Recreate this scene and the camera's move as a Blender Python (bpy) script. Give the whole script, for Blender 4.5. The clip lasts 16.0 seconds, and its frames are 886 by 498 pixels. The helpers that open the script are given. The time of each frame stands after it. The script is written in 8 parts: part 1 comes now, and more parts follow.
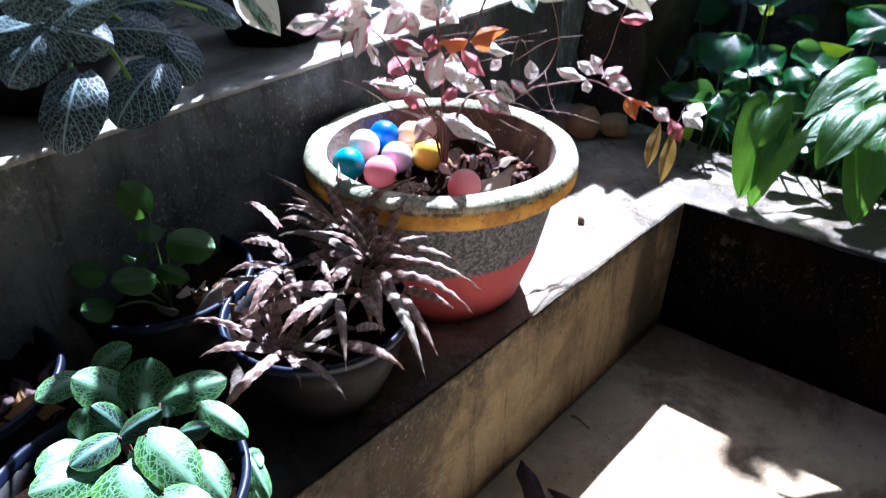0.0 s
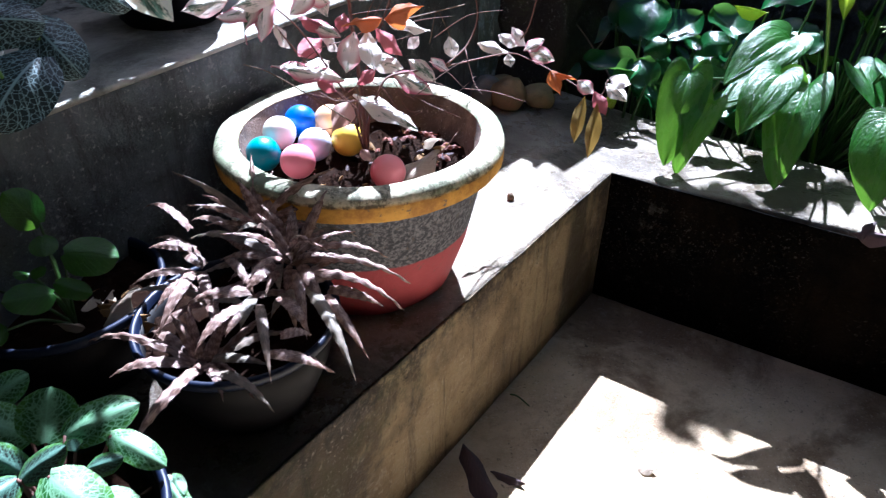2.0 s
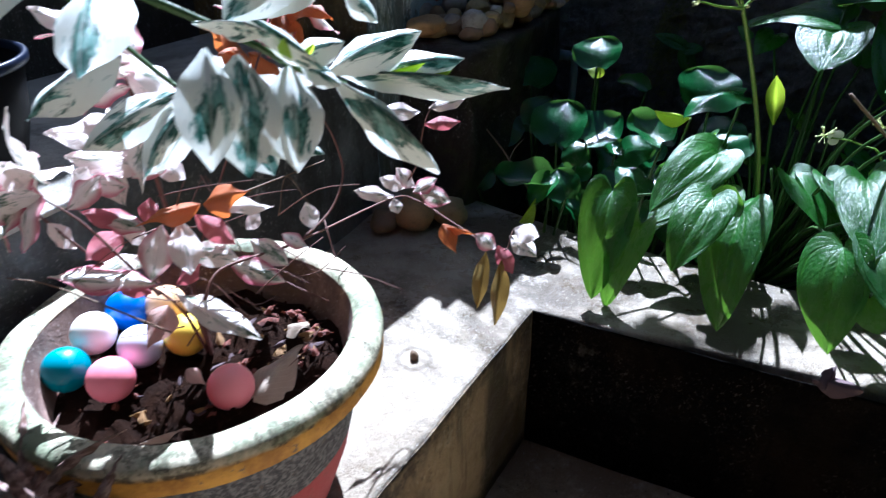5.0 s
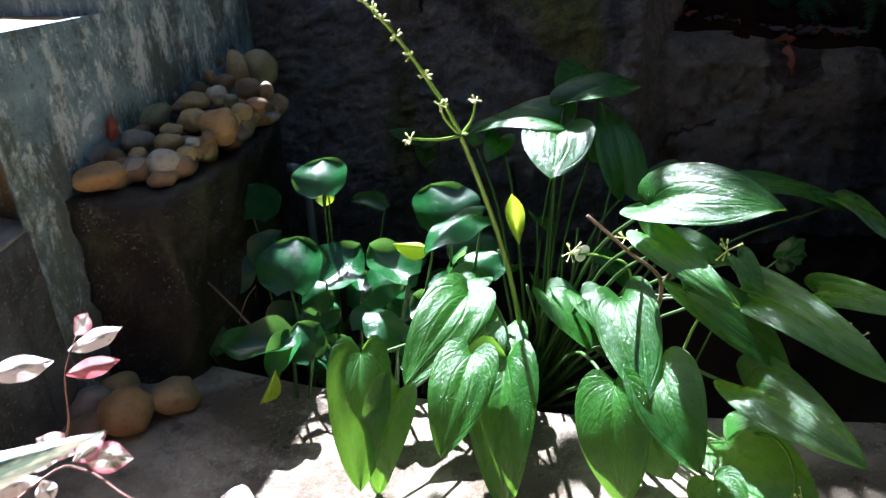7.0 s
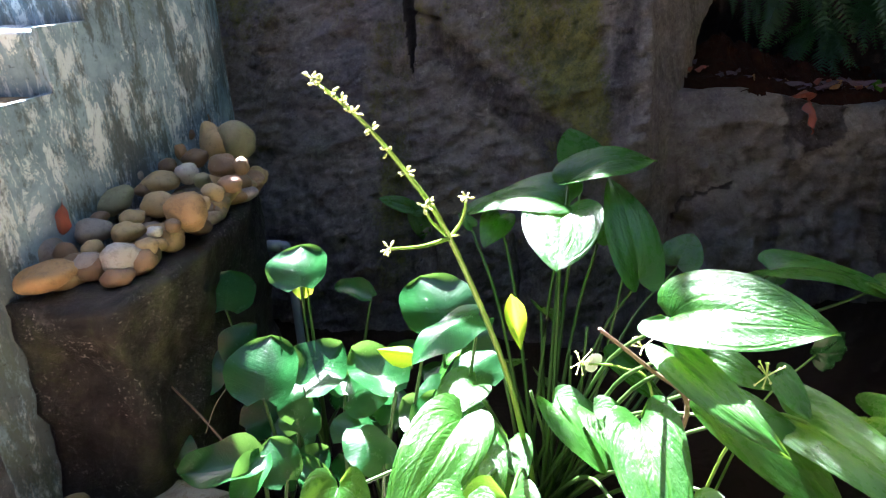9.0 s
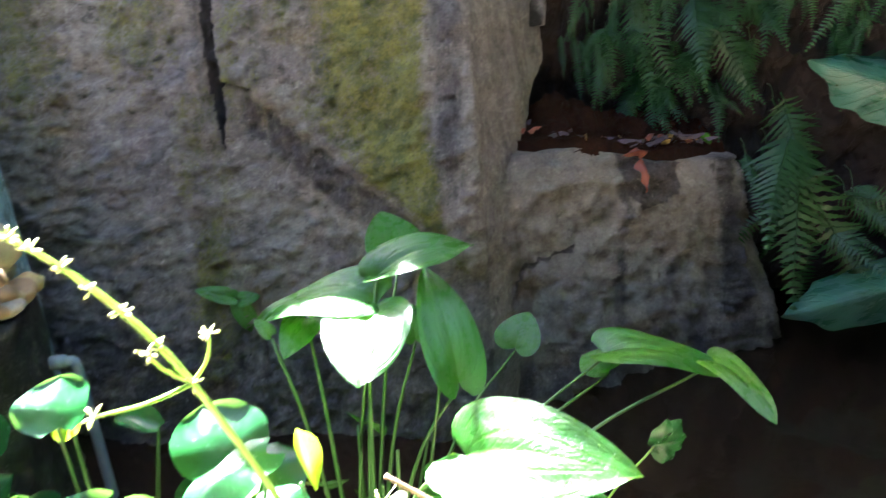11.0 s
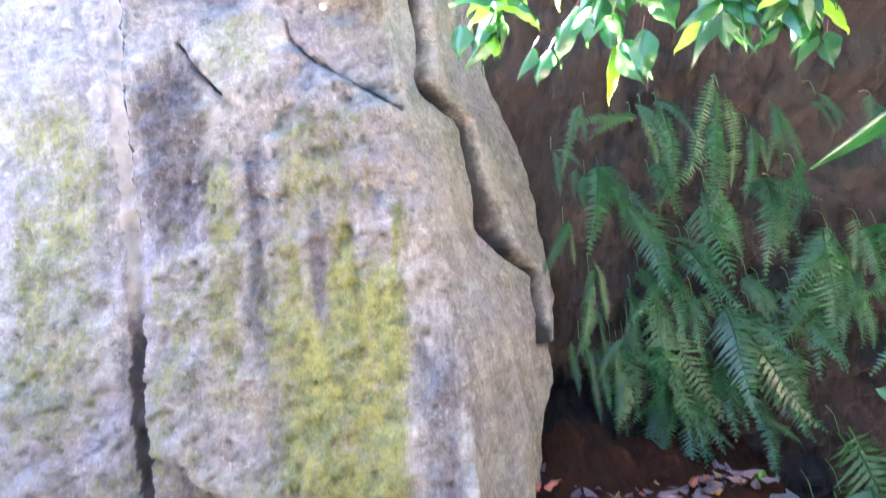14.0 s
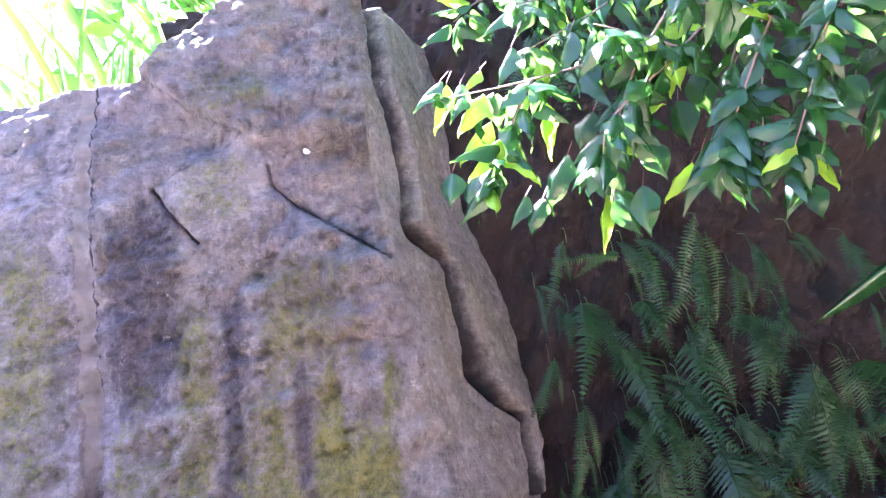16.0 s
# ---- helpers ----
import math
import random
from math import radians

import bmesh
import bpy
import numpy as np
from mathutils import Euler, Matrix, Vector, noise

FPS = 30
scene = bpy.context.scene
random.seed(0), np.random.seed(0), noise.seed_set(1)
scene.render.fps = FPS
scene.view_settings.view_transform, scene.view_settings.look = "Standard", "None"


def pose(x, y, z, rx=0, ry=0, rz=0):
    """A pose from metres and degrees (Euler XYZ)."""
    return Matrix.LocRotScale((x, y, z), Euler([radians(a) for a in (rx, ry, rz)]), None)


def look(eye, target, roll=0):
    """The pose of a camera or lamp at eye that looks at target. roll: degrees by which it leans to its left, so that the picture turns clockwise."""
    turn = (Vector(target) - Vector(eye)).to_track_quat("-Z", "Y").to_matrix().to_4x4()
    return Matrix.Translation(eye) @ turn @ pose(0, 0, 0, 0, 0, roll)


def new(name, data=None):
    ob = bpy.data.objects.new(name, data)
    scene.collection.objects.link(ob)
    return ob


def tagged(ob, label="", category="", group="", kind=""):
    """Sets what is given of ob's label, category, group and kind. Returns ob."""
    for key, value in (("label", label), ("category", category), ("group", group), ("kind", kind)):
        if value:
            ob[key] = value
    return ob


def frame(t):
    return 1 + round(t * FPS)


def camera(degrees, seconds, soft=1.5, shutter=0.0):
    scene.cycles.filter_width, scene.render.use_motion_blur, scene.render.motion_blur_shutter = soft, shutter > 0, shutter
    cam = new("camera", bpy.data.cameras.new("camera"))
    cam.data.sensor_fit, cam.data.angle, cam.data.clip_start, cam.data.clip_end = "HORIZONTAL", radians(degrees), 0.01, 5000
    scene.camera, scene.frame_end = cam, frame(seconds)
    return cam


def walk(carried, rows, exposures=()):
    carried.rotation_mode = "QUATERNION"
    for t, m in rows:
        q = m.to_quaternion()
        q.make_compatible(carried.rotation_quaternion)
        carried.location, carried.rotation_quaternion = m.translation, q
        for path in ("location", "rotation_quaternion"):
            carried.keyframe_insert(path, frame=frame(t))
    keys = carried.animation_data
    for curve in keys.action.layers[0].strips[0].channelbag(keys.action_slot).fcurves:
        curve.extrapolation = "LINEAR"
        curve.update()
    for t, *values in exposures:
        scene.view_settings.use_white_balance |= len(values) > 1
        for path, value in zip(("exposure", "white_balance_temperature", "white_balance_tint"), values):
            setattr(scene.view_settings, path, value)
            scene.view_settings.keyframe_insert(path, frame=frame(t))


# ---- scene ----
cam = camera(65.8, 16.0, soft=1.2, shutter=0.4)
PATH = [
    (0, (0.147, -0.079, 1.245), (0.012, 1.619, 0.195), 0.4),
    (0.5, (0.126, -0.024, 1.235), (0.028, 1.598, 0.069), -0.5),
    (1, (0.135, -0.023, 1.238), (0.079, 1.615, 0.092), -0.3),
    (1.5, (0.147, -0.033, 1.241), (0.143, 1.616, 0.109), 0.7),
    (2, (0.157, -0.017, 1.249), (0.214, 1.635, 0.124), 0.6),
    (2.5, (0.155, 0.016, 1.253), (0.297, 1.671, 0.138), 0.1),
    (3, (0.154, 0.044, 1.268), (0.385, 1.72, 0.202), -0.0),
    (3.2, (0.145, 0.066, 1.277), (0.409, 1.759, 0.245), -0.3),
    (5.3, (0.375, 0.36, 1.315), (0.583, 2.087, 0.329), -0.4),
    (5.5, (0.432, 0.372, 1.33), (0.676, 2.103, 0.357), -0.8),
    (6, (0.502, 0.421, 1.34), (0.875, 2.146, 0.4), -2.0),
    (6.5, (0.526, 0.553, 1.37), (1.137, 2.229, 0.465), -2.0),
    (7, (0.518, 0.649, 1.387), (1.32, 2.257, 0.508), -1.9),
    (7.5, (0.527, 0.704, 1.404), (1.37, 2.305, 0.553), -2.2),
    (8, (0.568, 0.765, 1.42), (1.406, 2.374, 0.577), -2.6),
    (8.2, (0.582, 0.782, 1.428), (1.388, 2.413, 0.598), -2.5),
    (10.3, (0.813, 0.863, 1.441), (1.7, 2.487, 0.684), -4.2),
    (10.5, (0.848, 0.867, 1.45), (1.803, 2.46, 0.708), -3.8),
    (11, (0.918, 0.903, 1.465), (2.004, 2.432, 0.77), -3.7),
    (11.5, (0.985, 1.005, 1.506), (2.267, 2.394, 0.853), -4.6),
    (12, (0.981, 1.119, 1.511), (2.361, 2.394, 0.825), -3.7),
    (12.5, (0.983, 1.212, 1.581), (2.206, 2.67, 0.966), -4.9),
    (13, (1.071, 1.256, 1.63), (2.26, 2.794, 1.16), -4.0),
    (13.5, (1.195, 1.275, 1.725), (2.407, 2.83, 1.389), -4.6),
    (14, (1.227, 1.307, 1.829), (2.444, 2.879, 1.613), -4.5),
    (14.5, (1.213, 1.365, 1.905), (2.46, 2.927, 1.824), -5.3),
    (15, (1.213, 1.382, 1.93), (2.503, 2.91, 1.923), -5.6),
    (15.5, (1.218, 1.391, 1.953), (2.53, 2.9, 1.983), -4.9),
    (16, (1.199, 1.437, 1.957), (2.572, 2.891, 2.004), -5.1),
]
EXPOSURES = [(0, 2.4, 5000, 17), (3.2, 2.35, 5000, 15), (5.3, 1.95, 4900, 14), (6.5, 2.55, 5300, 16), (8.2, 4.2, 5800, 24), (10.3, 5.2, 5900, 22), (11.5, 6.65, 6050, 8), (12.5, 7.35, 5850, 12), (13.5, 7.9, 5550, 16), (14.5, 7.4, 5400, 33), (16, 6.7, 5450, 46)]
walk(cam, [(t, look(eye, target, roll)) for t, eye, target, roll in PATH], EXPOSURES)

# ---- world and sun ----
SUN_WAY = Vector((0.05, 0.345, 0.40)).normalized()      # towards the sun
world = bpy.data.worlds.new("sky")
scene.world = world
world.use_nodes = True
wn = world.node_tree
wn.nodes.clear()
sky = wn.nodes.new("ShaderNodeTexSky")
sky.sky_type = 'NISHITA'
sky.sun_disc = False
sky.sun_elevation = math.asin(SUN_WAY.z)
sky.sun_rotation = math.atan2(SUN_WAY.x, SUN_WAY.y)
sky.air_density, sky.dust_density, sky.ozone_density = 1.0, 3.0, 1.0
bgn = wn.nodes.new("ShaderNodeBackground")
bgn.inputs["Strength"].default_value = 0.024
won = wn.nodes.new("ShaderNodeOutputWorld")
wn.links.new(sky.outputs[0], bgn.inputs[0])
wn.links.new(bgn.outputs[0], won.inputs[0])
sun = new("sun", bpy.data.lights.new("sun", 'SUN'))
sun.data.energy = 5.0
sun.data.angle = radians(0.6)
sun.data.color = (1.0, 0.96, 0.90)
sun.matrix_world = look(SUN_WAY * 20, (0, 0, 0))

# ---- materials ----
def lin(h):
    """A linear colour from a hex string."""
    v = [int(h[i:i + 2], 16) / 255 for i in (0, 2, 4)]
    return tuple(((c + 0.055) / 1.055) ** 2.4 if c > 0.04045 else c / 12.92 for c in v) + (1.0,)


class Nodes:
    """Short words for building a node material."""

    def __init__(self, name):
        self.mat = bpy.data.materials.new(name)
        self.mat.use_nodes = True
        self.t = self.mat.node_tree
        self.t.nodes.clear()
        self.out = self.t.nodes.new("ShaderNodeOutputMaterial")

    def add(self, kind, ins=None, operation="", data_type="", blend_type="", interpolation_type="", feature=""):
        n = self.t.nodes.new("ShaderNode" + kind)
        if operation:
            n.operation = operation
        if data_type:
            n.data_type = data_type
        if blend_type:
            n.blend_type = blend_type
        if interpolation_type:
            n.interpolation_type = interpolation_type
        if feature:
            n.feature = feature
        for k, v in (ins or {}).items():
            if isinstance(v, bpy.types.NodeSocket):
                self.t.links.new(v, n.inputs[k])
            else:
                n.inputs[k].default_value = v
        return n

    def math(self, op, a, b=0.0, c=0.0):
        return self.add("Math", {0: a, 1: b, 2: c}, operation=op).outputs[0]

    def noise(self, vec, scale, detail=6.0, rough=0.6, distort=0.0):
        return self.add("TexNoise", {"Vector": vec, "Scale": scale, "Detail": detail, "Roughness": rough, "Distortion": distort}).outputs["Fac"]

    def ramp(self, fac, stops, interp='LINEAR'):
        n = self.add("ValToRGB", {"Fac": fac})
        n.color_ramp.interpolation = interp
        e = n.color_ramp.elements
        while len(e) < len(stops):
            e.new(0.5)
        for el, (p, c) in zip(e, stops):
            el.position = p
            el.color = c if not isinstance(c, (int, float)) else (c, c, c, 1)
        return n.outputs["Color"]

    def mix(self, fac, a, b, blend='MIX'):
        n = self.add("Mix", {"Factor": fac}, data_type='RGBA', blend_type=blend)
        for i, v in ((6, a), (7, b)):
            if isinstance(v, bpy.types.NodeSocket):
                self.t.links.new(v, n.inputs[i])
            else:
                n.inputs[i].default_value = v
        return n.outputs[2]

    def step(self, v, lo, hi):
        return self.add("MapRange", {"Value": v, "From Min": lo, "From Max": hi}, interpolation_type='SMOOTHSTEP').outputs["Result"]

    def bump(self, height, strength, dist=0.01, normal=None):
        ins = {"Height": height, "Strength": strength, "Distance": dist}
        if normal is not None:
            ins["Normal"] = normal
        return self.add("Bump", ins).outputs[0]

    def done(self, color, rough, normal=None, metal=0.0, trans=0.0, tcol=None, spec=0.5, coat=0.0):
        ins = {"Base Color": color, "Roughness": rough, "Metallic": metal, "Specular IOR Level": spec, "Coat Weight": coat, "Coat Roughness": 0.15}
        if normal is not None:
            ins["Normal"] = normal
        p = self.add("BsdfPrincipled", ins)
        if trans > 0:
            tr = self.add("BsdfTranslucent", {"Color": tcol if tcol is not None else color})
            m = self.add("MixShader", {0: trans, 1: p.outputs[0], 2: tr.outputs[0]})
            self.t.links.new(m.outputs[0], self.out.inputs[0])
        else:
            self.t.links.new(p.outputs[0], self.out.inputs[0])
        return self.mat

    def place(self):
        return self.add("NewGeometry").outputs["Position"]

    def obj(self):
        return self.add("TexCoord").outputs["Object"]

    def rnd(self):
        return self.add("ObjectInfo").outputs["Random"]

    def uv(self):
        s = self.add("SeparateXYZ", {0: self.add("TexCoord").outputs["UV"]})
        return s.outputs[0], s.outputs[1]

    def scaled(self, vec, v):
        return self.add("Mapping", {"Vector": vec, "Scale": v}).outputs[0]


def mat_concrete(name, light, dark, stain, moss=0.0, rough=0.8, streak=True, grime=0.8, spec=0.5, ring=None, sandy=0.55, bowl_shade=None, crest=None):
    """Cement render: cloudy blotches, rings, down-running stains, dark algae specks, pale scuffs, fine grit."""
    n = Nodes(name)
    p = n.place()
    base = n.mix(n.step(n.noise(p, 5, 9, 0.72), 0.3, 0.7), dark, light)
    base = n.mix(n.math('MULTIPLY', n.step(n.noise(p, 2.1, 8, 0.68, 0.5), 0.47, 0.60), 0.85), base, stain)
    if streak:
        sp = n.scaled(p, (9, 9, 0.9))
        base = n.mix(n.math('MULTIPLY', n.step(n.noise(sp, 2.0, 8, 0.75), 0.48, 0.68), 0.8), base, stain)
    scuff = n.math('MULTIPLY', n.step(n.noise(p, 11, 9, 0.8), 0.56, 0.66), n.step(n.noise(p, 1.7, 3, 0.5), 0.48, 0.62))
    base = n.mix(n.math('MULTIPLY', scuff, min(0.6, sandy)), base, n.mix(0.5, light, (0.75, 0.72, 0.66, 1)))
    speck = n.step(n.noise(p, 70, 5, 0.75), 0.57, 0.68)
    patch = n.step(n.noise(p, 3.5, 6, 0.7), 0.40, 0.62)
    base = n.mix(n.math('MULTIPLY', n.math('MULTIPLY', speck, patch), grime), base, (0.016, 0.014, 0.011, 1))
    sand = n.math('MULTIPLY', n.step(n.noise(p, 120, 4, 0.75), 0.58, 0.64), n.step(n.noise(p, 6, 5, 0.7), 0.40, 0.6))
    base = n.mix(n.math('MULTIPLY', sand, sandy), base, n.mix(0.6, light, (0.8, 0.76, 0.68, 1)))
    grit = n.step(n.noise(p, 240, 3, 0.7), 0.62, 0.70)
    base = n.mix(n.math('MULTIPLY', grit, 0.35), base, light)
    if ring:
        at = n.add("VectorMath", {0: p, 1: ring}, operation='DISTANCE').outputs["Value"]
        at = n.math('ADD', at, n.math('MULTIPLY', n.math('SUBTRACT', n.noise(p, 30, 5), 0.5), 0.012))
        band_ring = n.math('SUBTRACT', 1.0, n.step(n.math('ABSOLUTE', n.math('SUBTRACT', at, 0.034)), 0.002, 0.008))
        base = n.mix(n.math('MULTIPLY', band_ring, 0.5), base, stain)
    # dark grime with the bowls' shade painted in, below this y
    if bowl_shade:
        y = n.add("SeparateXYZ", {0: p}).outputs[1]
        k = n.step(n.math('ADD', y, n.math('MULTIPLY', n.math('SUBTRACT', n.noise(p, 4, 8, 0.75), 0.5), 0.9)), bowl_shade + 0.2, bowl_shade - 0.1)
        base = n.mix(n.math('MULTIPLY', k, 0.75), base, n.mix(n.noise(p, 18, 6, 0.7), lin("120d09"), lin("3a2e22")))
    if crest:
        z = n.add("SeparateXYZ", {0: p}).outputs[2]
        k = n.step(n.math('ADD', z, n.math('MULTIPLY', n.math('SUBTRACT', n.noise(n.scaled(p, (6, 6, 2)), 1.0, 8, 0.75), 0.5), 0.34)), crest - 0.04, crest + 0.05)
        k = n.math('MULTIPLY', k, n.step(n.noise(p, 45, 7, 0.8), 0.36, 0.58))
        base = n.mix(n.math('MULTIPLY', k, 0.85), base, lin("1c140c"))
    if moss:
        base = n.mix(n.math('MULTIPLY', n.step(n.noise(p, 5, 9, 0.8), 0.50, 0.60), moss), base, lin("3c4520"))
    h = n.math('ADD', n.noise(p, 12, 9, 0.75), n.math('ADD', n.math('MULTIPLY', n.noise(p, 140, 4, 0.7), 0.3), n.math('MULTIPLY', speck, -0.12)))
    return n.done(base, n.ramp(n.noise(p, 7, 6, 0.7), [(0.35, max(0.15, rough - 0.25)), (0.65, min(1, rough + 0.1))]), n.bump(h, 0.8, 0.016), spec=spec)


# the near end of the ledge carries painted shade around the bowls
MAT_LEDGE = mat_concrete("cement_ledge", lin("b8ae9c"), lin("7a6f5d"), lin("463c2c"), 0.12, 0.42, False, 0.6, ring=(0.373, 1.445, 0.40), bowl_shade=0.85)
MAT_TANK = mat_concrete("cement_tank_side", lin("b09a74"), lin("6e5c40"), lin("2a2016"), 0.3, 0.8, sandy=0.35, crest=0.35)
# algae-dark cement, taken near black so its deep shade is in the colour
MAT_TANKFAR = mat_concrete("shade_black_algae_cement", lin("18120c"), lin("030202"), lin("010101"), 0.0, 0.9, True, 0.9, 0.05, None, 0.10)
MAT_FLOOR = mat_concrete("cement_tank_floor", lin("dcc8a6"), lin("ae9878"), lin("786248"), 0.05, 0.7, False, 1.0)
MAT_TIER = mat_concrete("grey_render", lin("7c8385"), lin("4c5254"), lin("30322f"), 0.1, 0.7)
MAT_SCREED = mat_concrete("pale_worn_screed", lin("d2cec2"), lin("8f8d82"), lin("5c5a50"), 0.08, 0.5, False, 0.5)
MAT_BROWN = mat_concrete("brown_mossy_render", lin("967e50"), lin("6a5834"), lin("443a22"), 0.35, 0.85)
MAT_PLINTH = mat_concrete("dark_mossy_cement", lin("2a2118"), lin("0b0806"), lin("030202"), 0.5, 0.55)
MAT_PLAIN = mat_concrete("plain_wall_render", lin("5c584f"), lin("4a463e"), lin("37332b"), 0.0, 0.9)


def mat_blue():
    """Blue-grey limewash flaking from cement, with dark algae."""
    n = Nodes("flaked_blue_limewash")
    p = n.place()
    sp = n.scaled(p, (2.6, 2.6, 1.0))
    base = n.mix(n.step(n.noise(p, 7, 9, 0.75), 0.3, 0.7), lin("5f7680"), lin("94aeba"))
    pale = n.step(n.noise(sp, 5.0, 12, 0.82, 0.3), 0.515, 0.545)
    base = n.mix(n.math('MULTIPLY', pale, 0.85), base, lin("d2dede"))
    dark = n.step(n.noise(sp, 2.2, 11, 0.82), 0.49, 0.56)
    base = n.mix(n.math('MULTIPLY', dark, 0.85), base, n.mix(n.noise(p, 20, 6, 0.7), lin("303a38"), lin("5c6660")))
    green = n.step(n.noise(sp, 1.5, 8, 0.75, 0.4), 0.55, 0.66)
    base = n.mix(n.math('MULTIPLY', green, 0.4), base, lin("5e6a48"))
    speck = n.step(n.noise(p, 60, 4, 0.7), 0.6, 0.7)
    base = n.mix(n.math('MULTIPLY', speck, 0.6), base, lin("26261f"))
    h = n.math('ADD', n.math('MULTIPLY', pale, 0.5), n.noise(p, 40, 6, 0.7))
    return n.done(base, 0.82, n.bump(h, 0.5, 0.008))


MAT_BLUE = mat_blue()


def mat_rock(name, mossy):
    """Weathered granite: brown-grey crust, pale chipped crystals, run-down stains; moss, wet streaks, bare stone and
    painted crack shade where the mesh says.
    """
    n = Nodes(name)
    p = n.obj()

    def layer(word):
        a = n.add("Attribute")
        a.attribute_name = word
        return a.outputs["Fac"]
    rub = n.scaled(p, (1, 1, 1.5))
    g = n.noise(p, 70, 7, 0.75)
    mottle = n.noise(rub, 19, 11, 0.8, 0.4)
    base = n.mix(n.step(n.noise(p, 6, 9, 0.75), 0.32, 0.68), lin("726d66"), lin("979289"))
    base = n.mix(n.math('MULTIPLY', n.step(n.noise(p, 2.3, 7, 0.7, 0.5), 0.44, 0.62), 0.6), base, lin("85808a"))
    base = n.mix(n.math('MULTIPLY', n.step(n.noise(p, 1.7, 6, 0.65, 0.6), 0.50, 0.66), 0.5), base, lin("8f8464"))
    base = n.mix(n.math('MULTIPLY', n.step(mottle, 0.50, 0.64), 0.55), base, lin("bab5ab"))
    base = n.mix(n.math('MULTIPLY', n.math('SUBTRACT', 1.0, n.step(mottle, 0.36, 0.47)), 0.7), base, lin("45403a"))
    run = n.scaled(p, (8.0, 8.0, 0.8))
    base = n.mix(n.math('MULTIPLY', n.step(n.noise(run, 1.6, 8, 0.75), 0.50, 0.66), 0.5), base, lin("4f4a4a"))
    run2 = n.scaled(p, (15.0, 15.0, 1.6))
    base = n.mix(n.math('MULTIPLY', n.step(n.noise(run2, 1.3, 8, 0.75), 0.56, 0.70), 0.35), base, lin("a8a09a"))
    base = n.mix(n.math('MULTIPLY', n.step(g, 0.52, 0.66), 0.35), base, lin("bcb4aa"))
    base = n.mix(n.math('MULTIPLY', n.math('SUBTRACT', 1.0, n.step(g, 0.34, 0.46)), 0.4), base, lin("38312b"))
    # wet streaks, with shade of cracks and the slab's underside painted in
    darkened = layer("darkened")
    wet = n.step(n.math('ADD', darkened, n.math('MULTIPLY', n.math('SUBTRACT', n.noise(run, 2.2, 8, 0.75), 0.5), 1.7)), 0.22, 0.95)
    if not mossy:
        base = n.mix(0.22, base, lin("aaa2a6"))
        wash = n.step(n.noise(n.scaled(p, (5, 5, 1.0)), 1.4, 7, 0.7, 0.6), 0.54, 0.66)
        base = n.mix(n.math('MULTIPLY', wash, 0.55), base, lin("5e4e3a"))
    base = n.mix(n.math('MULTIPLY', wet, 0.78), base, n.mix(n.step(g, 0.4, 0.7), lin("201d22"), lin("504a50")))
    scar = n.math('MULTIPLY', n.step(n.noise(p, 26, 6, 0.8), 0.58, 0.68), n.step(n.noise(p, 3.5, 3, 0.6), 0.46, 0.62))
    base = n.mix(n.math('MULTIPLY', scar, 0.7), base, lin("c8c2bc"))
    h = n.math('ADD', n.math('MULTIPLY', n.noise(rub, 28, 10, 0.8, 0.4), 1.5), n.math('MULTIPLY', g, 0.5))
    rough = n.ramp(n.noise(p, 5, 3), [(0.3, 0.62), (0.7, 0.95)])
    if mossy:
        moss = layer("moss")
        rag = n.math('SUBTRACT', n.noise(n.scaled(p, (1, 1, 0.5)), 10, 10, 0.8), 0.5)
        fleck = n.math('SUBTRACT', n.noise(p, 60, 6, 0.8), 0.5)
        m = n.step(n.math('ADD', moss, n.math('ADD', n.math('MULTIPLY', rag, 1.9), n.math('MULTIPLY', fleck, 1.5))), 0.26, 0.92)
        mcol = n.mix(n.step(n.noise(p, 17, 7, 0.8), 0.35, 0.65), lin("555c24"), lin("8f913e"))
        mcol = n.mix(n.math('MULTIPLY', n.step(n.noise(p, 110, 4, 0.75), 0.52, 0.68), 0.6), mcol, lin("34390f"))
        base = n.mix(n.math('MULTIPLY', m, 0.9), base, mcol)
        tuft = n.math('ADD', n.math('MULTIPLY', n.noise(p, 95, 5, 0.8), 1.0), n.math('MULTIPLY', n.noise(n.scaled(p, (1, 1, 2.2)), 34, 5, 0.7), 0.9))
        h = n.math('ADD', h, n.math('MULTIPLY', m, tuft))
        bare = n.step(n.math('ADD', layer("bare"), n.math('MULTIPLY', n.math('SUBTRACT', n.noise(n.scaled(p, (30, 30, 4)), 1.0, 5, 0.7), 0.5), 0.9)), 0.3, 0.8)
        base = n.mix(n.math('MULTIPLY', bare, 0.75), base, n.mix(n.noise(n.scaled(p, (40, 40, 5)), 1.0, 6, 0.7), lin("807a70"), lin("b6b2a8")))
        # shade painted near-black into cracks, the drill groove and the side rift
        gapshade = n.step(n.math('ADD', layer("gapshade"), n.math('MULTIPLY', n.math('SUBTRACT', n.noise(p, 40, 4, 0.7), 0.5), 0.5)), 0.25, 0.75)
        base = n.mix(n.math('MULTIPLY', gapshade, 0.95), base, lin("14100e"))
    return n.done(base, rough, n.bump(h, 1.0, 0.04), spec=0.4)


MAT_ROCK = mat_rock("mossy_granite", True)
MAT_BLOCK = mat_rock("grey_granite", False)


def mat_earth():
    n = Nodes("damp_red_earth")
    p = n.place()
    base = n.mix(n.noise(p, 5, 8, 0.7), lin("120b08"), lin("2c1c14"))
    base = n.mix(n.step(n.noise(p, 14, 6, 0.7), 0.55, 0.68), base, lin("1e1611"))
    return n.done(base, 0.95, n.bump(n.noise(p, 18, 9, 0.75), 1.0, 0.05))


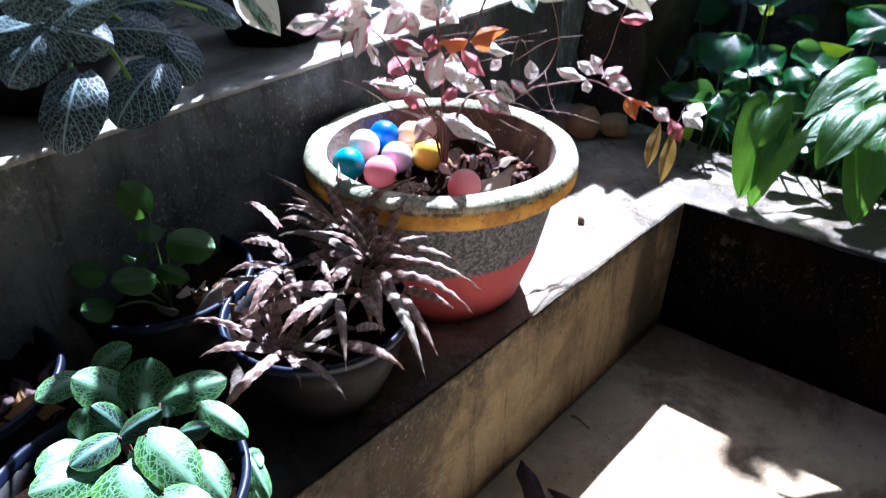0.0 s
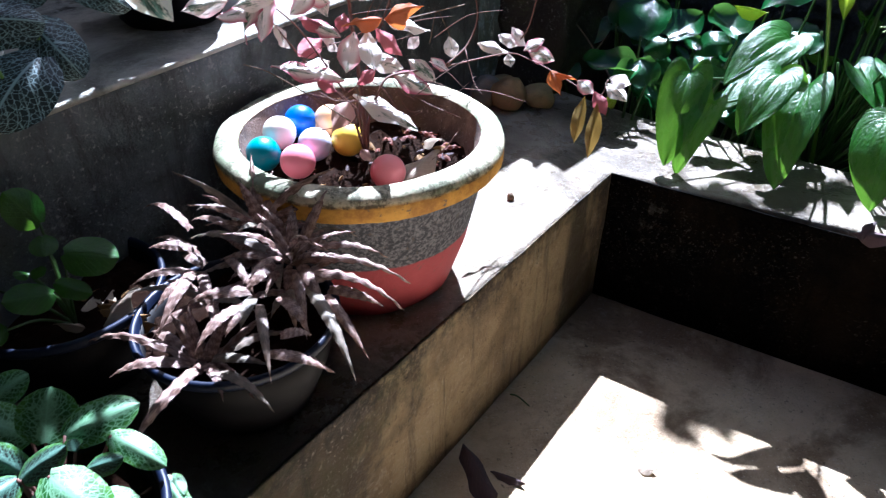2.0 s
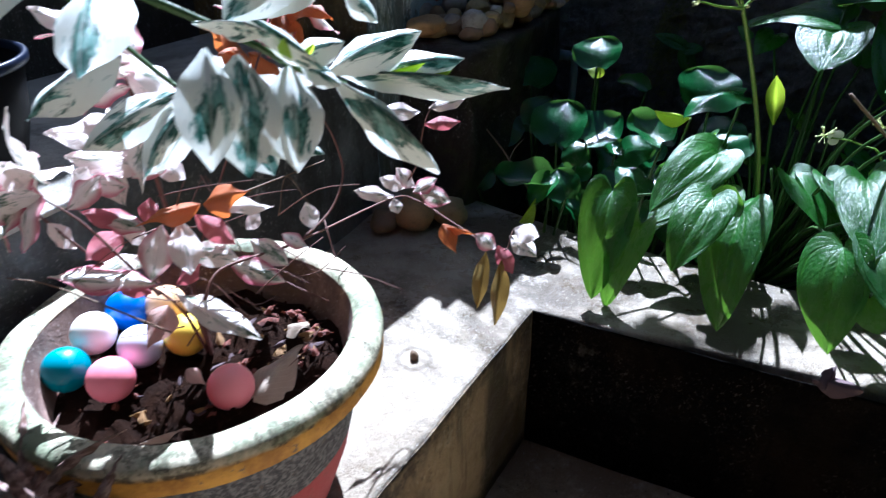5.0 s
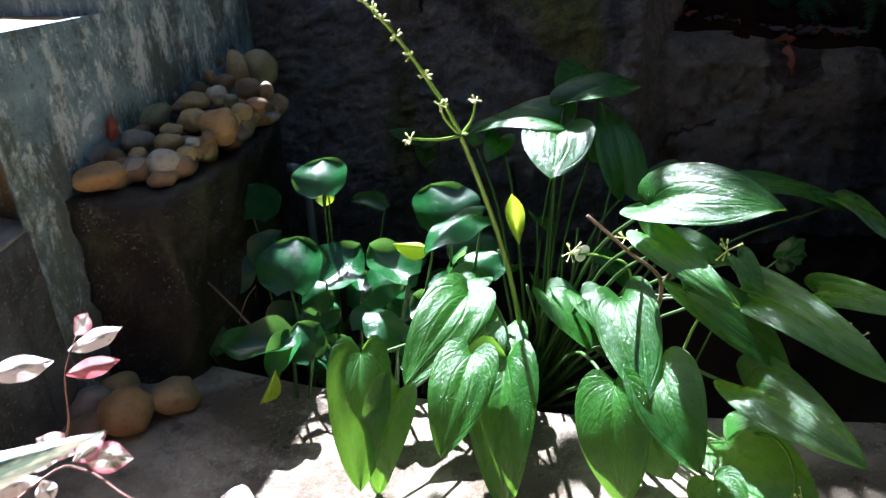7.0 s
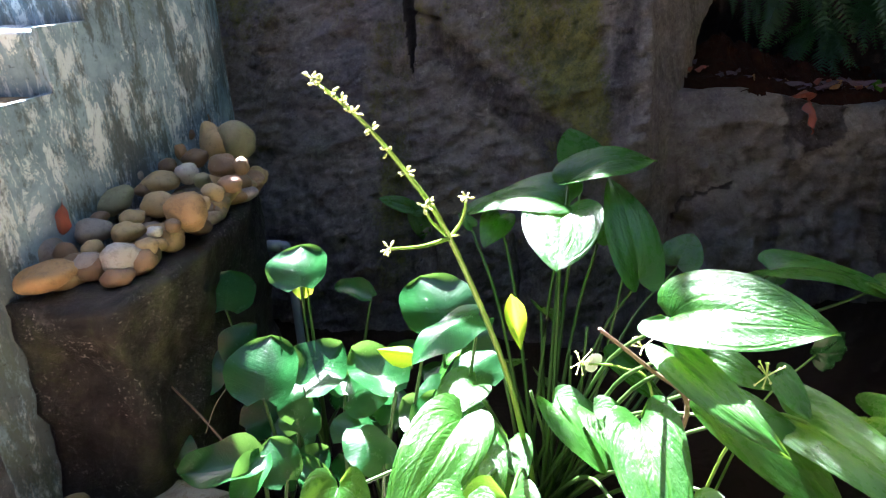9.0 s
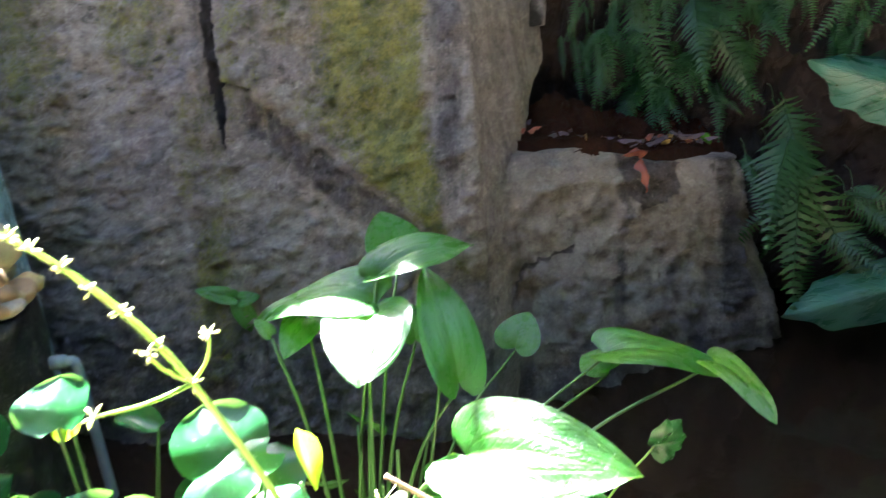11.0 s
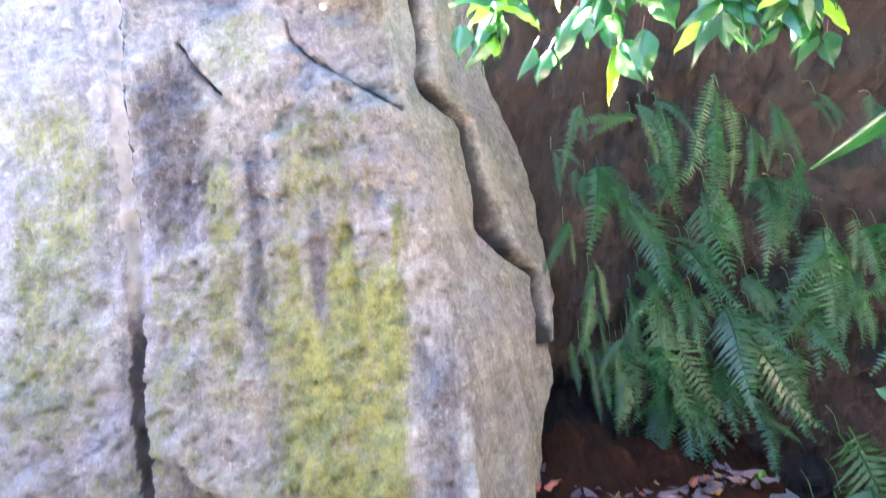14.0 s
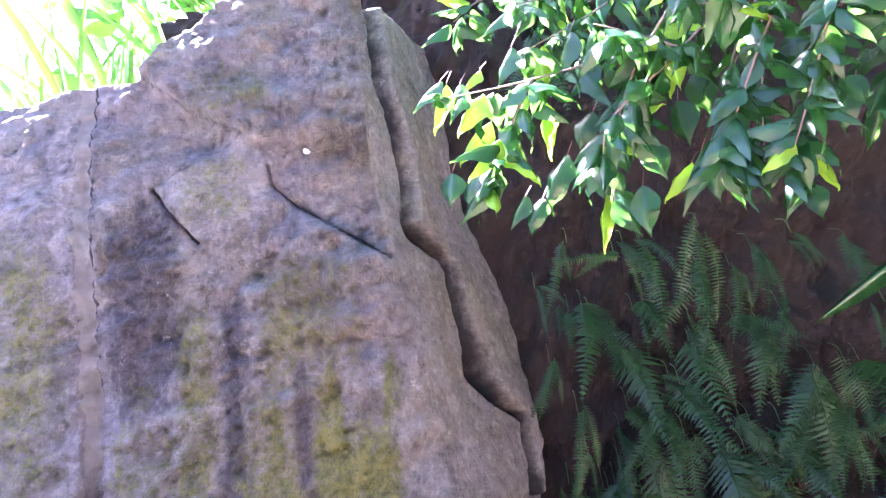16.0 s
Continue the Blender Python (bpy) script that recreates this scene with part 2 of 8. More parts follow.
MAT_EARTH = mat_earth()


def mat_water():
    n = Nodes("murky_pond_water")
    p = n.place()
    return n.done(lin("1d150f"), 0.08, n.bump(n.noise(p, 9, 3, 0.5), 0.12, 0.02), spec=0.5)


MAT_WATER = mat_water()

# ---- building helpers ----
def to_mesh(name, bm, mat, smooth=True):
    me = bpy.data.meshes.new(name)
    bm.to_mesh(me)
    bm.free()
    if mat is not None:
        me.materials.append(mat)
    if smooth:
        me.polygons.foreach_set("use_smooth", [True] * len(me.polygons))
    return me


def part(name, bm, mat, parent=None, label="", smooth=True, matrix=None):
    """Links a bmesh or a mesh as one object, under a thing or a part."""
    me = to_mesh(name, bm, mat, smooth) if isinstance(bm, bmesh.types.BMesh) else bm
    ob = new(name, me)
    if parent is not None:
        ob.parent = parent
        root = parent
        while root.parent is not None:
            root = root.parent
        ob.matrix_parent_inverse = parent.matrix_basis.inverted() if parent is root else (root.matrix_basis @ parent.matrix_parent_inverse @ parent.matrix_basis).inverted()
    if matrix is not None:
        ob.matrix_basis = matrix
    if label:
        tagged(ob, label)
    return ob


def thing(name, place, label, category, group="", kind=""):
    ob = new(name)
    ob.empty_display_size = 0.05
    ob.matrix_basis = Matrix.Translation(place)
    return tagged(ob, label, category, group, kind)


def prism(outline, z0, z1, bevel=0.0, jitter=0.0, cuts=0.0):
    """An upright prism over a plan outline (counter-clockwise), edges rounded and a little uneven."""
    bm = bmesh.new()
    low = [bm.verts.new((x, y, z0)) for x, y in outline]
    top = [bm.verts.new((x, y, z1)) for x, y in outline]
    bm.faces.new(top)
    bm.faces.new(list(reversed(low)))
    k = len(outline)
    for i in range(k):
        bm.faces.new((low[i], low[(i + 1) % k], top[(i + 1) % k], top[i]))
    bmesh.ops.recalc_face_normals(bm, faces=bm.faces)
    if bevel:
        bmesh.ops.bevel(bm, geom=[e for e in bm.edges if len(e.link_faces) == 2 and e.calc_face_angle(0) > 0.6 and max(v.co.z for v in e.verts) > z0 + 0.001],
                        offset=bevel, segments=2, affect='EDGES', profile=0.6)
    if cuts:
        bmesh.ops.triangulate(bm, faces=[f for f in bm.faces if len(f.verts) > 4])
        for _ in range(5):
            long = [e for e in bm.edges if e.calc_length() > cuts]
            if not long:
                break
            bmesh.ops.subdivide_edges(bm, edges=long, cuts=1, use_grid_fill=True)
        for v in bm.verts:
            d = noise.noise_vector(v.co * 7.0) * jitter + noise.noise_vector(v.co * 23.0) * jitter * 0.4
            v.co += Vector((d.x, d.y, d.z * 0.5))
    return bm


def structure(name, bm, mat, label, category, smooth=False):
    ob = part(name, bm, mat, None, "", smooth)
    return tagged(ob, label, category, kind="structure")


def table(rows, x):
    """Linear look-up in (x, y) pairs."""
    if x <= rows[0][0]:
        return rows[0][1]
    for (a, b), (c, d) in zip(rows, rows[1:]):
        if x <= c:
            return b + (d - b) * (x - a) / (c - a)
    return rows[-1][1]


def smooth_path(points, steps=6):
    """Catmull-Rom through points."""
    p = [Vector(q) for q in points]
    if len(p) < 3:
        return [p[0].lerp(p[-1], i / steps) for i in range(steps + 1)]
    p = [p[0] * 2 - p[1]] + p + [p[-1] * 2 - p[-2]]
    out = []
    for a, b, c, d in zip(p, p[1:], p[2:], p[3:]):
        for i in range(steps):
            t = i / steps
            out.append(0.5 * (2 * b + (c - a) * t + (2 * a - 5 * b + 4 * c - d) * t * t + (3 * b - a - 3 * c + d) * t ** 3))
    return out + [p[-2]]


def tube(bm, points, r0, r1, sides=6, steps=6, bumps=()):
    """A tapered round stem along points, closed at both ends."""
    path = smooth_path(points, steps)
    rings, k = [], len(path)
    up = Vector((0.3, 0.2, 1)).normalized()
    for i, q in enumerate(path):
        d = (path[min(i + 1, k - 1)] - path[max(i - 1, 0)]).normalized()
        a = d.cross(up)
        if a.length < 1e-3:
            a = d.cross(Vector((1, 0, 0)))
        a.normalize()
        b = d.cross(a)
        r = r0 + (r1 - r0) * i / (k - 1)
        rings.append([bm.verts.new(q + (a * math.cos(2 * math.pi * j / sides) + b * math.sin(2 * math.pi * j / sides)) * r) for j in range(sides)])
    for u, v in zip(rings, rings[1:]):
        for j in range(sides):
            bm.faces.new((u[j], u[(j + 1) % sides], v[(j + 1) % sides], v[j]))
    bm.faces.new(list(reversed(rings[0])))
    bm.faces.new(rings[-1])
    return bm


def lathe(profile, sides=48, closed=False):
    """A body of revolution about z from (radius, height) pairs."""
    bm = bmesh.new()
    rings = [[bm.verts.new((r * math.cos(2 * math.pi * j / sides), r * math.sin(2 * math.pi * j / sides), z)) for j in range(sides)] for r, z in profile]
    pairs = list(zip(rings, rings[1:])) + ([(rings[-1], rings[0])] if closed else [])
    for u, v in pairs:
        for j in range(sides):
            bm.faces.new((u[j], u[(j + 1) % sides], v[(j + 1) % sides], v[j]))
    return bm

# ---- the place: ledges, walls, water, rocks ----
structure("ground", prism([(-400, -400), (400, -400), (400, 400), (-400, 400)], -0.4, -0.06), MAT_EARTH, "bare brown earth around the courtyard", "ground")
structure("floor", prism([(-1.5, -2.2), (3.2, -2.2), (3.2, 0.45), (0.66, 1.62), (-0.5, 0.4)], -0.05, 0.0), MAT_FLOOR, "sunlit worn cement floor of a shallow tank", "floor")

# L-shaped cement ledge round the tank; its tank sides are separate skins
TANK = [(-0.62, -0.06), (0.655, 1.585), (1.30, 1.205), (2.6, 0.30)]
LEDGE = [(-0.62, -0.06), (0.655, 1.585), (1.30, 1.205), (2.6, 0.30), (2.85, 0.62), (1.275, 1.595), (0.83, 1.955), (0.60, 2.20), (0.36, 2.32), (-1.0, 0.0)]
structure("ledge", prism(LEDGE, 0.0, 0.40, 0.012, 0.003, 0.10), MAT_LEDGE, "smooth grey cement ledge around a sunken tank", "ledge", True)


def skin(a, b, z0, z1, thick, mat, name, label):
    d = (Vector(b) - Vector(a)).normalized()
    nrm = Vector((d.y, -d.x)) * thick
    out = [a, b, (b[0] + nrm.x, b[1] + nrm.y), (a[0] + nrm.x, a[1] + nrm.y)]
    if (b[0] - a[0]) * nrm.y - (b[1] - a[1]) * nrm.x < 0:
        out.reverse()
    return structure(name, prism(out, z0, z1, 0.006, 0.003, 0.08), mat, label, "wall", True)


skin(TANK[0], TANK[1], 0.0, 0.3985, 0.006, MAT_TANK, "wall_tank_side", "brown water-stained cement side of the tank")
skin(TANK[1], TANK[3], 0.0, 0.3985, 0.006, MAT_TANKFAR, "wall_tank_far", "algae-dark cement side of the tank with deep shade painted in")

# terraces on the left and the blue pillar
T1 = [(-1.1, -0.15), (0.34, 2.165), (0.40, 2.23), (-0.1, 2.60), (-1.9, 0.2)]
structure("terrace_low", prism(T1, 0.0, 0.836, 0.012, 0.004, 0.12), MAT_TIER, "low grey cement terrace for flower pots", "terrace", True)
structure("terrace_top", prism([(-1.08, -0.13), (0.332, 2.158), (0.385, 2.225), (-0.1, 2.58), (-1.87, 0.2)], 0.830, 0.840, 0.004, 0.002, 0.08), MAT_SCREED, "pale worn screed on top of the low terrace", "terrace", True)
structure("terrace_mid", prism([(0.345, 2.19), (0.575, 2.425), (0.12, 2.82), (-0.3, 2.72), (-0.09, 2.59), (0.0, 2.52), (0.21, 2.345)], 0.0, 1.205, 0.012, 0.004, 0.12), MAT_BROWN, "brown mossy cement terrace step", "terrace", True)
structure("wall_pillar", prism([(0.66, 2.513), (0.94, 2.818), (1.02, 3.0), (0.5, 3.4), (0.3, 3.0)], 0.0, 1.47, 0.01, 0.004, 0.1), MAT_BLUE, "flaking blue-grey limewashed wall", "wall", True)
structure("terrace_high", prism([(0.576, 2.428), (0.66, 2.513), (0.3, 3.0), (0.13, 2.9)], 0.0, 1.33, 0.01, 0.004, 0.1), MAT_BLUE, "blue-grey limewashed wall step", "wall", True)
for k, (a, b, z1) in enumerate((((0.338, 2.160), (0.576, 2.416), 1.212), ((0.576, 2.416), (0.665, 2.512), 1.338), ((0.665, 2.512), (0.943, 2.812), 1.478))):
    structure("wall_facing_%d" % (k + 1), prism([a, b, (b[0] - 0.010, b[1] + 0.012), (a[0] - 0.010, a[1] + 0.012)], 0.402, z1, 0.0, 0.0, 0.1), MAT_BLUE, "flaking blue-grey limewash on the terrace side", "wall")
# added walls, their height set to keep sun and sky off the terrace
structure("wall_back", prism([(-2.2, -2.3), (-2.0, -2.3), (-1.4, 0.3), (-0.98, 1.27), (-1.14, 1.37), (-1.6, 0.4)], 0.0, 2.6, 0.0), MAT_PLAIN, "plain wall added behind the pots to keep light off", "wall")
structure("wall_back_far", prism([(-0.98, 1.27), (-0.45, 2.5), (0.0, 2.78), (-0.05, 2.9), (-0.6, 2.6), (-1.14, 1.37)], 0.0, 2.4, 0.0), MAT_PLAIN, "plain wall added farther behind the pots to block the sun", "wall")
# unseen wall added behind the viewer to dim the fill light
structure("wall_house", prism([(-2.2, -2.5), (4.2, -2.5), (4.2, -2.3), (-2.2, -2.3)], 0.0, 2.9, 0.0), MAT_PLAIN, "plain unseen wall added behind the viewer to dim sky light", "wall")
# unseen slab added overhead to cut sky light on the pots
structure("roof", prism([(-2.3, -2.6), (4.3, -2.6), (4.3, 0.45), (-0.10, 0.45), (-0.10, 1.0), (-2.3, 1.0)], 2.9, 3.0, 0.0), MAT_PLAIN, "plain unseen slab added overhead to shut out sky light", "roof")

# pond
structure("pond_bed", prism([(0.3, 2.2), (2.6, 0.3), (4.2, 0.3), (4.2, 3.6), (0.6, 3.6)], -0.055, 0.05), MAT_EARTH, "dark muddy pond bed", "pond")
structure("water", prism([(0.36, 2.30), (0.60, 2.19), (0.83, 1.945), (1.275, 1.585), (2.84, 0.61), (4.2, 0.5), (4.2, 3.5), (0.7, 3.5)], 0.26, 0.30), MAT_WATER, "still murky brown pond water", "water")

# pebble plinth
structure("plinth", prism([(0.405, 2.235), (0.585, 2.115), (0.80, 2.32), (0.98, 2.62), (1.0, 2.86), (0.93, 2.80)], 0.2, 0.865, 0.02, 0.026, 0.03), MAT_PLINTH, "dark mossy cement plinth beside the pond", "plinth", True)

# ---- the big rock ----
ROCK_O, ROCK_S, ROCK_N = Vector((1.549, 2.807)), Vector((0.753, -0.658)), Vector((0.658, 0.753))
EDGE = [(0.0, 0.74), (0.8, 0.72), (1.1, 0.71), (1.45, 0.685), (1.79, 0.62), (2.0, 0.575), (2.2, 0.545), (2.6, 0.556), (3.0, 0.50)]
SIDE = [(0.0, 0.30), (0.85, 0.12), (0.97, 0.22), (1.05, 0.31), (1.24, 0.51), (1.5, 0.57), (1.7, 0.68), (1.93, 0.66), (2.24, 0.54), (2.7, 0.48)]
RIFT = [(1.40, 0.46), (1.53, 0.48), (1.62, 0.36), (1.70, 0.32), (1.81, 0.305), (1.97, 0.31), (2.02, 0.20), (2.07, 0.15), (2.2, 0.20), (2.33, 0.127), (2.446, 0.05), (2.7, 0.04)]
TOP = [(-1.4, 2.30), (-0.3, 2.42), (-0.13, 2.44), (0.02, 2.46), (0.10, 2.55), (0.23, 2.65), (0.45, 2.72), (0.6, 2.66), (0.75, 2.6)]
SIDE_WAY = Vector((0.90, 0.42)).normalized()


def seg_dist(x, y, ax, ay, bx, by):
    dx, dy = bx - ax, by - ay
    t = max(0, min(1, ((x - ax) * dx + (y - ay) * dy) / (dx * dx + dy * dy)))
    return math.hypot(x - ax - t * dx, y - ay - t * dy)


CRACKS = [((0.07, 2.18), (0.165, 2.05)), ((0.07, 2.18), (0.272, 2.295)), ((0.32, 2.22), (0.33, 2.17)), ((0.33, 2.17), (0.38, 2.115)), ((0.38, 2.115), (0.58, 1.985)),
          ((0.02, 2.47), (0.14, 2.36)), ((0.14, 2.36), (0.272, 2.295)), ((0.0, 1.27), (0.09, 1.25)), ((-0.03, 2.07), (-0.035, 2.0)), ((0.06, 0.72), (0.10, 0.40)), ((0.33, 0.62), (0.36, 0.3))]
WEDGE = [(0.07, 2.183), (0.165, 2.053), (0.25, 2.065), (0.345, 2.14), (0.322, 2.22), (0.272, 2.293)]
CREASE = [(-0.2, 1.34), (0.0, 1.275), (0.08, 1.254), (0.194, 1.148), (0.32, 1.055), (0.47, 0.95), (0.543, 0.885), (0.7, 0.75)]
SLAB = [(-0.2, 2.6), (0.02, 2.47), (0.14, 2.36), (0.272, 2.30), (0.33, 2.262), (0.45, 2.262), (0.6, 2.24)]


def sig(x):
    return 1 / (1 + math.exp(-max(-30.0, min(30.0, x))))


def inside(poly, s, z):
    """How far a point lies inside a convex outline (minus: outside)."""
    return min(((bx - ax) * (z - az) - (bz - az) * (s - ax)) / math.hypot(bx - ax, bz - az) for (ax, az), (bx, bz) in zip(poly, poly[1:] + poly[:1]))


def clamp(x):
    return max(0.0, min(1.0, x))


def band(x, a, b, e):
    return clamp((x - a) / e + 0.5) * clamp((b - x) / e + 0.5)


def rock_depth(s, z):
    """How far the face lies behind its mean plane."""
    d = 0.28 * (z - 1.17) if z < 2.3 else 0.28 * 1.13 + 0.5 * (z - 2.3)
    d += 0.050 * noise.fractal(Vector((s * 1.7, z * 1.7, 3.1)), 0.9, 2.1, 4)
    p2 = Vector((s * 11 + z * 3, z * 17 - s * 6, 1.3))
    chip = clamp((s + 0.15) / 0.4) * clamp((z - 1.55) / 0.3)
    d += (0.016 + 0.008 * chip) * noise.fractal(p2, 0.5, 2.2, 7)
    d += (0.008 + 0.018 * chip) * (noise.voronoi(Vector((s * 13, z * 11 + s * 5, 7.7)))[0][0] - 0.4)
    d += (0.012 + 0.008 * chip) * (noise.voronoi(Vector((s * 24 + z * 5, z * 38 - s * 12, 2.7)))[0][0] - 0.4)
    d += 0.005 * noise.noise(p2 * 4.3) + (0.004 + 0.005 * chip) * noise.fractal(Vector((s * 44, z * 36 + s * 10, 5.2)), 0.7, 2.1, 3)
    plain = 0.28 * (z - 1.17) if z < 2.3 else 0.28 * 1.13 + 0.5 * (z - 2.3)
    d += (plain - d) * 0.6 * sig(inside(WEDGE, s, z) / 0.008)
    d += 0.05 * max(0.0, -0.25 - s)
    # the overhang along the slanting crease under the moss
    up = z - table(CREASE, s) + 0.012 * noise.noise(Vector((s * 12, z * 12, 4)))
    d -= 0.045 * sig(up / 0.010) * clamp((1.75 - z) / 0.45) * clamp((s + 0.05) / 0.15)
    # the wedge-shaped block, the hollow beside it and the slab above
    d -= 0.030 * sig(inside(WEDGE, s, z) / 0.005) * clamp(1.25 - (s - 0.07) * 3)
    lip = 2.115 - (s - 0.38) * 0.65
    d += 0.050 * sig((s - 0.325) / 0.012) * sig((z - lip) / 0.006)
    d -= 0.080 * sig((z - table(SLAB, s)) / 0.010) * sig((s - 0.0) / 0.05)
    for k, (a, b) in enumerate(CRACKS):
        g = seg_dist(s + 0.012 * noise.noise(Vector((s * 9, z * 9, 0))), z, *a, *b)
        d += (0.010 if k in (1, 5, 6) else 0.034) * math.exp(-(g / (0.0045 + 0.003 * noise.noise(Vector((s * 15, z * 15, 8))))) ** 2)
    a, r, deep = groove(s, z)
    if abs(a) < 1 and r > 0.001:
        d += max(0.0, deep + r * math.sqrt(1 - a * a))
    return d


def groove(s, z):
    """The old drill hole: how far across it (minus one to one) a point lies, its half width, and how deep it is cut."""
    r = 0.020 * clamp((z - 1.085) / 0.16) ** 0.6
    mid = -0.006 - 0.071 * (z - 1.1) + 0.003 * noise.noise(Vector((z * 7, 0, 6)))
    return (s - mid) / max(r, 1e-4), r, table([(1.08, 0.03), (1.5, 0.016), (1.9, 0.004), (2.35, -0.004), (2.46, -0.02)], z)


def moss_at(s, z):
    """Where moss grows: one where thick, about a half where it is patchy."""
    low = (z - table([(0.10, 1.28), (0.20, 1.20), (0.32, 1.10), (0.37, 1.03), (0.47, 0.955), (0.54, 0.905), (0.66, 0.76)], s))
    left = s - table([(0.75, 0.50), (1.0, 0.34), (1.2, 0.255), (1.45, 0.265), (1.9, 0.29)], z)
    right = table([(0.75, 0.66), (0.95, 0.61), (1.2, 0.57), (1.8, 0.575)], z) - s
    top = 1.72 + 0.06 * math.sin(s * 47) + 0.03 * math.sin(s * 103) - z
    m = clamp(0.45 + min(low / 0.07, left / 0.20, right / 0.06, top / 0.22))
    m = min(m, 0.88) * (1 - 0.6 * band(s, 0.365, 0.40, 0.02) * band(z, 1.5, 1.85, 0.1))
    thin = max(band(s, 0.12, 0.215, 0.05) * band(z, 1.38, 1.98, 0.2), 0.9 * band(s, 0.02, 0.10, 0.05) * band(z, 1.4, 1.8, 0.2), band(s, -0.36, -0.10, 0.1) * band(z, 1.25, 2.15, 0.3),
               0.9 * band(s, 0.12, 0.34, 0.08) * band(z, 2.32, 2.48, 0.08), 0.85 * band(s, 0.12, 0.30, 0.06) * band(z, 2.08, 2.25, 0.06), band(s, -0.12, 0.0, 0.06) * band(z, 0.45, 0.96, 0.15),
               0.8 * band(s, 0.44, 0.52, 0.05) * band(z, 1.72, 1.95, 0.1), 0.8 * band(s, 0.30, 0.37, 0.04) * band(z, 1.6, 1.9, 0.1), 0.7 * band(s, 0.40, 0.62, 0.1) * band(z, 0.75, 0.95, 0.1),
               0.9 * band(s, -0.9, -0.45, 0.2) * band(z, 1.1, 2.2, 0.4), 0.85 * band(s, -0.02, 0.14, 0.06) * band(z, 1.15, 1.75, 0.2), 0.8 * band(s, 0.28, 0.52, 0.08) * band(z, 1.70, 2.02, 0.1), 0.7 * band(s, -0.16, 0.02, 0.06) * band(z, 0.9, 1.35, 0.2))
    return max(m, 0.60 * thin)


def darkened_at(s, z):
    """Dark run-down streaks, darker foot and below the crease; shade painted into cracks and under the slab."""
    return max(0.7 * clamp(1.2 - min(seg_dist(s + 0.012 * noise.noise(Vector((s * 9, z * 9, 0))), z, *a, *b) for a, b in CRACKS[:8]) / 0.005), band(s, 0.215, 0.28, 0.05) * band(z, 1.45, 1.97, 0.2), 0.8 * band(s, 0.36, 0.40, 0.03) * band(z, 1.5, 1.8, 0.1), band(s, -0.03, 0.14, 0.07) * band(z, 1.72, 2.16, 0.2),
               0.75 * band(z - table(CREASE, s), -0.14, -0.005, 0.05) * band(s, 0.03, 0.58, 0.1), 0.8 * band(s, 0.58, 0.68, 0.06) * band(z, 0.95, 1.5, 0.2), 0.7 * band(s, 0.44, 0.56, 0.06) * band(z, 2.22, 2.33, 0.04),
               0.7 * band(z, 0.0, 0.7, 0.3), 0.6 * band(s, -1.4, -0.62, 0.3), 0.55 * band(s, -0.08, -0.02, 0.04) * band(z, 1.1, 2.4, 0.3))


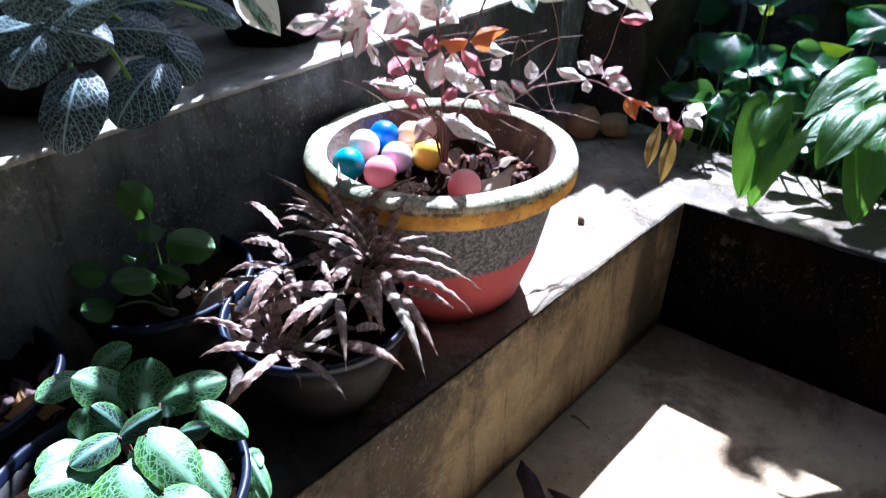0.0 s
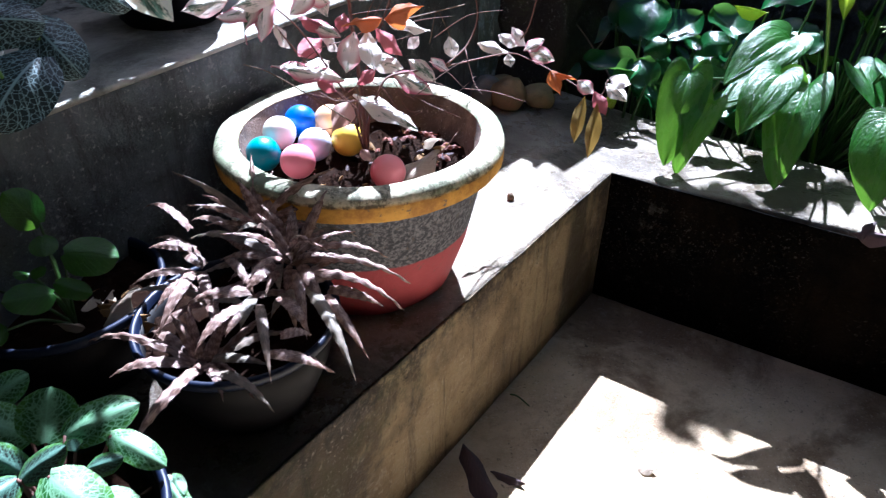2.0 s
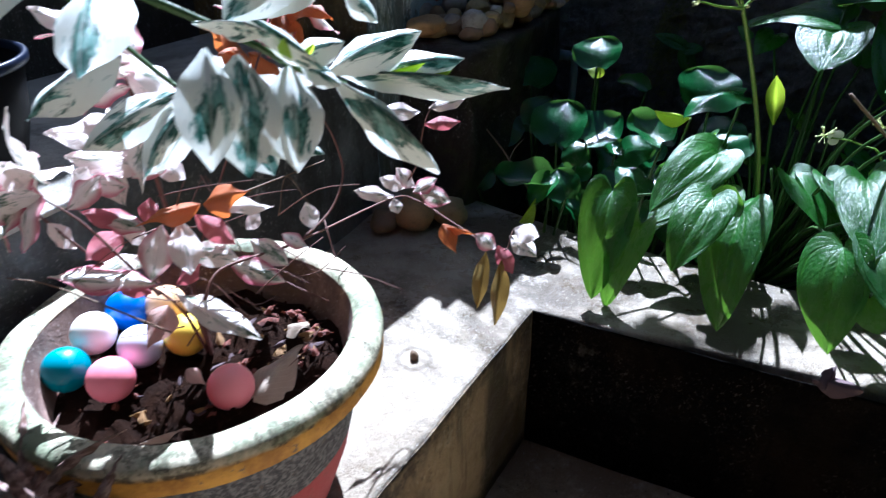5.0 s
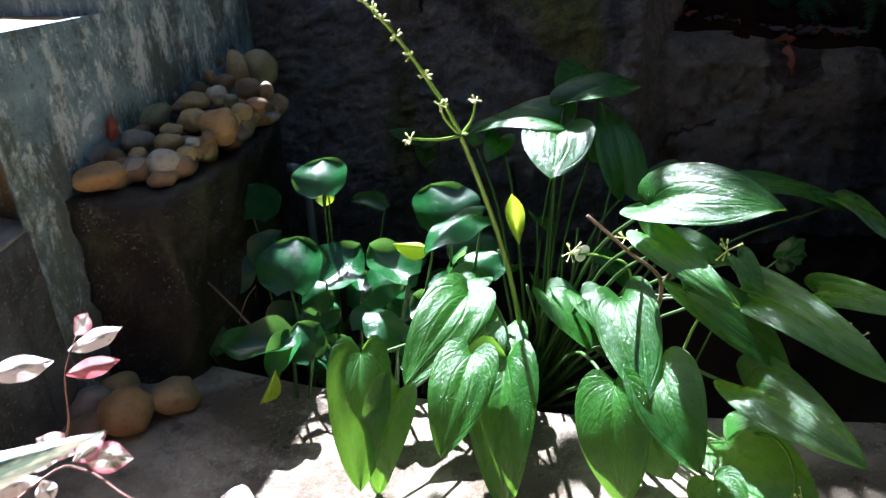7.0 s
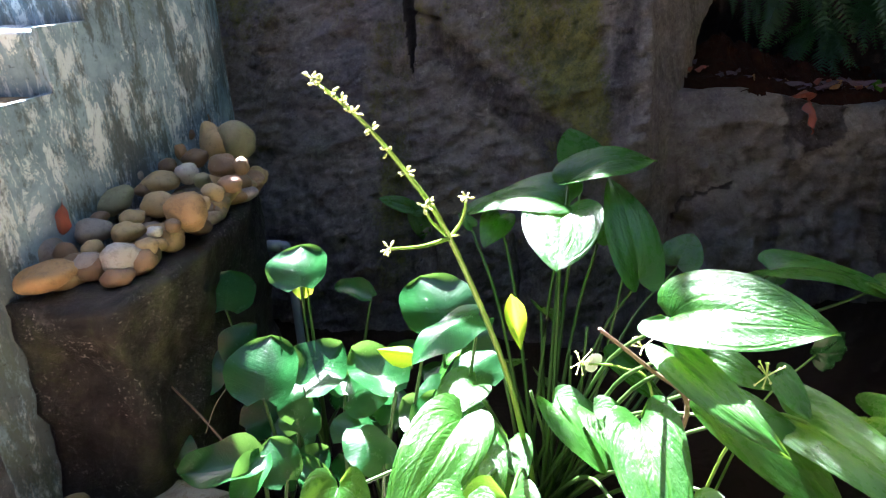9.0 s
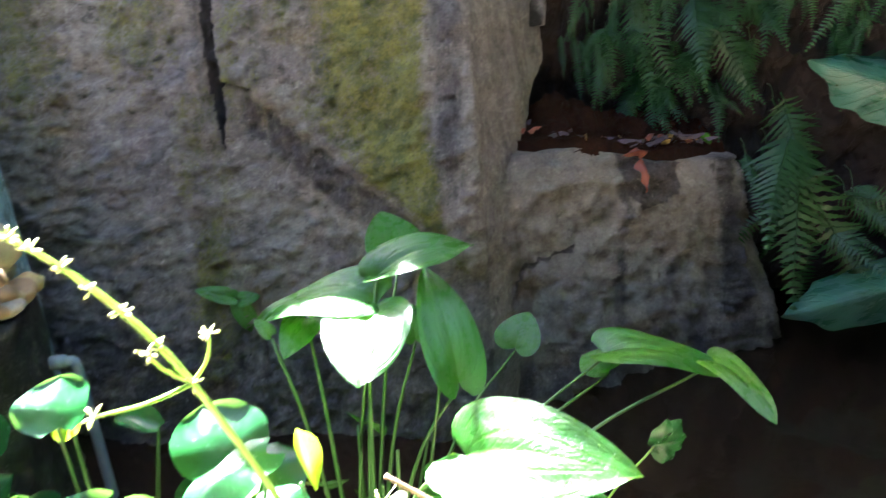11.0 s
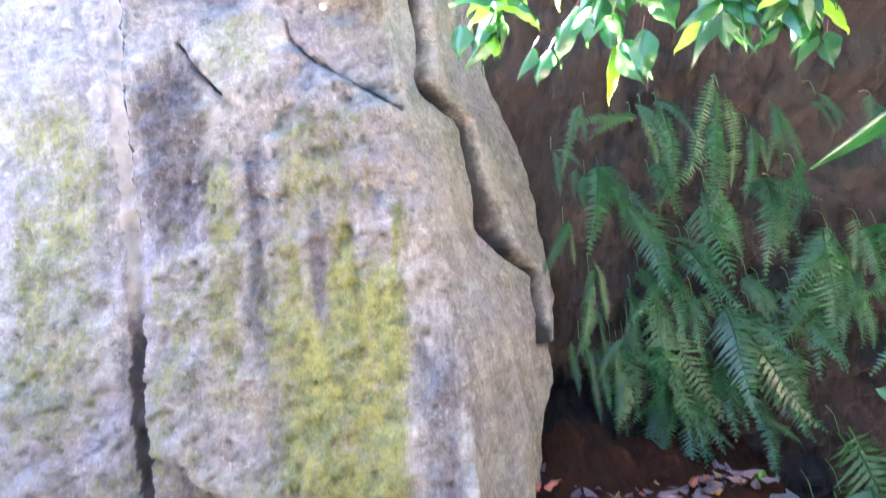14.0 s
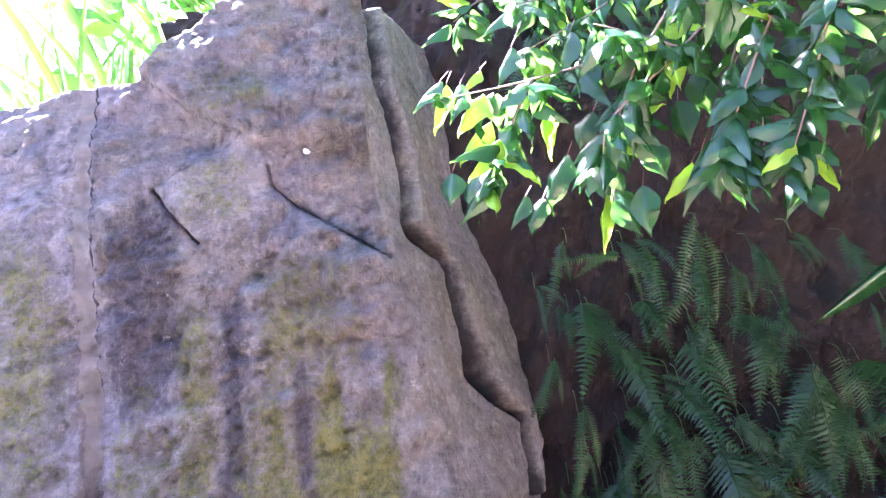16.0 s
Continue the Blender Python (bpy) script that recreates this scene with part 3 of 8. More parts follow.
def rock_bm():
    bm = bmesh.new()
    uvl = bm.loops.layers.uv.new("UVMap")
    mossl = bm.verts.layers.float.new("moss")
    darkenedl = bm.verts.layers.float.new("darkened")
    barel = bm.verts.layers.float.new("bare")
    gapshadel = bm.verts.layers.float.new("gapshade")
    NF, NS, NB, NZ = 430, 130, 10, 420
    grid, info = [], []
    for j in range(NZ + 1):
        row, rinf = [], []
        for i in range(NF + NS + NB + 1):
            v = j / NZ
            if i <= NF:
                f = 1 - (1 - i / NF) ** 1.5
                s = -1.35 + f * (table(EDGE, 0.05 + v * 2.55) + 1.35)
                z = 0.05 + v * (table(TOP, s) + 0.02 * noise.noise(Vector((s * 6, 0, 5))) - 0.05)
                s = -1.35 + f * (table(EDGE, z) + 1.35)
                d = rock_depth(s, z)
                # rounded right-hand arris
                e = table(EDGE, z) - s
                d += 0.016 * math.exp(-e / 0.010)
                xy = ROCK_O + ROCK_S * s + ROCK_N * d
            else:
                q = min(1.0, (i - NF) / NS)
                s = table(EDGE, 0.05 + v * 2.55)
                ztop = 2.67 - 0.04 * q
                z = 0.05 + v * (ztop - 0.05)
                s = table(EDGE, z)
                w = table(SIDE, z) * (1 + 0.05 * noise.noise(Vector((0, z * 9, 2))))
                near = math.exp(-q * w / 0.02)
                plain = 0.28 * (z - 1.17) if z < 2.3 else 0.28 * 1.13 + 0.5 * (z - 2.3)
                o = ROCK_O + ROCK_S * s + ROCK_N * ((rock_depth(s, z) + 0.016) * near + (plain + 0.02) * (1 - near))
                p = Vector((q * w * 3, z * 3, 9.0))
                off = 0.014 * noise.fractal(p, 0.8, 2.1, 4) + 0.004 * noise.fractal(p * 9, 0.7, 2.1, 4)
                # the long crack that runs down the side
                g = abs(q * w - table(RIFT, z) + 0.014 * noise.noise(Vector((z * 14, 1, 1))))
                if z > 1.35:
                    wide = 0.013 + 0.035 * math.exp(-((z - 1.68) / 0.07) ** 2) + 0.020 * math.exp(-((z - 2.03) / 0.05) ** 2)
                    off -= 0.20 * math.exp(-(g / wide) ** 2) * clamp((z - 1.35) / 0.1)
                    off += 0.035 * math.exp(-max(0.0, q * w - table(RIFT, z)) / 0.15) if q * w > table(RIFT, z) else 0.0
                xy = o + SIDE_WAY * (q * w) + Vector((SIDE_WAY.y, -SIDE_WAY.x)) * off
                if i > NF + NS:
                    b = (i - NF - NS) / NB
                    xy = xy + Vector((0.25, 1.0)).normalized() * (b * 1.3) - SIDE_WAY * 0.35 * b
                s = s + q * w
            vert = bm.verts.new((xy.x, xy.y, z))
            if i <= NF:
                vert[mossl], vert[darkenedl] = moss_at(s, z), darkened_at(s, z)
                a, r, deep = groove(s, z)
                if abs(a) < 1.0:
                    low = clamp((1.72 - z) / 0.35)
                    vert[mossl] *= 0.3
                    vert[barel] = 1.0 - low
                    # the groove's deep end and right wall get their shade as colour
                    vert[gapshadel] = max(1.1 * low, 0.9 * clamp((a - 0.45) / 0.3))
                # shade painted along the wedge's darker cracks
                vert[gapshadel] = max(vert[gapshadel], (0.6 + 1.1 * noise.noise(Vector((s * 16, z * 16, 2)))) * clamp(1.2 - min(seg_dist(s + 0.012 * noise.noise(Vector((s * 9, z * 9, 0))), z, *p, *q) for p, q in (CRACKS[0], CRACKS[2], CRACKS[3], CRACKS[4])) / 0.005))
            else:
                # rift shade painted over both lips of the long crack
                vert[gapshadel] = (1.0 + 0.5 * noise.noise(Vector((z * 20, q * 9, 4)))) * math.exp(-(g / (wide * 1.7)) ** 2) if z > 1.35 else 0.0
                # side face a little darker, with the rift's shade painted in
                vert[darkenedl] = 0.25 + (1.3 * math.exp(-(g / wide) ** 2) if z > 1.35 else 0.0)
            row.append(vert)
            rinf.append((s, z))
        grid.append(row)
        info.append(rinf)
    # the top slopes back from the upper edge
    back = []
    for k in range(1, 9):
        row, rinf = [], []
        for i, vtx in enumerate(grid[NZ]):
            c = vtx.co
            away = Vector((0.45, 0.89)) * (0.12 * k)
            lift = 0.02 * k - 0.006 * k * k + 0.012 * noise.noise(Vector((c.x * 4, k * 0.7, 3))) - 0.015
            row.append(bm.verts.new((c.x + away.x, c.y + away.y, c.z + lift)))
            rinf.append((info[NZ][i][0], c.z + 0.1))
        back.append(row)
        info.append(rinf)
    rows = grid + back
    for j in range(len(rows) - 1):
        for i in range(NF + NS + NB):
            f = bm.faces.new((rows[j][i], rows[j][i + 1], rows[j + 1][i + 1], rows[j + 1][i]))
            for lp, (jj, ii) in zip(f.loops, ((j, i), (j, i + 1), (j + 1, i + 1), (j + 1, i))):
                lp[uvl].uv = info[jj][ii]
    return bm


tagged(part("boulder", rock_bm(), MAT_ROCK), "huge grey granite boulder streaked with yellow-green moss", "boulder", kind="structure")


def block_bm():
    """The lower rock beside the boulder: a squarish block with a flat top."""
    bm = bmesh.new()
    top = [(2.00, 2.60), (2.16, 2.40), (2.36, 2.28), (2.55, 2.17), (2.72, 2.11), (2.90, 2.08), (3.02, 2.16), (3.10, 2.35)]
    foot = [(2.02, 2.40), (2.20, 2.16), (2.36, 2.09), (2.55, 2.05), (2.74, 1.97), (2.95, 1.88), (3.12, 1.95), (3.2, 2.30)]
    tz = [(2.0, 1.01), (2.4, 1.015), (2.55, 0.975), (2.62, 0.95), (2.7, 0.945), (2.95, 0.925), (3.05, 0.88)]
    NX, NZ = 220, 150
    darkenedl = bm.verts.layers.float.new("darkened")
    a = smooth_path([(x, y, 0) for x, y in top], 20)
    b = smooth_path([(x, y, 0) for x, y in foot], 20)
    rows = []
    for j in range(NZ + 1):
        v = j / NZ
        row = []
        for i in range(NX + 1):
            f = i / NX * (len(a) - 1)
            k, t = min(int(f), len(a) - 2), f - min(int(f), len(a) - 2)
            q = b[k].lerp(b[k + 1], t).lerp(a[k].lerp(a[k + 1], t), v ** 1.3)
            z = 0.1 + v * (table(tz, q.x) - 0.1)
            p = Vector((q.x * 2.4, q.y * 2.4, z * 2.4))
            d = 0.05 * noise.fractal(p, 0.85, 2.1, 5) + 0.024 * noise.fractal(p * 7, 0.55, 2.1, 6) + 0.02 * noise.voronoi(p * 4)[0][0] + 0.05 * max(0, v - 0.9) * 5
            wob = 0.012 * noise.noise(Vector((q.x * 30, z * 30, 4.0)))
            crack = seg_dist(q.x + wob, z + wob, 2.13, 0.55, 2.19, 0.70)
            crack = min(crack, seg_dist(q.x + wob, z - wob, 2.19, 0.70, 2.34, 0.74))
            d += 0.012 * math.exp(-(crack / 0.004) ** 2)
            vert = bm.verts.new((q.x + d * 0.35, q.y + d, z))
            # dark patch, runnels and wet foot, plus a darkened crack line
            vert[darkenedl] = max(1.6 * math.exp(-(crack / 0.004) ** 2), 2.2 * clamp((inside([(2.50, 1.0), (2.52, 0.88), (2.56, 0.82), (2.65, 0.86), (2.69, 1.0)], q.x, z) + 0.015) / 0.03), 0.9 * band(q.x, 2.80, 2.90, 0.05), 0.75 * band(z, 0, 0.45, 0.15), 0.7 * band(q.x - 0.2 * z, 2.32, 2.36, 0.03))
            row.append(vert)
        rows.append(row)
    for k in range(1, 7):
        rows.append([bm.verts.new((v.co.x + 0.05 * k, v.co.y + 0.09 * k, v.co.z - 0.004 * k + 0.012 * noise.noise(v.co * 9 + Vector((k, 0, 0))))) for v in rows[NZ]])
    for u, w in zip(rows, rows[1:]):
        for i in range(NX):
            bm.faces.new((u[i], u[i + 1], w[i + 1], w[i]))
    return bm


tagged(part("rock_block", block_bm(), MAT_BLOCK), "squarish cracked grey rock standing in the pond", "rock", kind="structure")


def bank_bm():
    """The steep earth bank that closes the place on the right."""
    bm = bmesh.new()
    line = smooth_path([(2.15, 3.7, 0), (2.68, 2.96, 0), (2.95, 2.60, 0), (3.12, 2.38, 0), (3.48, 2.02, 0), (3.93, 1.4, 0), (4.2, 0.2, 0), (4.3, -2.4, 0)], 40)
    rows = []
    for j in range(161):
        row = []
        for i, q in enumerate(line):
            z = j / 160 * table([(2.1, 2.85), (2.7, 2.95), (3.2, 3.4), (3.9, 4.2)], q.x)
            a = line[min(i + 1, len(line) - 1)] - line[max(i - 1, 0)]
            nrm = Vector((-a.y, a.x, 0)).normalized()
            p = Vector((q.x * 1.3, q.y * 1.3, z * 1.3))
            d = 0.13 * noise.fractal(p, 0.8, 2.1, 5) + 0.06 * noise.fractal(p * 6, 0.6, 2.1, 6) + 0.03 * noise.voronoi(p * 9)[0][0]
            d -= 0.26 * math.exp(-((z - 0.80) / 0.30) ** 2) * band(q.x, 2.3, 3.15, 0.3)
            hollow = 0.22 * math.exp(-((z - 0.55) / 0.35) ** 2) * band(q.y, -3, 1.9, 0.4) - 0.10 * max(0, z - 1.6)
            row.append(bm.verts.new(q - nrm * (d - 0.04 - 0.4 * hollow) * -1 + Vector((0, 0, z))))
        rows.append(row)
    for u, w in zip(rows, rows[1:]):
        for i in range(len(line) - 1):
            bm.faces.new((u[i], u[i + 1], w[i + 1], w[i]))
    return bm


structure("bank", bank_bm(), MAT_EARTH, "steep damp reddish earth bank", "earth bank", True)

# ---- leaf and thing materials ----
def edge_dist(n, u):
    """0 on the midrib, 1 at the margin."""
    return n.math('MULTIPLY', n.math('ABSOLUTE', n.math('SUBTRACT', u, 0.5)), 2.0)


def side_veins(n, u, v, count, slant, width):
    """Lines that leave the midrib and run towards the tip."""
    a = edge_dist(n, u)
    ph = n.math('FRACT', n.math('MULTIPLY', n.math('SUBTRACT', v, n.math('MULTIPLY', a, slant)), count))
    d = n.math('ABSOLUTE', n.math('SUBTRACT', ph, 0.5))
    return n.math('SUBTRACT', 1.0, n.step(d, width * 0.4, width))


def mat_leaf(name, dark, light, glow, rough=0.28, veins=9, slant=0.45, vein_col=None, vein_amt=0.35, long_veins=False, trans=0.28, blotch=0.5, relief=0.5, coat=0.0, drops=0.0):
    n = Nodes(name)
    u, v = n.uv()
    p = n.obj()
    a = edge_dist(n, u)
    rnd = n.rnd()
    base = n.mix(n.math('ADD', n.math('MULTIPLY', n.noise(p, 3.5, 5, 0.6), 0.7), n.math('MULTIPLY', rnd, 0.35)), dark, light)
    base = n.mix(n.math('MULTIPLY', n.step(n.noise(p, 9, 6, 0.7), 0.55, 0.75), blotch * 0.5), base, dark)
    if long_veins:
        w = n.math('FRACT', n.math('MULTIPLY', n.math('DIVIDE', a, n.math('ADD', 0.35, n.math('MULTIPLY', n.math('MULTIPLY', v, n.math('SUBTRACT', 1.0, v)), 2.6))), 1.7))
        lines = n.math('SUBTRACT', 1.0, n.step(n.math('ABSOLUTE', n.math('SUBTRACT', w, 0.5)), 0.03, 0.10))
        fine = side_veins(n, u, v, veins * 2.2, 0.4, 0.2)
        vein = n.math('MAXIMUM', lines, n.math('MULTIPLY', fine, 0.25))
    else:
        vein = side_veins(n, u, v, veins, slant, 0.10)
    mid = n.math('SUBTRACT', 1.0, n.step(a, 0.015, 0.07))
    vein = n.math('MAXIMUM', vein, mid)
    base = n.mix(n.math('MULTIPLY', vein, vein_amt), base, vein_col if vein_col else glow)
    spots = n.step(n.noise(p, 33, 3, 0.6), 0.70, 0.76)
    base = n.mix(n.math('MULTIPLY', spots, 0.35), base, lin("5a4a20"))
    quilt = side_veins(n, u, v, veins * 1.7, slant, 0.5)
    h = n.math('SUBTRACT', n.math('ADD', n.math('MULTIPLY', n.noise(p, 7, 6, 0.7), 1.2), n.math('MULTIPLY', quilt, -0.05)), n.math('MULTIPLY', vein, 0.2))
    r = n.ramp(n.noise(p, 7, 4, 0.6), [(0.3, rough * 0.75), (0.75, min(1.0, rough * 1.4))])
    normal = n.bump(h, relief, 0.006)
    if drops:
        q = n.add("VectorMath", {0: n.scaled(p, (1.0, 2.0, 0.0)), 1: n.add("CombineXYZ", {0: n.math('MULTIPLY', rnd, 30.0)}).outputs[0]}, operation='ADD').outputs[0]
        cell = n.add("TexVoronoi", {"Vector": q, "Scale": 17.0}, feature='F1').outputs["Distance"]
        bead = n.math('MULTIPLY', n.math('SUBTRACT', 1.0, n.step(cell, 0.05, 0.24)), n.step(n.noise(q, 2.2, 3, 0.6), 0.56, 0.62))
        normal = n.bump(bead, drops, 0.012, normal)
        r = n.mix(bead, r, (0.16, 0.16, 0.16, 1))
    return n.done(base, r, normal, trans=trans, tcol=glow, spec=0.5, coat=coat)


MAT_ECHINO = mat_leaf("sword_plant_leaf", lin("0d3816"), lin("357226"), lin("78ae30"), 0.28, 9, long_veins=True, vein_amt=0.06, relief=0.6, coat=0.08, trans=0.30, drops=0.8)
MAT_HYACINTH = mat_leaf("water_hyacinth_leaf", lin("0a2e16"), lin("225c2e"), lin("62963c"), 0.22, 16, 0.2, vein_amt=0.04, relief=0.3, coat=0.12, trans=0.2, drops=0.4)
MAT_LIME = mat_leaf("young_lime_leaf", lin("7fae18"), lin("b4d227"), lin("c8e23a"), 0.3, 10, vein_amt=0.2, trans=0.4)
MAT_YOUNG = mat_leaf("young_tree_leaf", lin("3f7a16"), lin("84ac22"), lin("a0cc2e"), 0.22, 8, 0.5, vein_amt=0.12, trans=0.4)
MAT_GRASS = mat_leaf("sunlit_grass_blade", lin("33661a"), lin("6c9c3a"), lin("86b04a"), 0.4, 6, vein_amt=0.1, trans=0.3)
MAT_TREE = mat_leaf("glossy_tree_leaf", lin("0a2812"), lin("1a4a24"), lin("4c8428"), 0.2, 8, 0.5, vein_amt=0.10, relief=0.35, blotch=1.0)
MAT_FERN = mat_leaf("fern_frond", lin("071f0c"), lin("1a4418"), lin("346a24"), 0.42, 3, vein_amt=0.0, trans=0.35, relief=0.2)
MAT_NEST = mat_leaf("nest_fern_leaf", lin("1a4034"), lin("3f6c5c"), lin("3a6a38"), 0.28, 26, 0.1, vein_amt=0.15, relief=0.9)
MAT_POTHOS = mat_leaf("round_glossy_leaf", lin("0e3212"), lin("376a22"), lin("6a9c2a"), 0.2, 7, vein_amt=0.2, blotch=1.0)
MAT_DRY = mat_leaf("dry_brown_leaf", lin("5f4526"), lin("9a7440"), lin("b78a4a"), 0.7, 8, vein_amt=0.3, trans=0.15)
MAT_DRYPALE = mat_leaf("pale_fallen_leaf", lin("8f7d6a"), lin("cabca8"), lin("c8b8a0"), 0.6, 9, vein_amt=0.3, trans=0.15)
MAT_DRYDARK = mat_leaf("dark_purple_fallen_leaf", lin("33262a"), lin("5a4448"), lin("6a4a44"), 0.6, 10, vein_amt=0.3, trans=0.05)
MAT_ORANGE = mat_leaf("orange_withering_leaf", lin("8a3c1e"), lin("c47a44"), lin("cc7434"), 0.5, 8, vein_amt=0.4, trans=0.35)
MAT_YELLOWING = mat_leaf("yellowing_leaf", lin("5e4a22"), lin("9c8848"), lin("94783a"), 0.45, 8, vein_amt=0.3, trans=0.3)
MAT_REDLEAF = mat_leaf("red_fallen_leaf", lin("552820"), lin("8a4a38"), lin("964e34"), 0.55, 8, vein_amt=0.35, trans=0.2)


def mat_variegated(name, green, green2, cream, rough, lo, hi, scale, pink=None):
    """Leaf with a torn green middle and pale margins; with pink, flushed red along the edge."""
    n = Nodes(name)
    u, v = n.uv()
    a = edge_dist(n, u)
    p = n.add("VectorMath", {0: n.obj(), 1: n.add("CombineXYZ", {0: n.math('MULTIPLY', n.rnd(), 40.0)}).outputs[0]}, operation='ADD').outputs[0]
    f = n.math('ADD', n.noise(n.scaled(p, (scale, scale * 0.45, scale)), 1.0, 5, 0.65, 0.5), n.math('MULTIPLY', a, -0.16))
    g = n.step(f, lo, hi)
    gg = n.mix(n.step(n.noise(p, scale * 1.6, 4, 0.6), 0.42, 0.6), green, green2)
    base = n.mix(g, cream, gg)
    if pink:
        k = n.math('MULTIPLY', n.step(a, 0.35, 0.95), n.step(n.math('ADD', n.math('MULTIPLY', n.rnd(), 0.8), n.math('MULTIPLY', n.noise(p, 4, 4), 0.5)), 0.50, 0.85))
        base = n.mix(k, base, pink)
    mid = n.math('SUBTRACT', 1.0, n.step(a, 0.02, 0.08))
    vein = n.math('MAXIMUM', mid, n.math('MULTIPLY', side_veins(n, u, v, 8, 0.5, 0.1), 0.4))
    base = n.mix(n.math('MULTIPLY', vein, 0.3), base, cream)
    return n.done(base, rough, n.bump(n.math('SUBTRACT', n.math('MULTIPLY', n.noise(p, 8, 4), 0.4), n.math('MULTIPLY', vein, 0.5)), 0.45, 0.004), trans=0.25, tcol=base)


MAT_VARIEG = mat_variegated("cream_and_green_leaf", lin("1a4a3e"), lin("6f9a90"), lin("e6ebe2"), 0.3, 0.42, 0.50, 3.2)
MAT_PINKVAR = mat_variegated("pink_and_white_leaf", lin("3f5a40"), lin("8a9a80"), lin("f0e6dc"), 0.35, 0.42, 0.56, 5.0, lin("c2667a"))
MAT_PALEVAR = mat_variegated("white_flushed_leaf", lin("6e8068"), lin("a8a894"), lin("f0e4de"), 0.35, 0.50, 0.60, 6.0, lin("cc7c88"))
MAT_ROSE = mat_leaf("rose_pink_leaf", lin("9a4452"), lin("cc8488"), lin("c86a72"), 0.35, 8, vein_amt=0.3, trans=0.3)
MAT_SALMON = mat_leaf("pale_salmon_leaf", lin("c89c90"), lin("e2c4b8"), lin("dca898"), 0.45, 8, vein_amt=0.3, trans=0.25)


def mat_silver(name):
    """Purple-brown bromeliad strap with a grey scaly bloom in faint cross bands."""
    n = Nodes(name)
    u, v = n.uv()
    p = n.obj()
    w = n.math('FRACT', n.math('ADD', n.math('MULTIPLY', v, 6.0), n.math('MULTIPLY', n.noise(p, 8, 4, 0.7), 2.2)))
    band = n.step(n.math('ABSOLUTE', n.math('SUBTRACT', w, 0.5)), 0.10, 0.40)
    base = n.mix(n.math('MULTIPLY', band, 0.55), lin("765a4e"), lin("c8ada0"))
    base = n.mix(n.math('MULTIPLY', n.step(n.noise(p, 3, 5, 0.7), 0.42, 0.62), 0.4), base, lin("5a4340"))
    base = n.mix(n.math('MULTIPLY', n.step(n.rnd(), 0.72, 0.9), 0.55), base, lin("7c8072"))
    base = n.mix(n.math('MULTIPLY', n.step(edge_dist(n, u), 0.80, 1.0), 0.5), base, lin("4a3430"))
    return n.done(base, 0.42, n.bump(n.noise(n.scaled(p, (40, 4, 4)), 1.0, 4), 0.35, 0.003), trans=0.1, tcol=base)


MAT_CRYPT = mat_silver("silver_banded_bromeliad_leaf")


def mat_net(name, ground, ground2, net, scale, width, silver=0.0):
    """Leaf with a net of pale veins; silver: a pale zone down the middle."""
    n = Nodes(name)
    u, v = n.uv()
    a = edge_dist(n, u)
    uvw = n.add("CombineXYZ", {0: n.math('MULTIPLY', u, 0.72), 1: v, 2: n.math('MULTIPLY', n.rnd(), 9.0)}).outputs[0]
    vo = n.add("TexVoronoi", {"Vector": uvw, "Scale": scale}, feature='DISTANCE_TO_EDGE').outputs["Distance"]
    cell = n.math('SUBTRACT', 1.0, n.step(vo, width * 0.4, width))
    vein = n.math('MAXIMUM', n.math('MULTIPLY', cell, 0.85), n.math('MULTIPLY', side_veins(n, u, v, 7, 0.45, 0.06), 0.8))
    vein = n.math('MAXIMUM', vein, n.math('SUBTRACT', 1.0, n.step(a, 0.02, 0.06)))
    base = n.mix(n.noise(n.obj(), 5, 4), ground, ground2)
    if silver:
        reach = n.math('ADD', a, n.math('MULTIPLY', n.math('SUBTRACT', n.noise(uvw, 9, 5, 0.7), 0.5), 0.7))
        star = n.math('MULTIPLY', side_veins(n, u, v, 7, 0.45, 0.17), n.math('SUBTRACT', 1.0, n.step(a, 0.35, 0.85)))
        z = n.math('MULTIPLY', n.math('MAXIMUM', n.math('SUBTRACT', 1.0, n.step(reach, 0.12, 0.42)), n.math('MULTIPLY', star, 0.6)), silver)
        base = n.mix(n.math('MULTIPLY', n.step(reach, 0.55, 0.95), 0.7), base, lin("4c8026"))
        base = n.mix(z, base, net)
        vein = n.math('MULTIPLY', vein, 0.7)
    base = n.mix(vein, base, net)
    h = n.math('SUBTRACT', n.math('MULTIPLY', n.math('MINIMUM', vo, 0.12), 1.6), n.math('MULTIPLY', vein, 0.1))
    return n.done(base, 0.42, n.bump(h, 0.18, 0.003), trans=0.15, tcol=base)


MAT_FITTONIA = mat_net("net_veined_dark_leaf", lin("121f22"), lin("1e3434"), lin("9cb8bc"), 17.0, 0.055)
MAT_EPISCIA = mat_net("silver_veined_quilted_leaf", lin("103c10"), lin("245a1c"), lin("84b08c"), 13.0, 0.10, 0.7)
MAT_EPISCIADARK = mat_net("dark_young_quilted_leaf", lin("07110b"), lin("0f1d14"), lin("6c9484"), 13.0, 0.07, 0.55)


def mat_stem(name, c1, c2, rough=0.5):
    n = Nodes(name)
    p = n.place()
    return n.done(n.mix(n.noise(p, 25, 5, 0.7), c1, c2), rough, n.bump(n.noise(p, 70, 4), 0.4, 0.003))


MAT_GREENSTEM = mat_stem("green_stalk", lin("4f7a26"), lin("86a83e"), 0.35)
MAT_DARKSTEM = mat_stem("dark_green_stalk", lin("27451f"), lin("46652c"), 0.4)
MAT_TWIG = mat_stem("grey_brown_twig", lin("43342a"), lin("8a735c"), 0.8)
MAT_REDTWIG = mat_stem("reddish_twig", lin("4a2c26"), lin("7c564a"), 0.7)
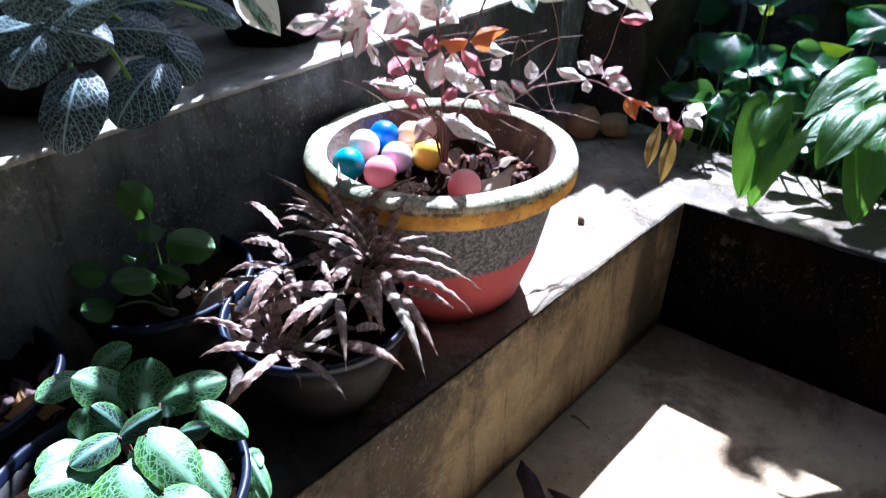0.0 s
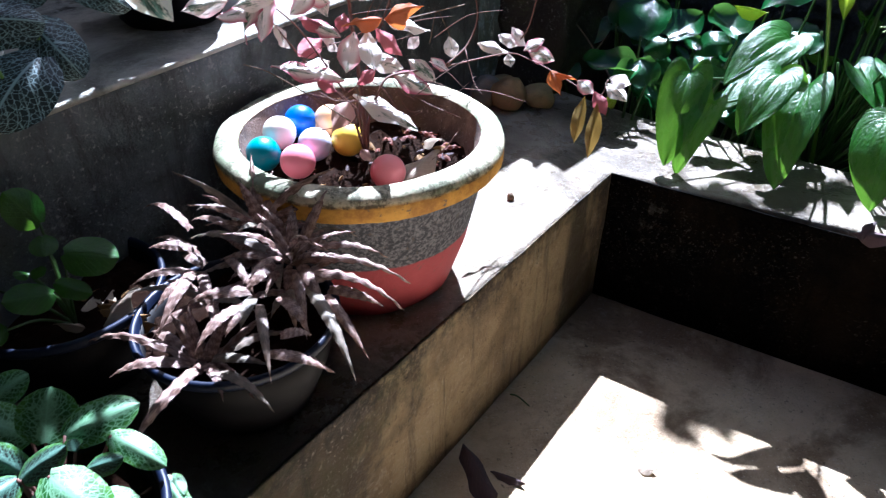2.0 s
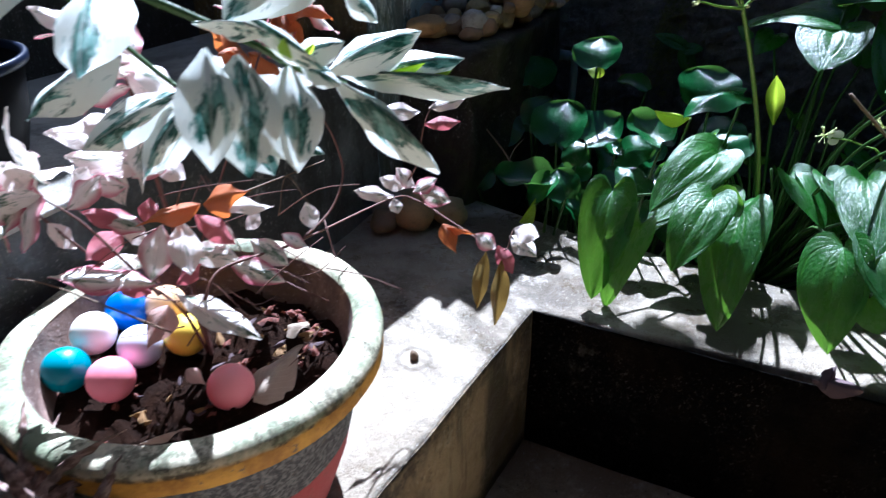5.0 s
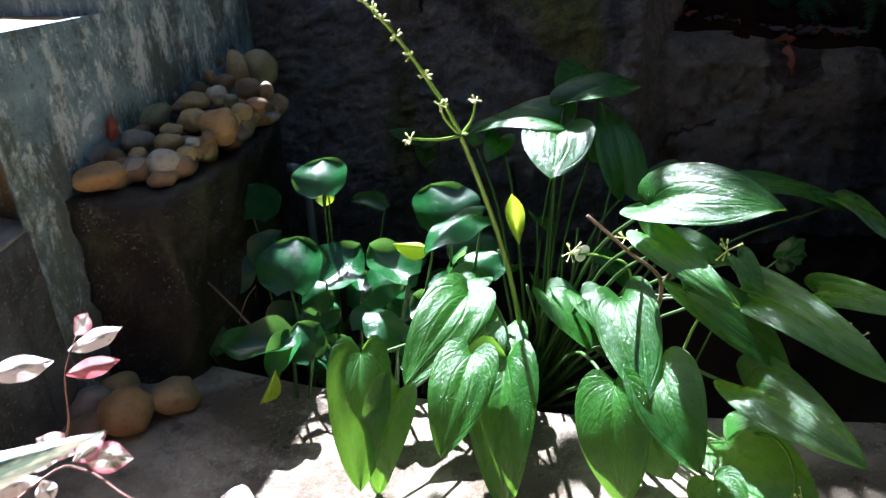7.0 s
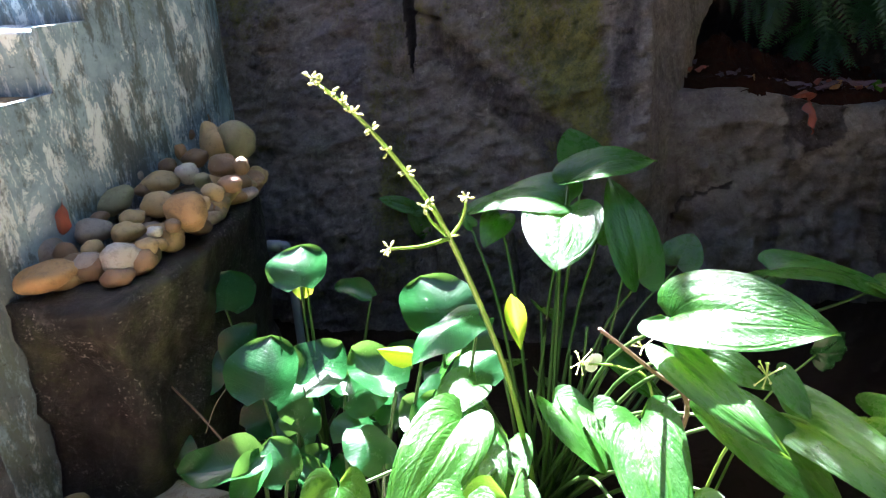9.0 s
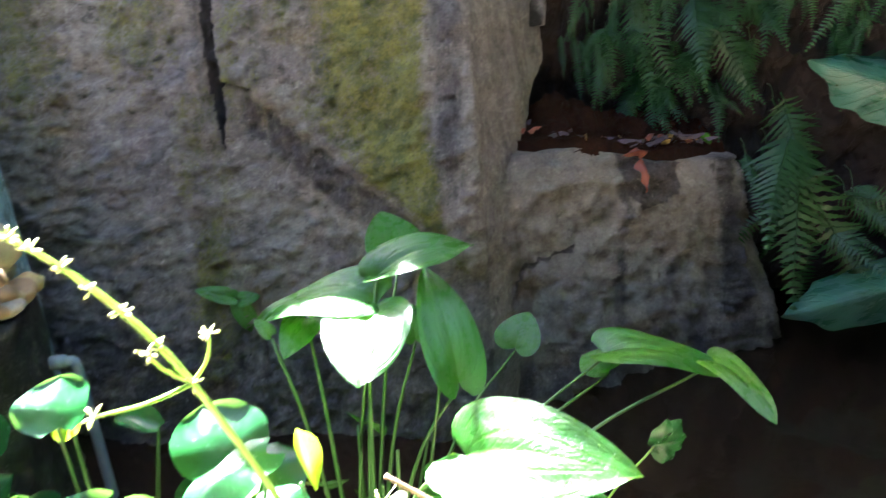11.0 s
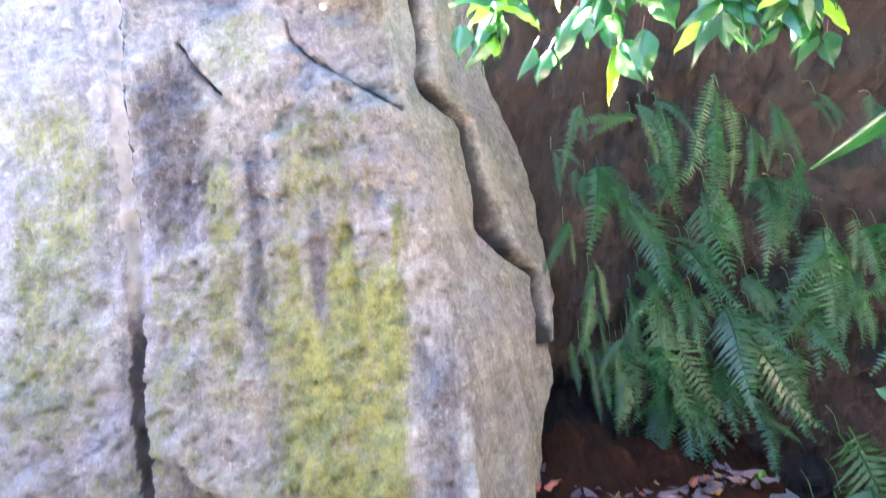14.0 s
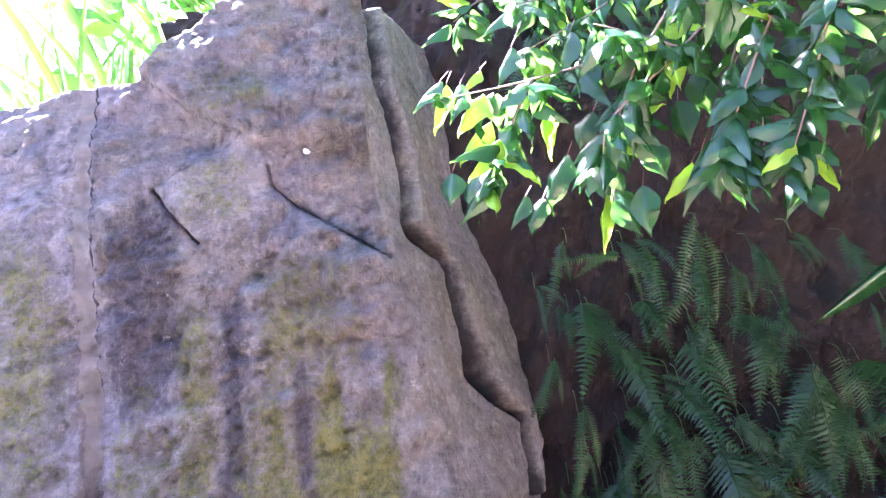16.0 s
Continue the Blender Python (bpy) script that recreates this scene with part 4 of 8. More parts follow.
MAT_BUD = mat_stem("pale_green_bud", lin("a8b45a"), lin("d6dca0"), 0.5)
MAT_PETAL = mat_stem("white_petal", lin("e4e6e0"), lin("f4f6f2"), 0.5)


def mat_plastic(name, c1, c2, rough=0.38, dust=0.25, spec=0.5):
    n = Nodes(name)
    p = n.place()
    base = n.mix(n.noise(p, 8, 4), c1, c2)
    base = n.mix(n.math('MULTIPLY', n.step(n.noise(p, 30, 6, 0.75), 0.5, 0.72), dust), base, lin("8d8474"))
    return n.done(base, n.ramp(n.noise(p, 12, 4), [(0.3, rough), (0.7, rough + 0.2)]), n.bump(n.noise(p, 60, 3), 0.15, 0.002), spec=spec)


MAT_BOWL = mat_plastic("blue_black_plastic", lin("060608"), lin("0c0c10"), 0.42, 0.012, 0.12)
MAT_RIM = mat_plastic("dark_blue_plastic", lin("080f20"), lin("101c36"), 0.34, 0.03, 0.3)
MAT_PVC = mat_plastic("grey_blue_pipe", lin("5a6878"), lin("74828f"))


def mat_ball(name, c1, c2):
    n = Nodes(name)
    p = n.obj()
    s = n.add("SeparateXYZ", {0: p}).outputs[2]
    base = n.mix(n.step(n.math('ADD', s, n.math('MULTIPLY', n.noise(p, 20, 4), 0.02)), -0.02, 0.03), c1, c2)
    seam = n.math('SUBTRACT', 1.0, n.step(n.math('ABSOLUTE', s), 0.0004, 0.0012))
    base = n.mix(n.math('MULTIPLY', n.step(n.noise(p, 60, 5, 0.7), 0.55, 0.75), 0.18), base, lin("c9beb0"))
    return n.done(base, 0.35, n.bump(n.math('SUBTRACT', n.noise(p, 40, 3), seam), 0.12, 0.002), spec=0.4)


def mat_pot():
    """Cement pot painted in worn bands: red foot, grey body, yellow rim."""
    n = Nodes("worn_banded_pot_paint")
    p = n.obj()
    z = n.add("SeparateXYZ", {0: p}).outputs[2]
    zz = n.math('ADD', z, n.math('MULTIPLY', n.math('SUBTRACT', n.noise(p, 25, 4), 0.5), 0.008))
    red = n.mix(n.noise(p, 20, 6, 0.7), lin("8f3038"), lin("b54a4c"))
    grey = n.mix(n.step(n.noise(p, 130, 4, 0.75), 0.42, 0.62), lin("32343c"), lin("74747a"))
    yel = n.mix(n.step(n.noise(p, 12, 8, 0.75), 0.35, 0.65), lin("96661a"), lin("d09e34"))
    base = n.mix(n.step(zz, 0.136, 0.142), red, grey)
    base = n.mix(n.step(zz, 0.262, 0.267), base, yel)
    cream = n.mix(n.step(n.noise(p, 8, 9, 0.78), 0.40, 0.58), lin("d6ccb0"), lin("7c8468"))
    cream = n.mix(n.math('MULTIPLY', n.step(n.noise(p, 21, 8, 0.8), 0.50, 0.60), 0.8), cream, lin("4e4a36"))
    base = n.mix(n.step(zz, 0.300, 0.308), base, cream)
    line = n.math('MULTIPLY', n.math('SUBTRACT', 1.0, n.step(n.math('ABSOLUTE', n.math('SUBTRACT', zz, 0.304)), 0.001, 0.005)), n.step(n.noise(p, 30, 6, 0.75), 0.44, 0.56))
    base = n.mix(n.math('MULTIPLY', line, 0.8), base, lin("2e2a1e"))
    chips = n.step(n.noise(p, 60, 5, 0.75), 0.60, 0.66)
    base = n.mix(n.math('MULTIPLY', chips, 0.8), base, lin("5e564c"))
    return n.done(base, 0.75, n.bump(n.math('ADD', n.noise(p, 90, 5, 0.7), n.noise(p, 14, 4)), 0.45, 0.005))


MAT_POT = mat_pot()
MAT_POTIN = mat_concrete("pinkish_pot_inside", lin("9c8276"), lin("745a4e"), lin("4c382f"), 0.0, 0.85, False)


def mat_soil():
    n = Nodes("dark_potting_soil")
    p = n.place()
    base = n.mix(n.noise(p, 45, 7, 0.75), lin("150d09"), lin("40291c"))
    base = n.mix(n.step(n.noise(p, 90, 4, 0.7), 0.64, 0.7), base, lin("5a4636"))
    return n.done(base, 0.95, n.bump(n.noise(p, 38, 10, 0.8), 1.0, 0.05), spec=0.08)


MAT_SOIL = mat_soil()


def mat_rot():
    n = Nodes("wet_leaf_rot")
    p = n.place()
    base = n.mix(n.noise(p, 40, 7, 0.75), lin("1a0e09"), lin("4a2c1e"))
    base = n.mix(n.step(n.noise(p, 70, 4, 0.7), 0.60, 0.68), base, lin("4a2418"))
    return n.done(base, 0.9, n.bump(n.noise(p, 38, 10, 0.8), 1.0, 0.05), spec=0.08)


MAT_ROT = mat_rot()


def mat_pebble(name, c1, c2):
    n = Nodes(name)
    p = n.obj()
    base = n.mix(n.noise(p, 14, 7, 0.65), c1, c2)
    base = n.mix(n.math('MULTIPLY', n.step(n.noise(p, 55, 7, 0.8), 0.47, 0.62), 0.4), base, lin("4a4034"))
    base = n.mix(n.math('MULTIPLY', n.step(n.noise(p, 95, 4, 0.8), 0.62, 0.70), 0.3), base, lin("b4ad9c"))
    base = n.mix(n.math('MULTIPLY', n.rnd(), 0.25), base, lin("857458"))
    return n.done(base, 0.55, n.bump(n.noise(p, 45, 8, 0.75), 0.6, 0.008))


PEBBLE = {"ochre": mat_pebble("ochre_pebble", lin("8c6c44"), lin("b4915e")), "grey": mat_pebble("grey_pebble", lin("6e6a66"), lin("9c968e")),
          "speckled": mat_pebble("speckled_pebble", lin("8a8a84"), lin("bcbab0")), "brown": mat_pebble("brown_pebble", lin("5a4632"), lin("7c6446")),
          "olive": mat_pebble("olive_pebble", lin("626448"), lin("8e9070")), "tan": mat_pebble("tan_pebble", lin("8e7a52"), lin("b8a272")),
          "white": mat_pebble("white_pebble", lin("bcb8ac"), lin("e2ded2")), "red": mat_pebble("reddish_pebble", lin("74563e"), lin("967656"))}

# ---- leaf shapes ----
LANCE = [(0, 0.04), (0.08, 0.25), (0.25, 0.75), (0.45, 1.0), (0.65, 0.9), (0.82, 0.52), (0.93, 0.2), (1, 0.0)]
ROUND = [(0, 0.22), (0.06, 0.6), (0.2, 0.92), (0.42, 1.0), (0.65, 0.94), (0.82, 0.72), (0.94, 0.38), (1, 0.0)]
DRIP = [(0, 0.05), (0.08, 0.5), (0.24, 0.95), (0.36, 1.0), (0.54, 0.84), (0.70, 0.50), (0.80, 0.22), (0.90, 0.08), (1, 0.0)]
STRAP = [(0, 0.70), (0.2, 1.0), (0.45, 0.95), (0.65, 0.72), (0.80, 0.42), (0.90, 0.18), (1, 0.0)]


def leaf_mesh(name, outline, mat, arch=0.12, fold=0.10, wave=0.0, waves=3, lobe=0.0, cup=0.0, teeth=0.0, nteeth=9, nu=6, nv=14, seed=0, twist=0.0, torn=0.0, aspect=0.42, quilt=0.0):
    """A leaf from (0,0,0) to (0,1,0), one wide, its upper side to +z, with the midrib in the middle of the UV square."""
    bm = bmesh.new()
    uvl = bm.loops.layers.uv.new("UVMap")
    rows = []
    fold, cup, wave = (k * aspect / 0.42 for k in (fold, cup, wave))
    for j in range(nv + 1):
        v = j / nv
        w = table(outline, v) * 0.5
        row = []
        for i in range(nu + 1):
            u = i / nu * 2 - 1
            ww = w
            if teeth:
                ww = w * (1 + teeth * (abs((v * nteeth) % 1.0 - 0.5) * 2 - 0.5))
            if torn:
                ww *= 1 - torn * max(0, noise.noise(Vector((v * 7, seed, u * 2)))) * (abs(u) > 0.6)
            x = u * ww
            y = v - lobe * abs(u) ** 1.6 * math.exp(-v / 0.10) - 0.02 * abs(u) * (1 - v)
            z = arch * 4 * v * (1 - v) - fold * abs(u) * ww * 2 * (1 if arch >= 0 else -1)
            z += cup * u * u * w * 2
            z += wave * abs(u) ** 1.5 * math.sin(v * waves * 2 * math.pi + (1.3 if u > 0 else 0) + seed)
            z += 0.015 * noise.noise(Vector((u * 1.5, v * 3, seed * 3.7)))
            if quilt:
                z += quilt * (0.35 * math.sin(abs(u) * 9 + 0.5) * math.sin(math.pi * v) + 0.6 * noise.noise(Vector((u * 5, v * 9, seed + 2.2))))
            if twist:
                c, s = math.cos(twist * v), math.sin(twist * v)
                x, z = x * c - (z - arch * 4 * v * (1 - v)) * s, x * s + z
            row.append(bm.verts.new((x, y, z)))
        rows.append(row)
    for j in range(nv):
        for i in range(nu):
            q = (rows[j][i], rows[j][i + 1], rows[j + 1][i + 1], rows[j + 1][i])
            f = bm.faces.new(q)
            for lp, (a, b) in zip(f.loops, ((i, j), (i + 1, j), (i + 1, j + 1), (i, j + 1))):
                lp[uvl].uv = (a / nu, b / nv)
    bmesh.ops.remove_doubles(bm, verts=[v for v in rows[nv]], dist=1e-5)
    return to_mesh(name, bm, mat)


def along(base, tip, up, width):
    """The pose of a leaf from base to tip, its upper side turned to up."""
    b, t = Vector(base), Vector(tip)
    y = t - b
    size = y.length
    y.normalize()
    x = y.cross(Vector(up))
    if x.length < 1e-3:
        x = y.cross(Vector((0.3, 1, 0.2)))
    x.normalize()
    z = x.cross(y)
    m = Matrix((x, y, z)).transposed().to_4x4()
    return Matrix.Translation(b) @ m @ Matrix.Diagonal((width, size, size, 1))


def leaf(parent, mesh, base, tip, up, width, label="", name="leaf"):
    return part(name, mesh, None, parent, label, matrix=along(base, tip, up, width))


def stem(parent, points, r0, r1, mat, name="stem", sides=6, steps=6, label=""):
    return part(name, tube(bmesh.new(), points, r0, r1, sides, steps), mat, parent, label)


HEART = [(0.0, 0.0), (0.05, -0.075), (0.14, -0.125), (0.25, -0.13), (0.36, -0.085), (0.44, 0.0), (0.488, 0.11), (0.50, 0.22), (0.485, 0.36), (0.435, 0.52), (0.35, 0.68), (0.235, 0.83), (0.11, 0.94), (0.0, 1.0)]


def heart_mesh(name, mat, seed, arch=0.10, valley=0.20, droop=0.14, wave=0.02, pillow=0.010, nu=12, nv=26, curl=0.0):
    """A heart-shaped leaf from its notch at (0,0,0) to (0,1,0), one wide: curved ribs from the stalk to the tip, swollen panels between them, lobes raised."""
    bm = bmesh.new()
    uvl = bm.loops.layers.uv.new("UVMap")
    way = smooth_path([(x, y, 0) for x, y in HEART], 10)
    far = [0.0]
    for a, b in zip(way, way[1:]):
        far.append(far[-1] + (b - a).length)

    def rim(f):
        want = f * far[-1]
        k = next((i for i in range(len(far) - 1) if far[i + 1] >= want), len(far) - 2)
        return way[k].lerp(way[k + 1], (want - far[k]) / max(1e-6, far[k + 1] - far[k]))
    rows = []
    for j in range(nv + 1):
        v = j / nv
        e = rim(0.03 + 0.97 * v ** 0.72)
        row = []
        for i in range(2 * nu + 1):
            u = i / nu - 1
            a = abs(u)
            side = 1 if u > 0 else -1
            out = 1 - (1 - a) ** 1.15
            x = side * max(0.0, e.x) * out
            y = v + (e.y - v) * out ** 1.5
            z = arch * 4 * v * (1 - v) - droop * v * v
            z += valley * abs(x) * (1 - 1.9 * v) - 0.25 * x * x * v
            z += pillow * (abs(math.sin(a * math.pi * 1.9)) - 0.5) * min(1.0, 4 * v) * (1 - v) ** 0.5
            z += wave * a ** 2 * math.sin(v * 9 + seed * 2.1 + side * 1.3)
            z += curl * a ** 3 * math.exp(-v * 5) * side
            z += 0.03 * noise.noise(Vector((u * 1.1, v * 2.2, seed * 3.7)))
            row.append(bm.verts.new((x, y, z)))
        rows.append(row)
    for j in range(nv):
        for i in range(2 * nu):
            f = bm.faces.new((rows[j][i], rows[j][i + 1], rows[j + 1][i + 1], rows[j + 1][i]))
            for lp, (p, q) in zip(f.loops, ((i, j), (i + 1, j), (i + 1, j + 1), (i, j + 1))):
                lp[uvl].uv = (p / (2 * nu), q / nv)
    bmesh.ops.remove_doubles(bm, verts=rows[nv], dist=1e-5)
    return to_mesh(name, bm, mat)

KIDNEY = [(0, 0.40), (0.04, 0.72), (0.14, 0.97), (0.32, 1.06), (0.55, 1.0), (0.75, 0.80), (0.90, 0.50), (1, 0.0)]
E1 = heart_mesh("leaf", MAT_ECHINO, 1)
E2 = heart_mesh("leaf", MAT_ECHINO, 2, 0.13, 0.28, 0.18, 0.03, curl=0.06)
E3 = heart_mesh("leaf", MAT_ECHINO, 3, 0.08, 0.34, 0.12, 0.025, curl=-0.05)
H1 = leaf_mesh("leaf", KIDNEY, MAT_HYACINTH, 0.08, 0.02, 0.05, 1.5, 0.10, 0.22, nu=10, nv=14, seed=4)
H2 = leaf_mesh("leaf", KIDNEY, MAT_HYACINTH, -0.10, 0.06, 0.08, 1.3, 0.10, 0.16, nu=10, nv=14, seed=5, twist=0.15)
H3 = leaf_mesh("leaf", KIDNEY, MAT_HYACINTH, 0.20, 0.10, 0.06, 1.5, 0.12, nu=10, nv=14, seed=6, twist=-0.15)
LIME = leaf_mesh("leaf", LANCE, MAT_LIME, 0.05, 0.3, 0.02, 2, seed=7)
VAR1 = leaf_mesh("leaf", LANCE, MAT_VARIEG, 0.10, 0.16, 0.02, 2, nu=8, nv=16, seed=8)
VAR2 = leaf_mesh("leaf", LANCE, MAT_VARIEG, 0.16, 0.22, 0.03, 2, nu=8, nv=16, seed=9)
PV1 = leaf_mesh("leaf", LANCE, MAT_PINKVAR, 0.07, 0.10, 0.05, 2, nu=6, nv=12, seed=10)
PV2 = leaf_mesh("leaf", DRIP, MAT_PINKVAR, 0.16, 0.15, 0.05, 2, nu=6, nv=10, seed=11)
PW1 = leaf_mesh("leaf", LANCE, MAT_PALEVAR, 0.05, 0.07, 0.05, 2, nu=6, nv=12, seed=51)
PP1 = leaf_mesh("leaf", LANCE, MAT_ROSE, 0.08, 0.12, 0.05, 2, nu=6, nv=12, seed=52)
PS1 = leaf_mesh("leaf", DRIP, MAT_SALMON, 0.06, 0.15, 0.03, 2, nu=6, nv=12, seed=53)
CR1 = leaf_mesh("leaf", STRAP, MAT_CRYPT, 0.20, 0.10, 0.035, 7, teeth=0.14, nteeth=13, nu=6, nv=39, seed=12, aspect=0.14)
CR2 = leaf_mesh("leaf", STRAP, MAT_CRYPT, 0.12, 0.2, 0.035, 6, teeth=0.14, nteeth=11, nu=6, nv=33, seed=13, aspect=0.14)
PO1 = leaf_mesh("leaf", ROUND, MAT_POTHOS, 0.08, 0.16, 0.03, 1.5, 0.04, nu=8, nv=12, seed=14)
EP1 = leaf_mesh("leaf", ROUND, MAT_EPISCIA, 0.12, 0.10, 0.006, 3, 0.04, teeth=0.012, nteeth=16, nu=10, nv=32, seed=15)
EP2 = leaf_mesh("leaf", ROUND, MAT_EPISCIADARK, 0.10, 0.20, 0.01, 3, 0.04, teeth=0.012, nteeth=16, nu=10, nv=32, seed=16)
FI1 = leaf_mesh("leaf", ROUND, MAT_FITTONIA, 0.12, 0.14, 0.02, 2, 0.08, nu=10, nv=16, seed=17)
TR1 = leaf_mesh("leaf", DRIP, MAT_TREE, 0.10, 0.20, 0.025, 2.2, nu=6, nv=18, seed=18)
TR2 = leaf_mesh("leaf", DRIP, MAT_TREE, 0.16, 0.14, 0.03, 2.6, nu=6, nv=18, seed=19, twist=0.35)
TRL = leaf_mesh("leaf", DRIP, MAT_YOUNG, 0.14, 0.25, 0.04, 2, nu=6, nv=18, seed=20, twist=0.3)
DR1 = leaf_mesh("leaf", LANCE, MAT_DRY, 0.12, 0.35, 0.06, 2, nu=6, nv=12, seed=21)
DR2 = leaf_mesh("leaf", DRIP, MAT_DRYPALE, 0.10, 0.25, 0.05, 2, nu=6, nv=12, seed=22)
DR3 = leaf_mesh("leaf", LANCE, MAT_DRYDARK, 0.06, 0.2, 0.03, 2, nu=6, nv=12, seed=23)
OR1 = leaf_mesh("leaf", DRIP, MAT_ORANGE, 0.12, 0.25, 0.06, 2, nu=6, nv=12, seed=24)
YE1 = leaf_mesh("leaf", LANCE, MAT_YELLOWING, 0.08, 0.25, 0.04, 2, nu=6, nv=12, seed=25)
RD1 = leaf_mesh("leaf", DRIP, MAT_REDLEAF, 0.22, 0.2, 0.09, 2, nu=6, nv=12, seed=26)
NE1 = leaf_mesh("leaf", [(0, 0.3), (0.3, 0.8), (0.6, 1.0), (0.85, 0.8), (1, 0.0)], MAT_NEST, 0.12, 0.22, 0.03, 8.6, nu=8, nv=60, seed=27, aspect=0.22)


def frond_mesh(name, broad, seed):
    """A fern frond from (0,0,0) to (0,1,0): a midrib with paired toothed leaflets."""
    bm = bmesh.new()
    uvl = bm.loops.layers.uv.new("UVMap")
    rng = random.Random(seed)
    arch = 0.16

    def mid(v):
        return Vector((0.05 * math.sin(v * 3 + seed * 1.7), v, (arch + 0.03 * (seed % 3)) * 4 * v * (1 - v)))
    tube(bm, [mid(k / 6) for k in range(7)], 0.008, 0.002, 4, 3)
    pairs = 20 if broad else 27
    for k in range(pairs):
        v = 0.08 + 0.90 * k / (pairs - 1)
        if broad:
            size = 0.30 * (1 - v) ** 0.85 * min(1, 0.5 + 2.2 * v) + 0.012
        else:
            size = 0.082 * min(1, 0.35 + 3 * v) * min(1, (1 - v) * 3.2 + 0.12)
        size *= rng.uniform(0.7, 1.15)
        o = mid(v)
        for side in (-1, 1):
            a = Vector((side * 1.0, (0.50 if broad else 0.20) + rng.uniform(-0.16, 0.16), -0.30 + 0.45 * rng.random())).normalized()
            b = Vector((-side * a.y, side * a.x, 0)).normalized() * side
            half = (0.40 if broad else 0.29) / pairs
            n = 9 if broad else 3
            left, right = [], []
            for m in range(n + 1):
                f = m / n
                hw = half * ((1 - f) ** 0.7 if broad else 1 - f ** 2.2) * (1.0 if m % 2 == 0 or not broad else 0.55) + 0.0008
                c = o + a * size * f + Vector((0, 0, -0.35 * size * f * f))
                left.append(bm.verts.new(c + b * hw))
                right.append(bm.verts.new(c - b * hw))
            for m in range(n):
                f = bm.faces.new((left[m], right[m], right[m + 1], left[m + 1]))
                for lp, uvv in zip(f.loops, ((0, m / n), (1, m / n), (1, (m + 1) / n), (0, (m + 1) / n))):
                    lp[uvl].uv = uvv
    return to_mesh(name, bm, MAT_FERN, False)


FRONDS = {"sword": [frond_mesh("frond", False, k) for k in (1, 2, 5, 6)], "broad": [frond_mesh("frond", True, k) for k in (3, 4, 7, 8)]}

# ---- the big painted pot with its shrub ----
POT = Vector((0.05, 1.165, 0.40))


def rough_soil(radius, height, seed):
    bm = bmesh.new()
    rings = [[bm.verts.new((0, 0, height + 0.012))]]
    for k in range(1, 11):
        r = radius * k / 10
        rings.append([bm.verts.new((r * math.cos(a / 36 * 2 * math.pi), r * math.sin(a / 36 * 2 * math.pi),
                                    height + 0.026 * noise.fractal(Vector((r * 30 * math.cos(a / 36 * 6.283), r * 30 * math.sin(a / 36 * 6.283), seed)), 0.8, 2, 4) + 0.012 * (1 - k / 10)))
                      for a in range(36)])
    for j in range(36):
        bm.faces.new((rings[0][0], rings[1][j], rings[1][(j + 1) % 36]))
    for u, v in zip(rings[1:], rings[2:]):
        for j in range(36):
            bm.faces.new((u[j], v[j], v[(j + 1) % 36], u[(j + 1) % 36]))
    return bm


def build_big_pot():
    pot = thing("flower_pot", POT, "large cement flower pot painted yellow, grey and red", "flower pot")
    at = Matrix.Translation(Vector(POT) + Vector((-0.006, 0, 0))) @ Matrix.Diagonal((0.97, 0.97, 1, 1))
    out = [(0.0, 0.002), (0.165, 0.0), (0.175, 0.01), (0.205, 0.10), (0.228, 0.20), (0.238, 0.264), (0.262, 0.267), (0.273, 0.275), (0.276, 0.303), (0.272, 0.315), (0.262, 0.321), (0.236, 0.321), (0.229, 0.314)]
    bm = lathe(out, 64)
    for v in bm.verts:
        d = noise.noise_vector(v.co * 18) * 0.0018 + noise.noise_vector(v.co * 5) * 0.002
        v.co += d
    part("body", bm, MAT_POT, pot, matrix=at)
    part("inside", lathe([(0.229, 0.314), (0.222, 0.29), (0.212, 0.22), (0.0, 0.215)], 64), MAT_POTIN, pot, "pinkish bare inside", matrix=at)
    part("soil", rough_soil(0.215, 0.232, 3), MAT_SOIL, pot, "dark soil with dry litter", matrix=at)
    return pot


build_big_pot()


def litter(place, n, spread, seed, mat_meshes, size, label, category):
    """A heap of dry bits lying on soil or stone, one thing."""
    rng = random.Random(seed)
    root = thing("leaf_litter", place, label, category)
    for k in range(n):
        a, r = rng.random() * 6.283, spread * math.sqrt(rng.random())
        b = Vector(place) + Vector((r * math.cos(a), r * math.sin(a), 0.004 + 0.012 * rng.random()))
        d = rng.random() * 6.283
        s = size * (0.5 + rng.random())
        t = b + Vector((math.cos(d) * s, math.sin(d) * s, 0.01 * (rng.random() - 0.3)))
        leaf(root, mat_meshes[k % len(mat_meshes)], b, t, (rng.random() - 0.5, rng.random() - 0.5, 1), s * (0.35 + 0.2 * rng.random()))
    return root


litter((0.135, 1.20, 0.640), 46, 0.085, 5, [RD1, DR1, RD1, DR3, RD1, DR1], 0.022, "heap of dry curled leaves on the pot soil", "leaf litter")
litter((0.02, 1.05, 0.638), 26, 0.10, 6, [DR1, RD1, DR3], 0.018, "dry leaf scraps on the pot soil", "leaf litter")
for b, t, w in (((0.125, 1.075, 0.656), (0.19, 1.165, 0.672), 0.062), ((-0.03, 1.00, 0.650), (0.05, 1.03, 0.652), 0.012), ((0.16, 1.24, 0.655), (0.20, 1.20, 0.675), 0.04)):
    lf = part("fallen_leaf", DR2, None, matrix=along(b, t, (0.1, -0.3, 1), w))
    tagged(lf, "pale curled fallen leaf on the pot soil", "leaf")
chips = bmesh.new()
_c = random.Random(14)
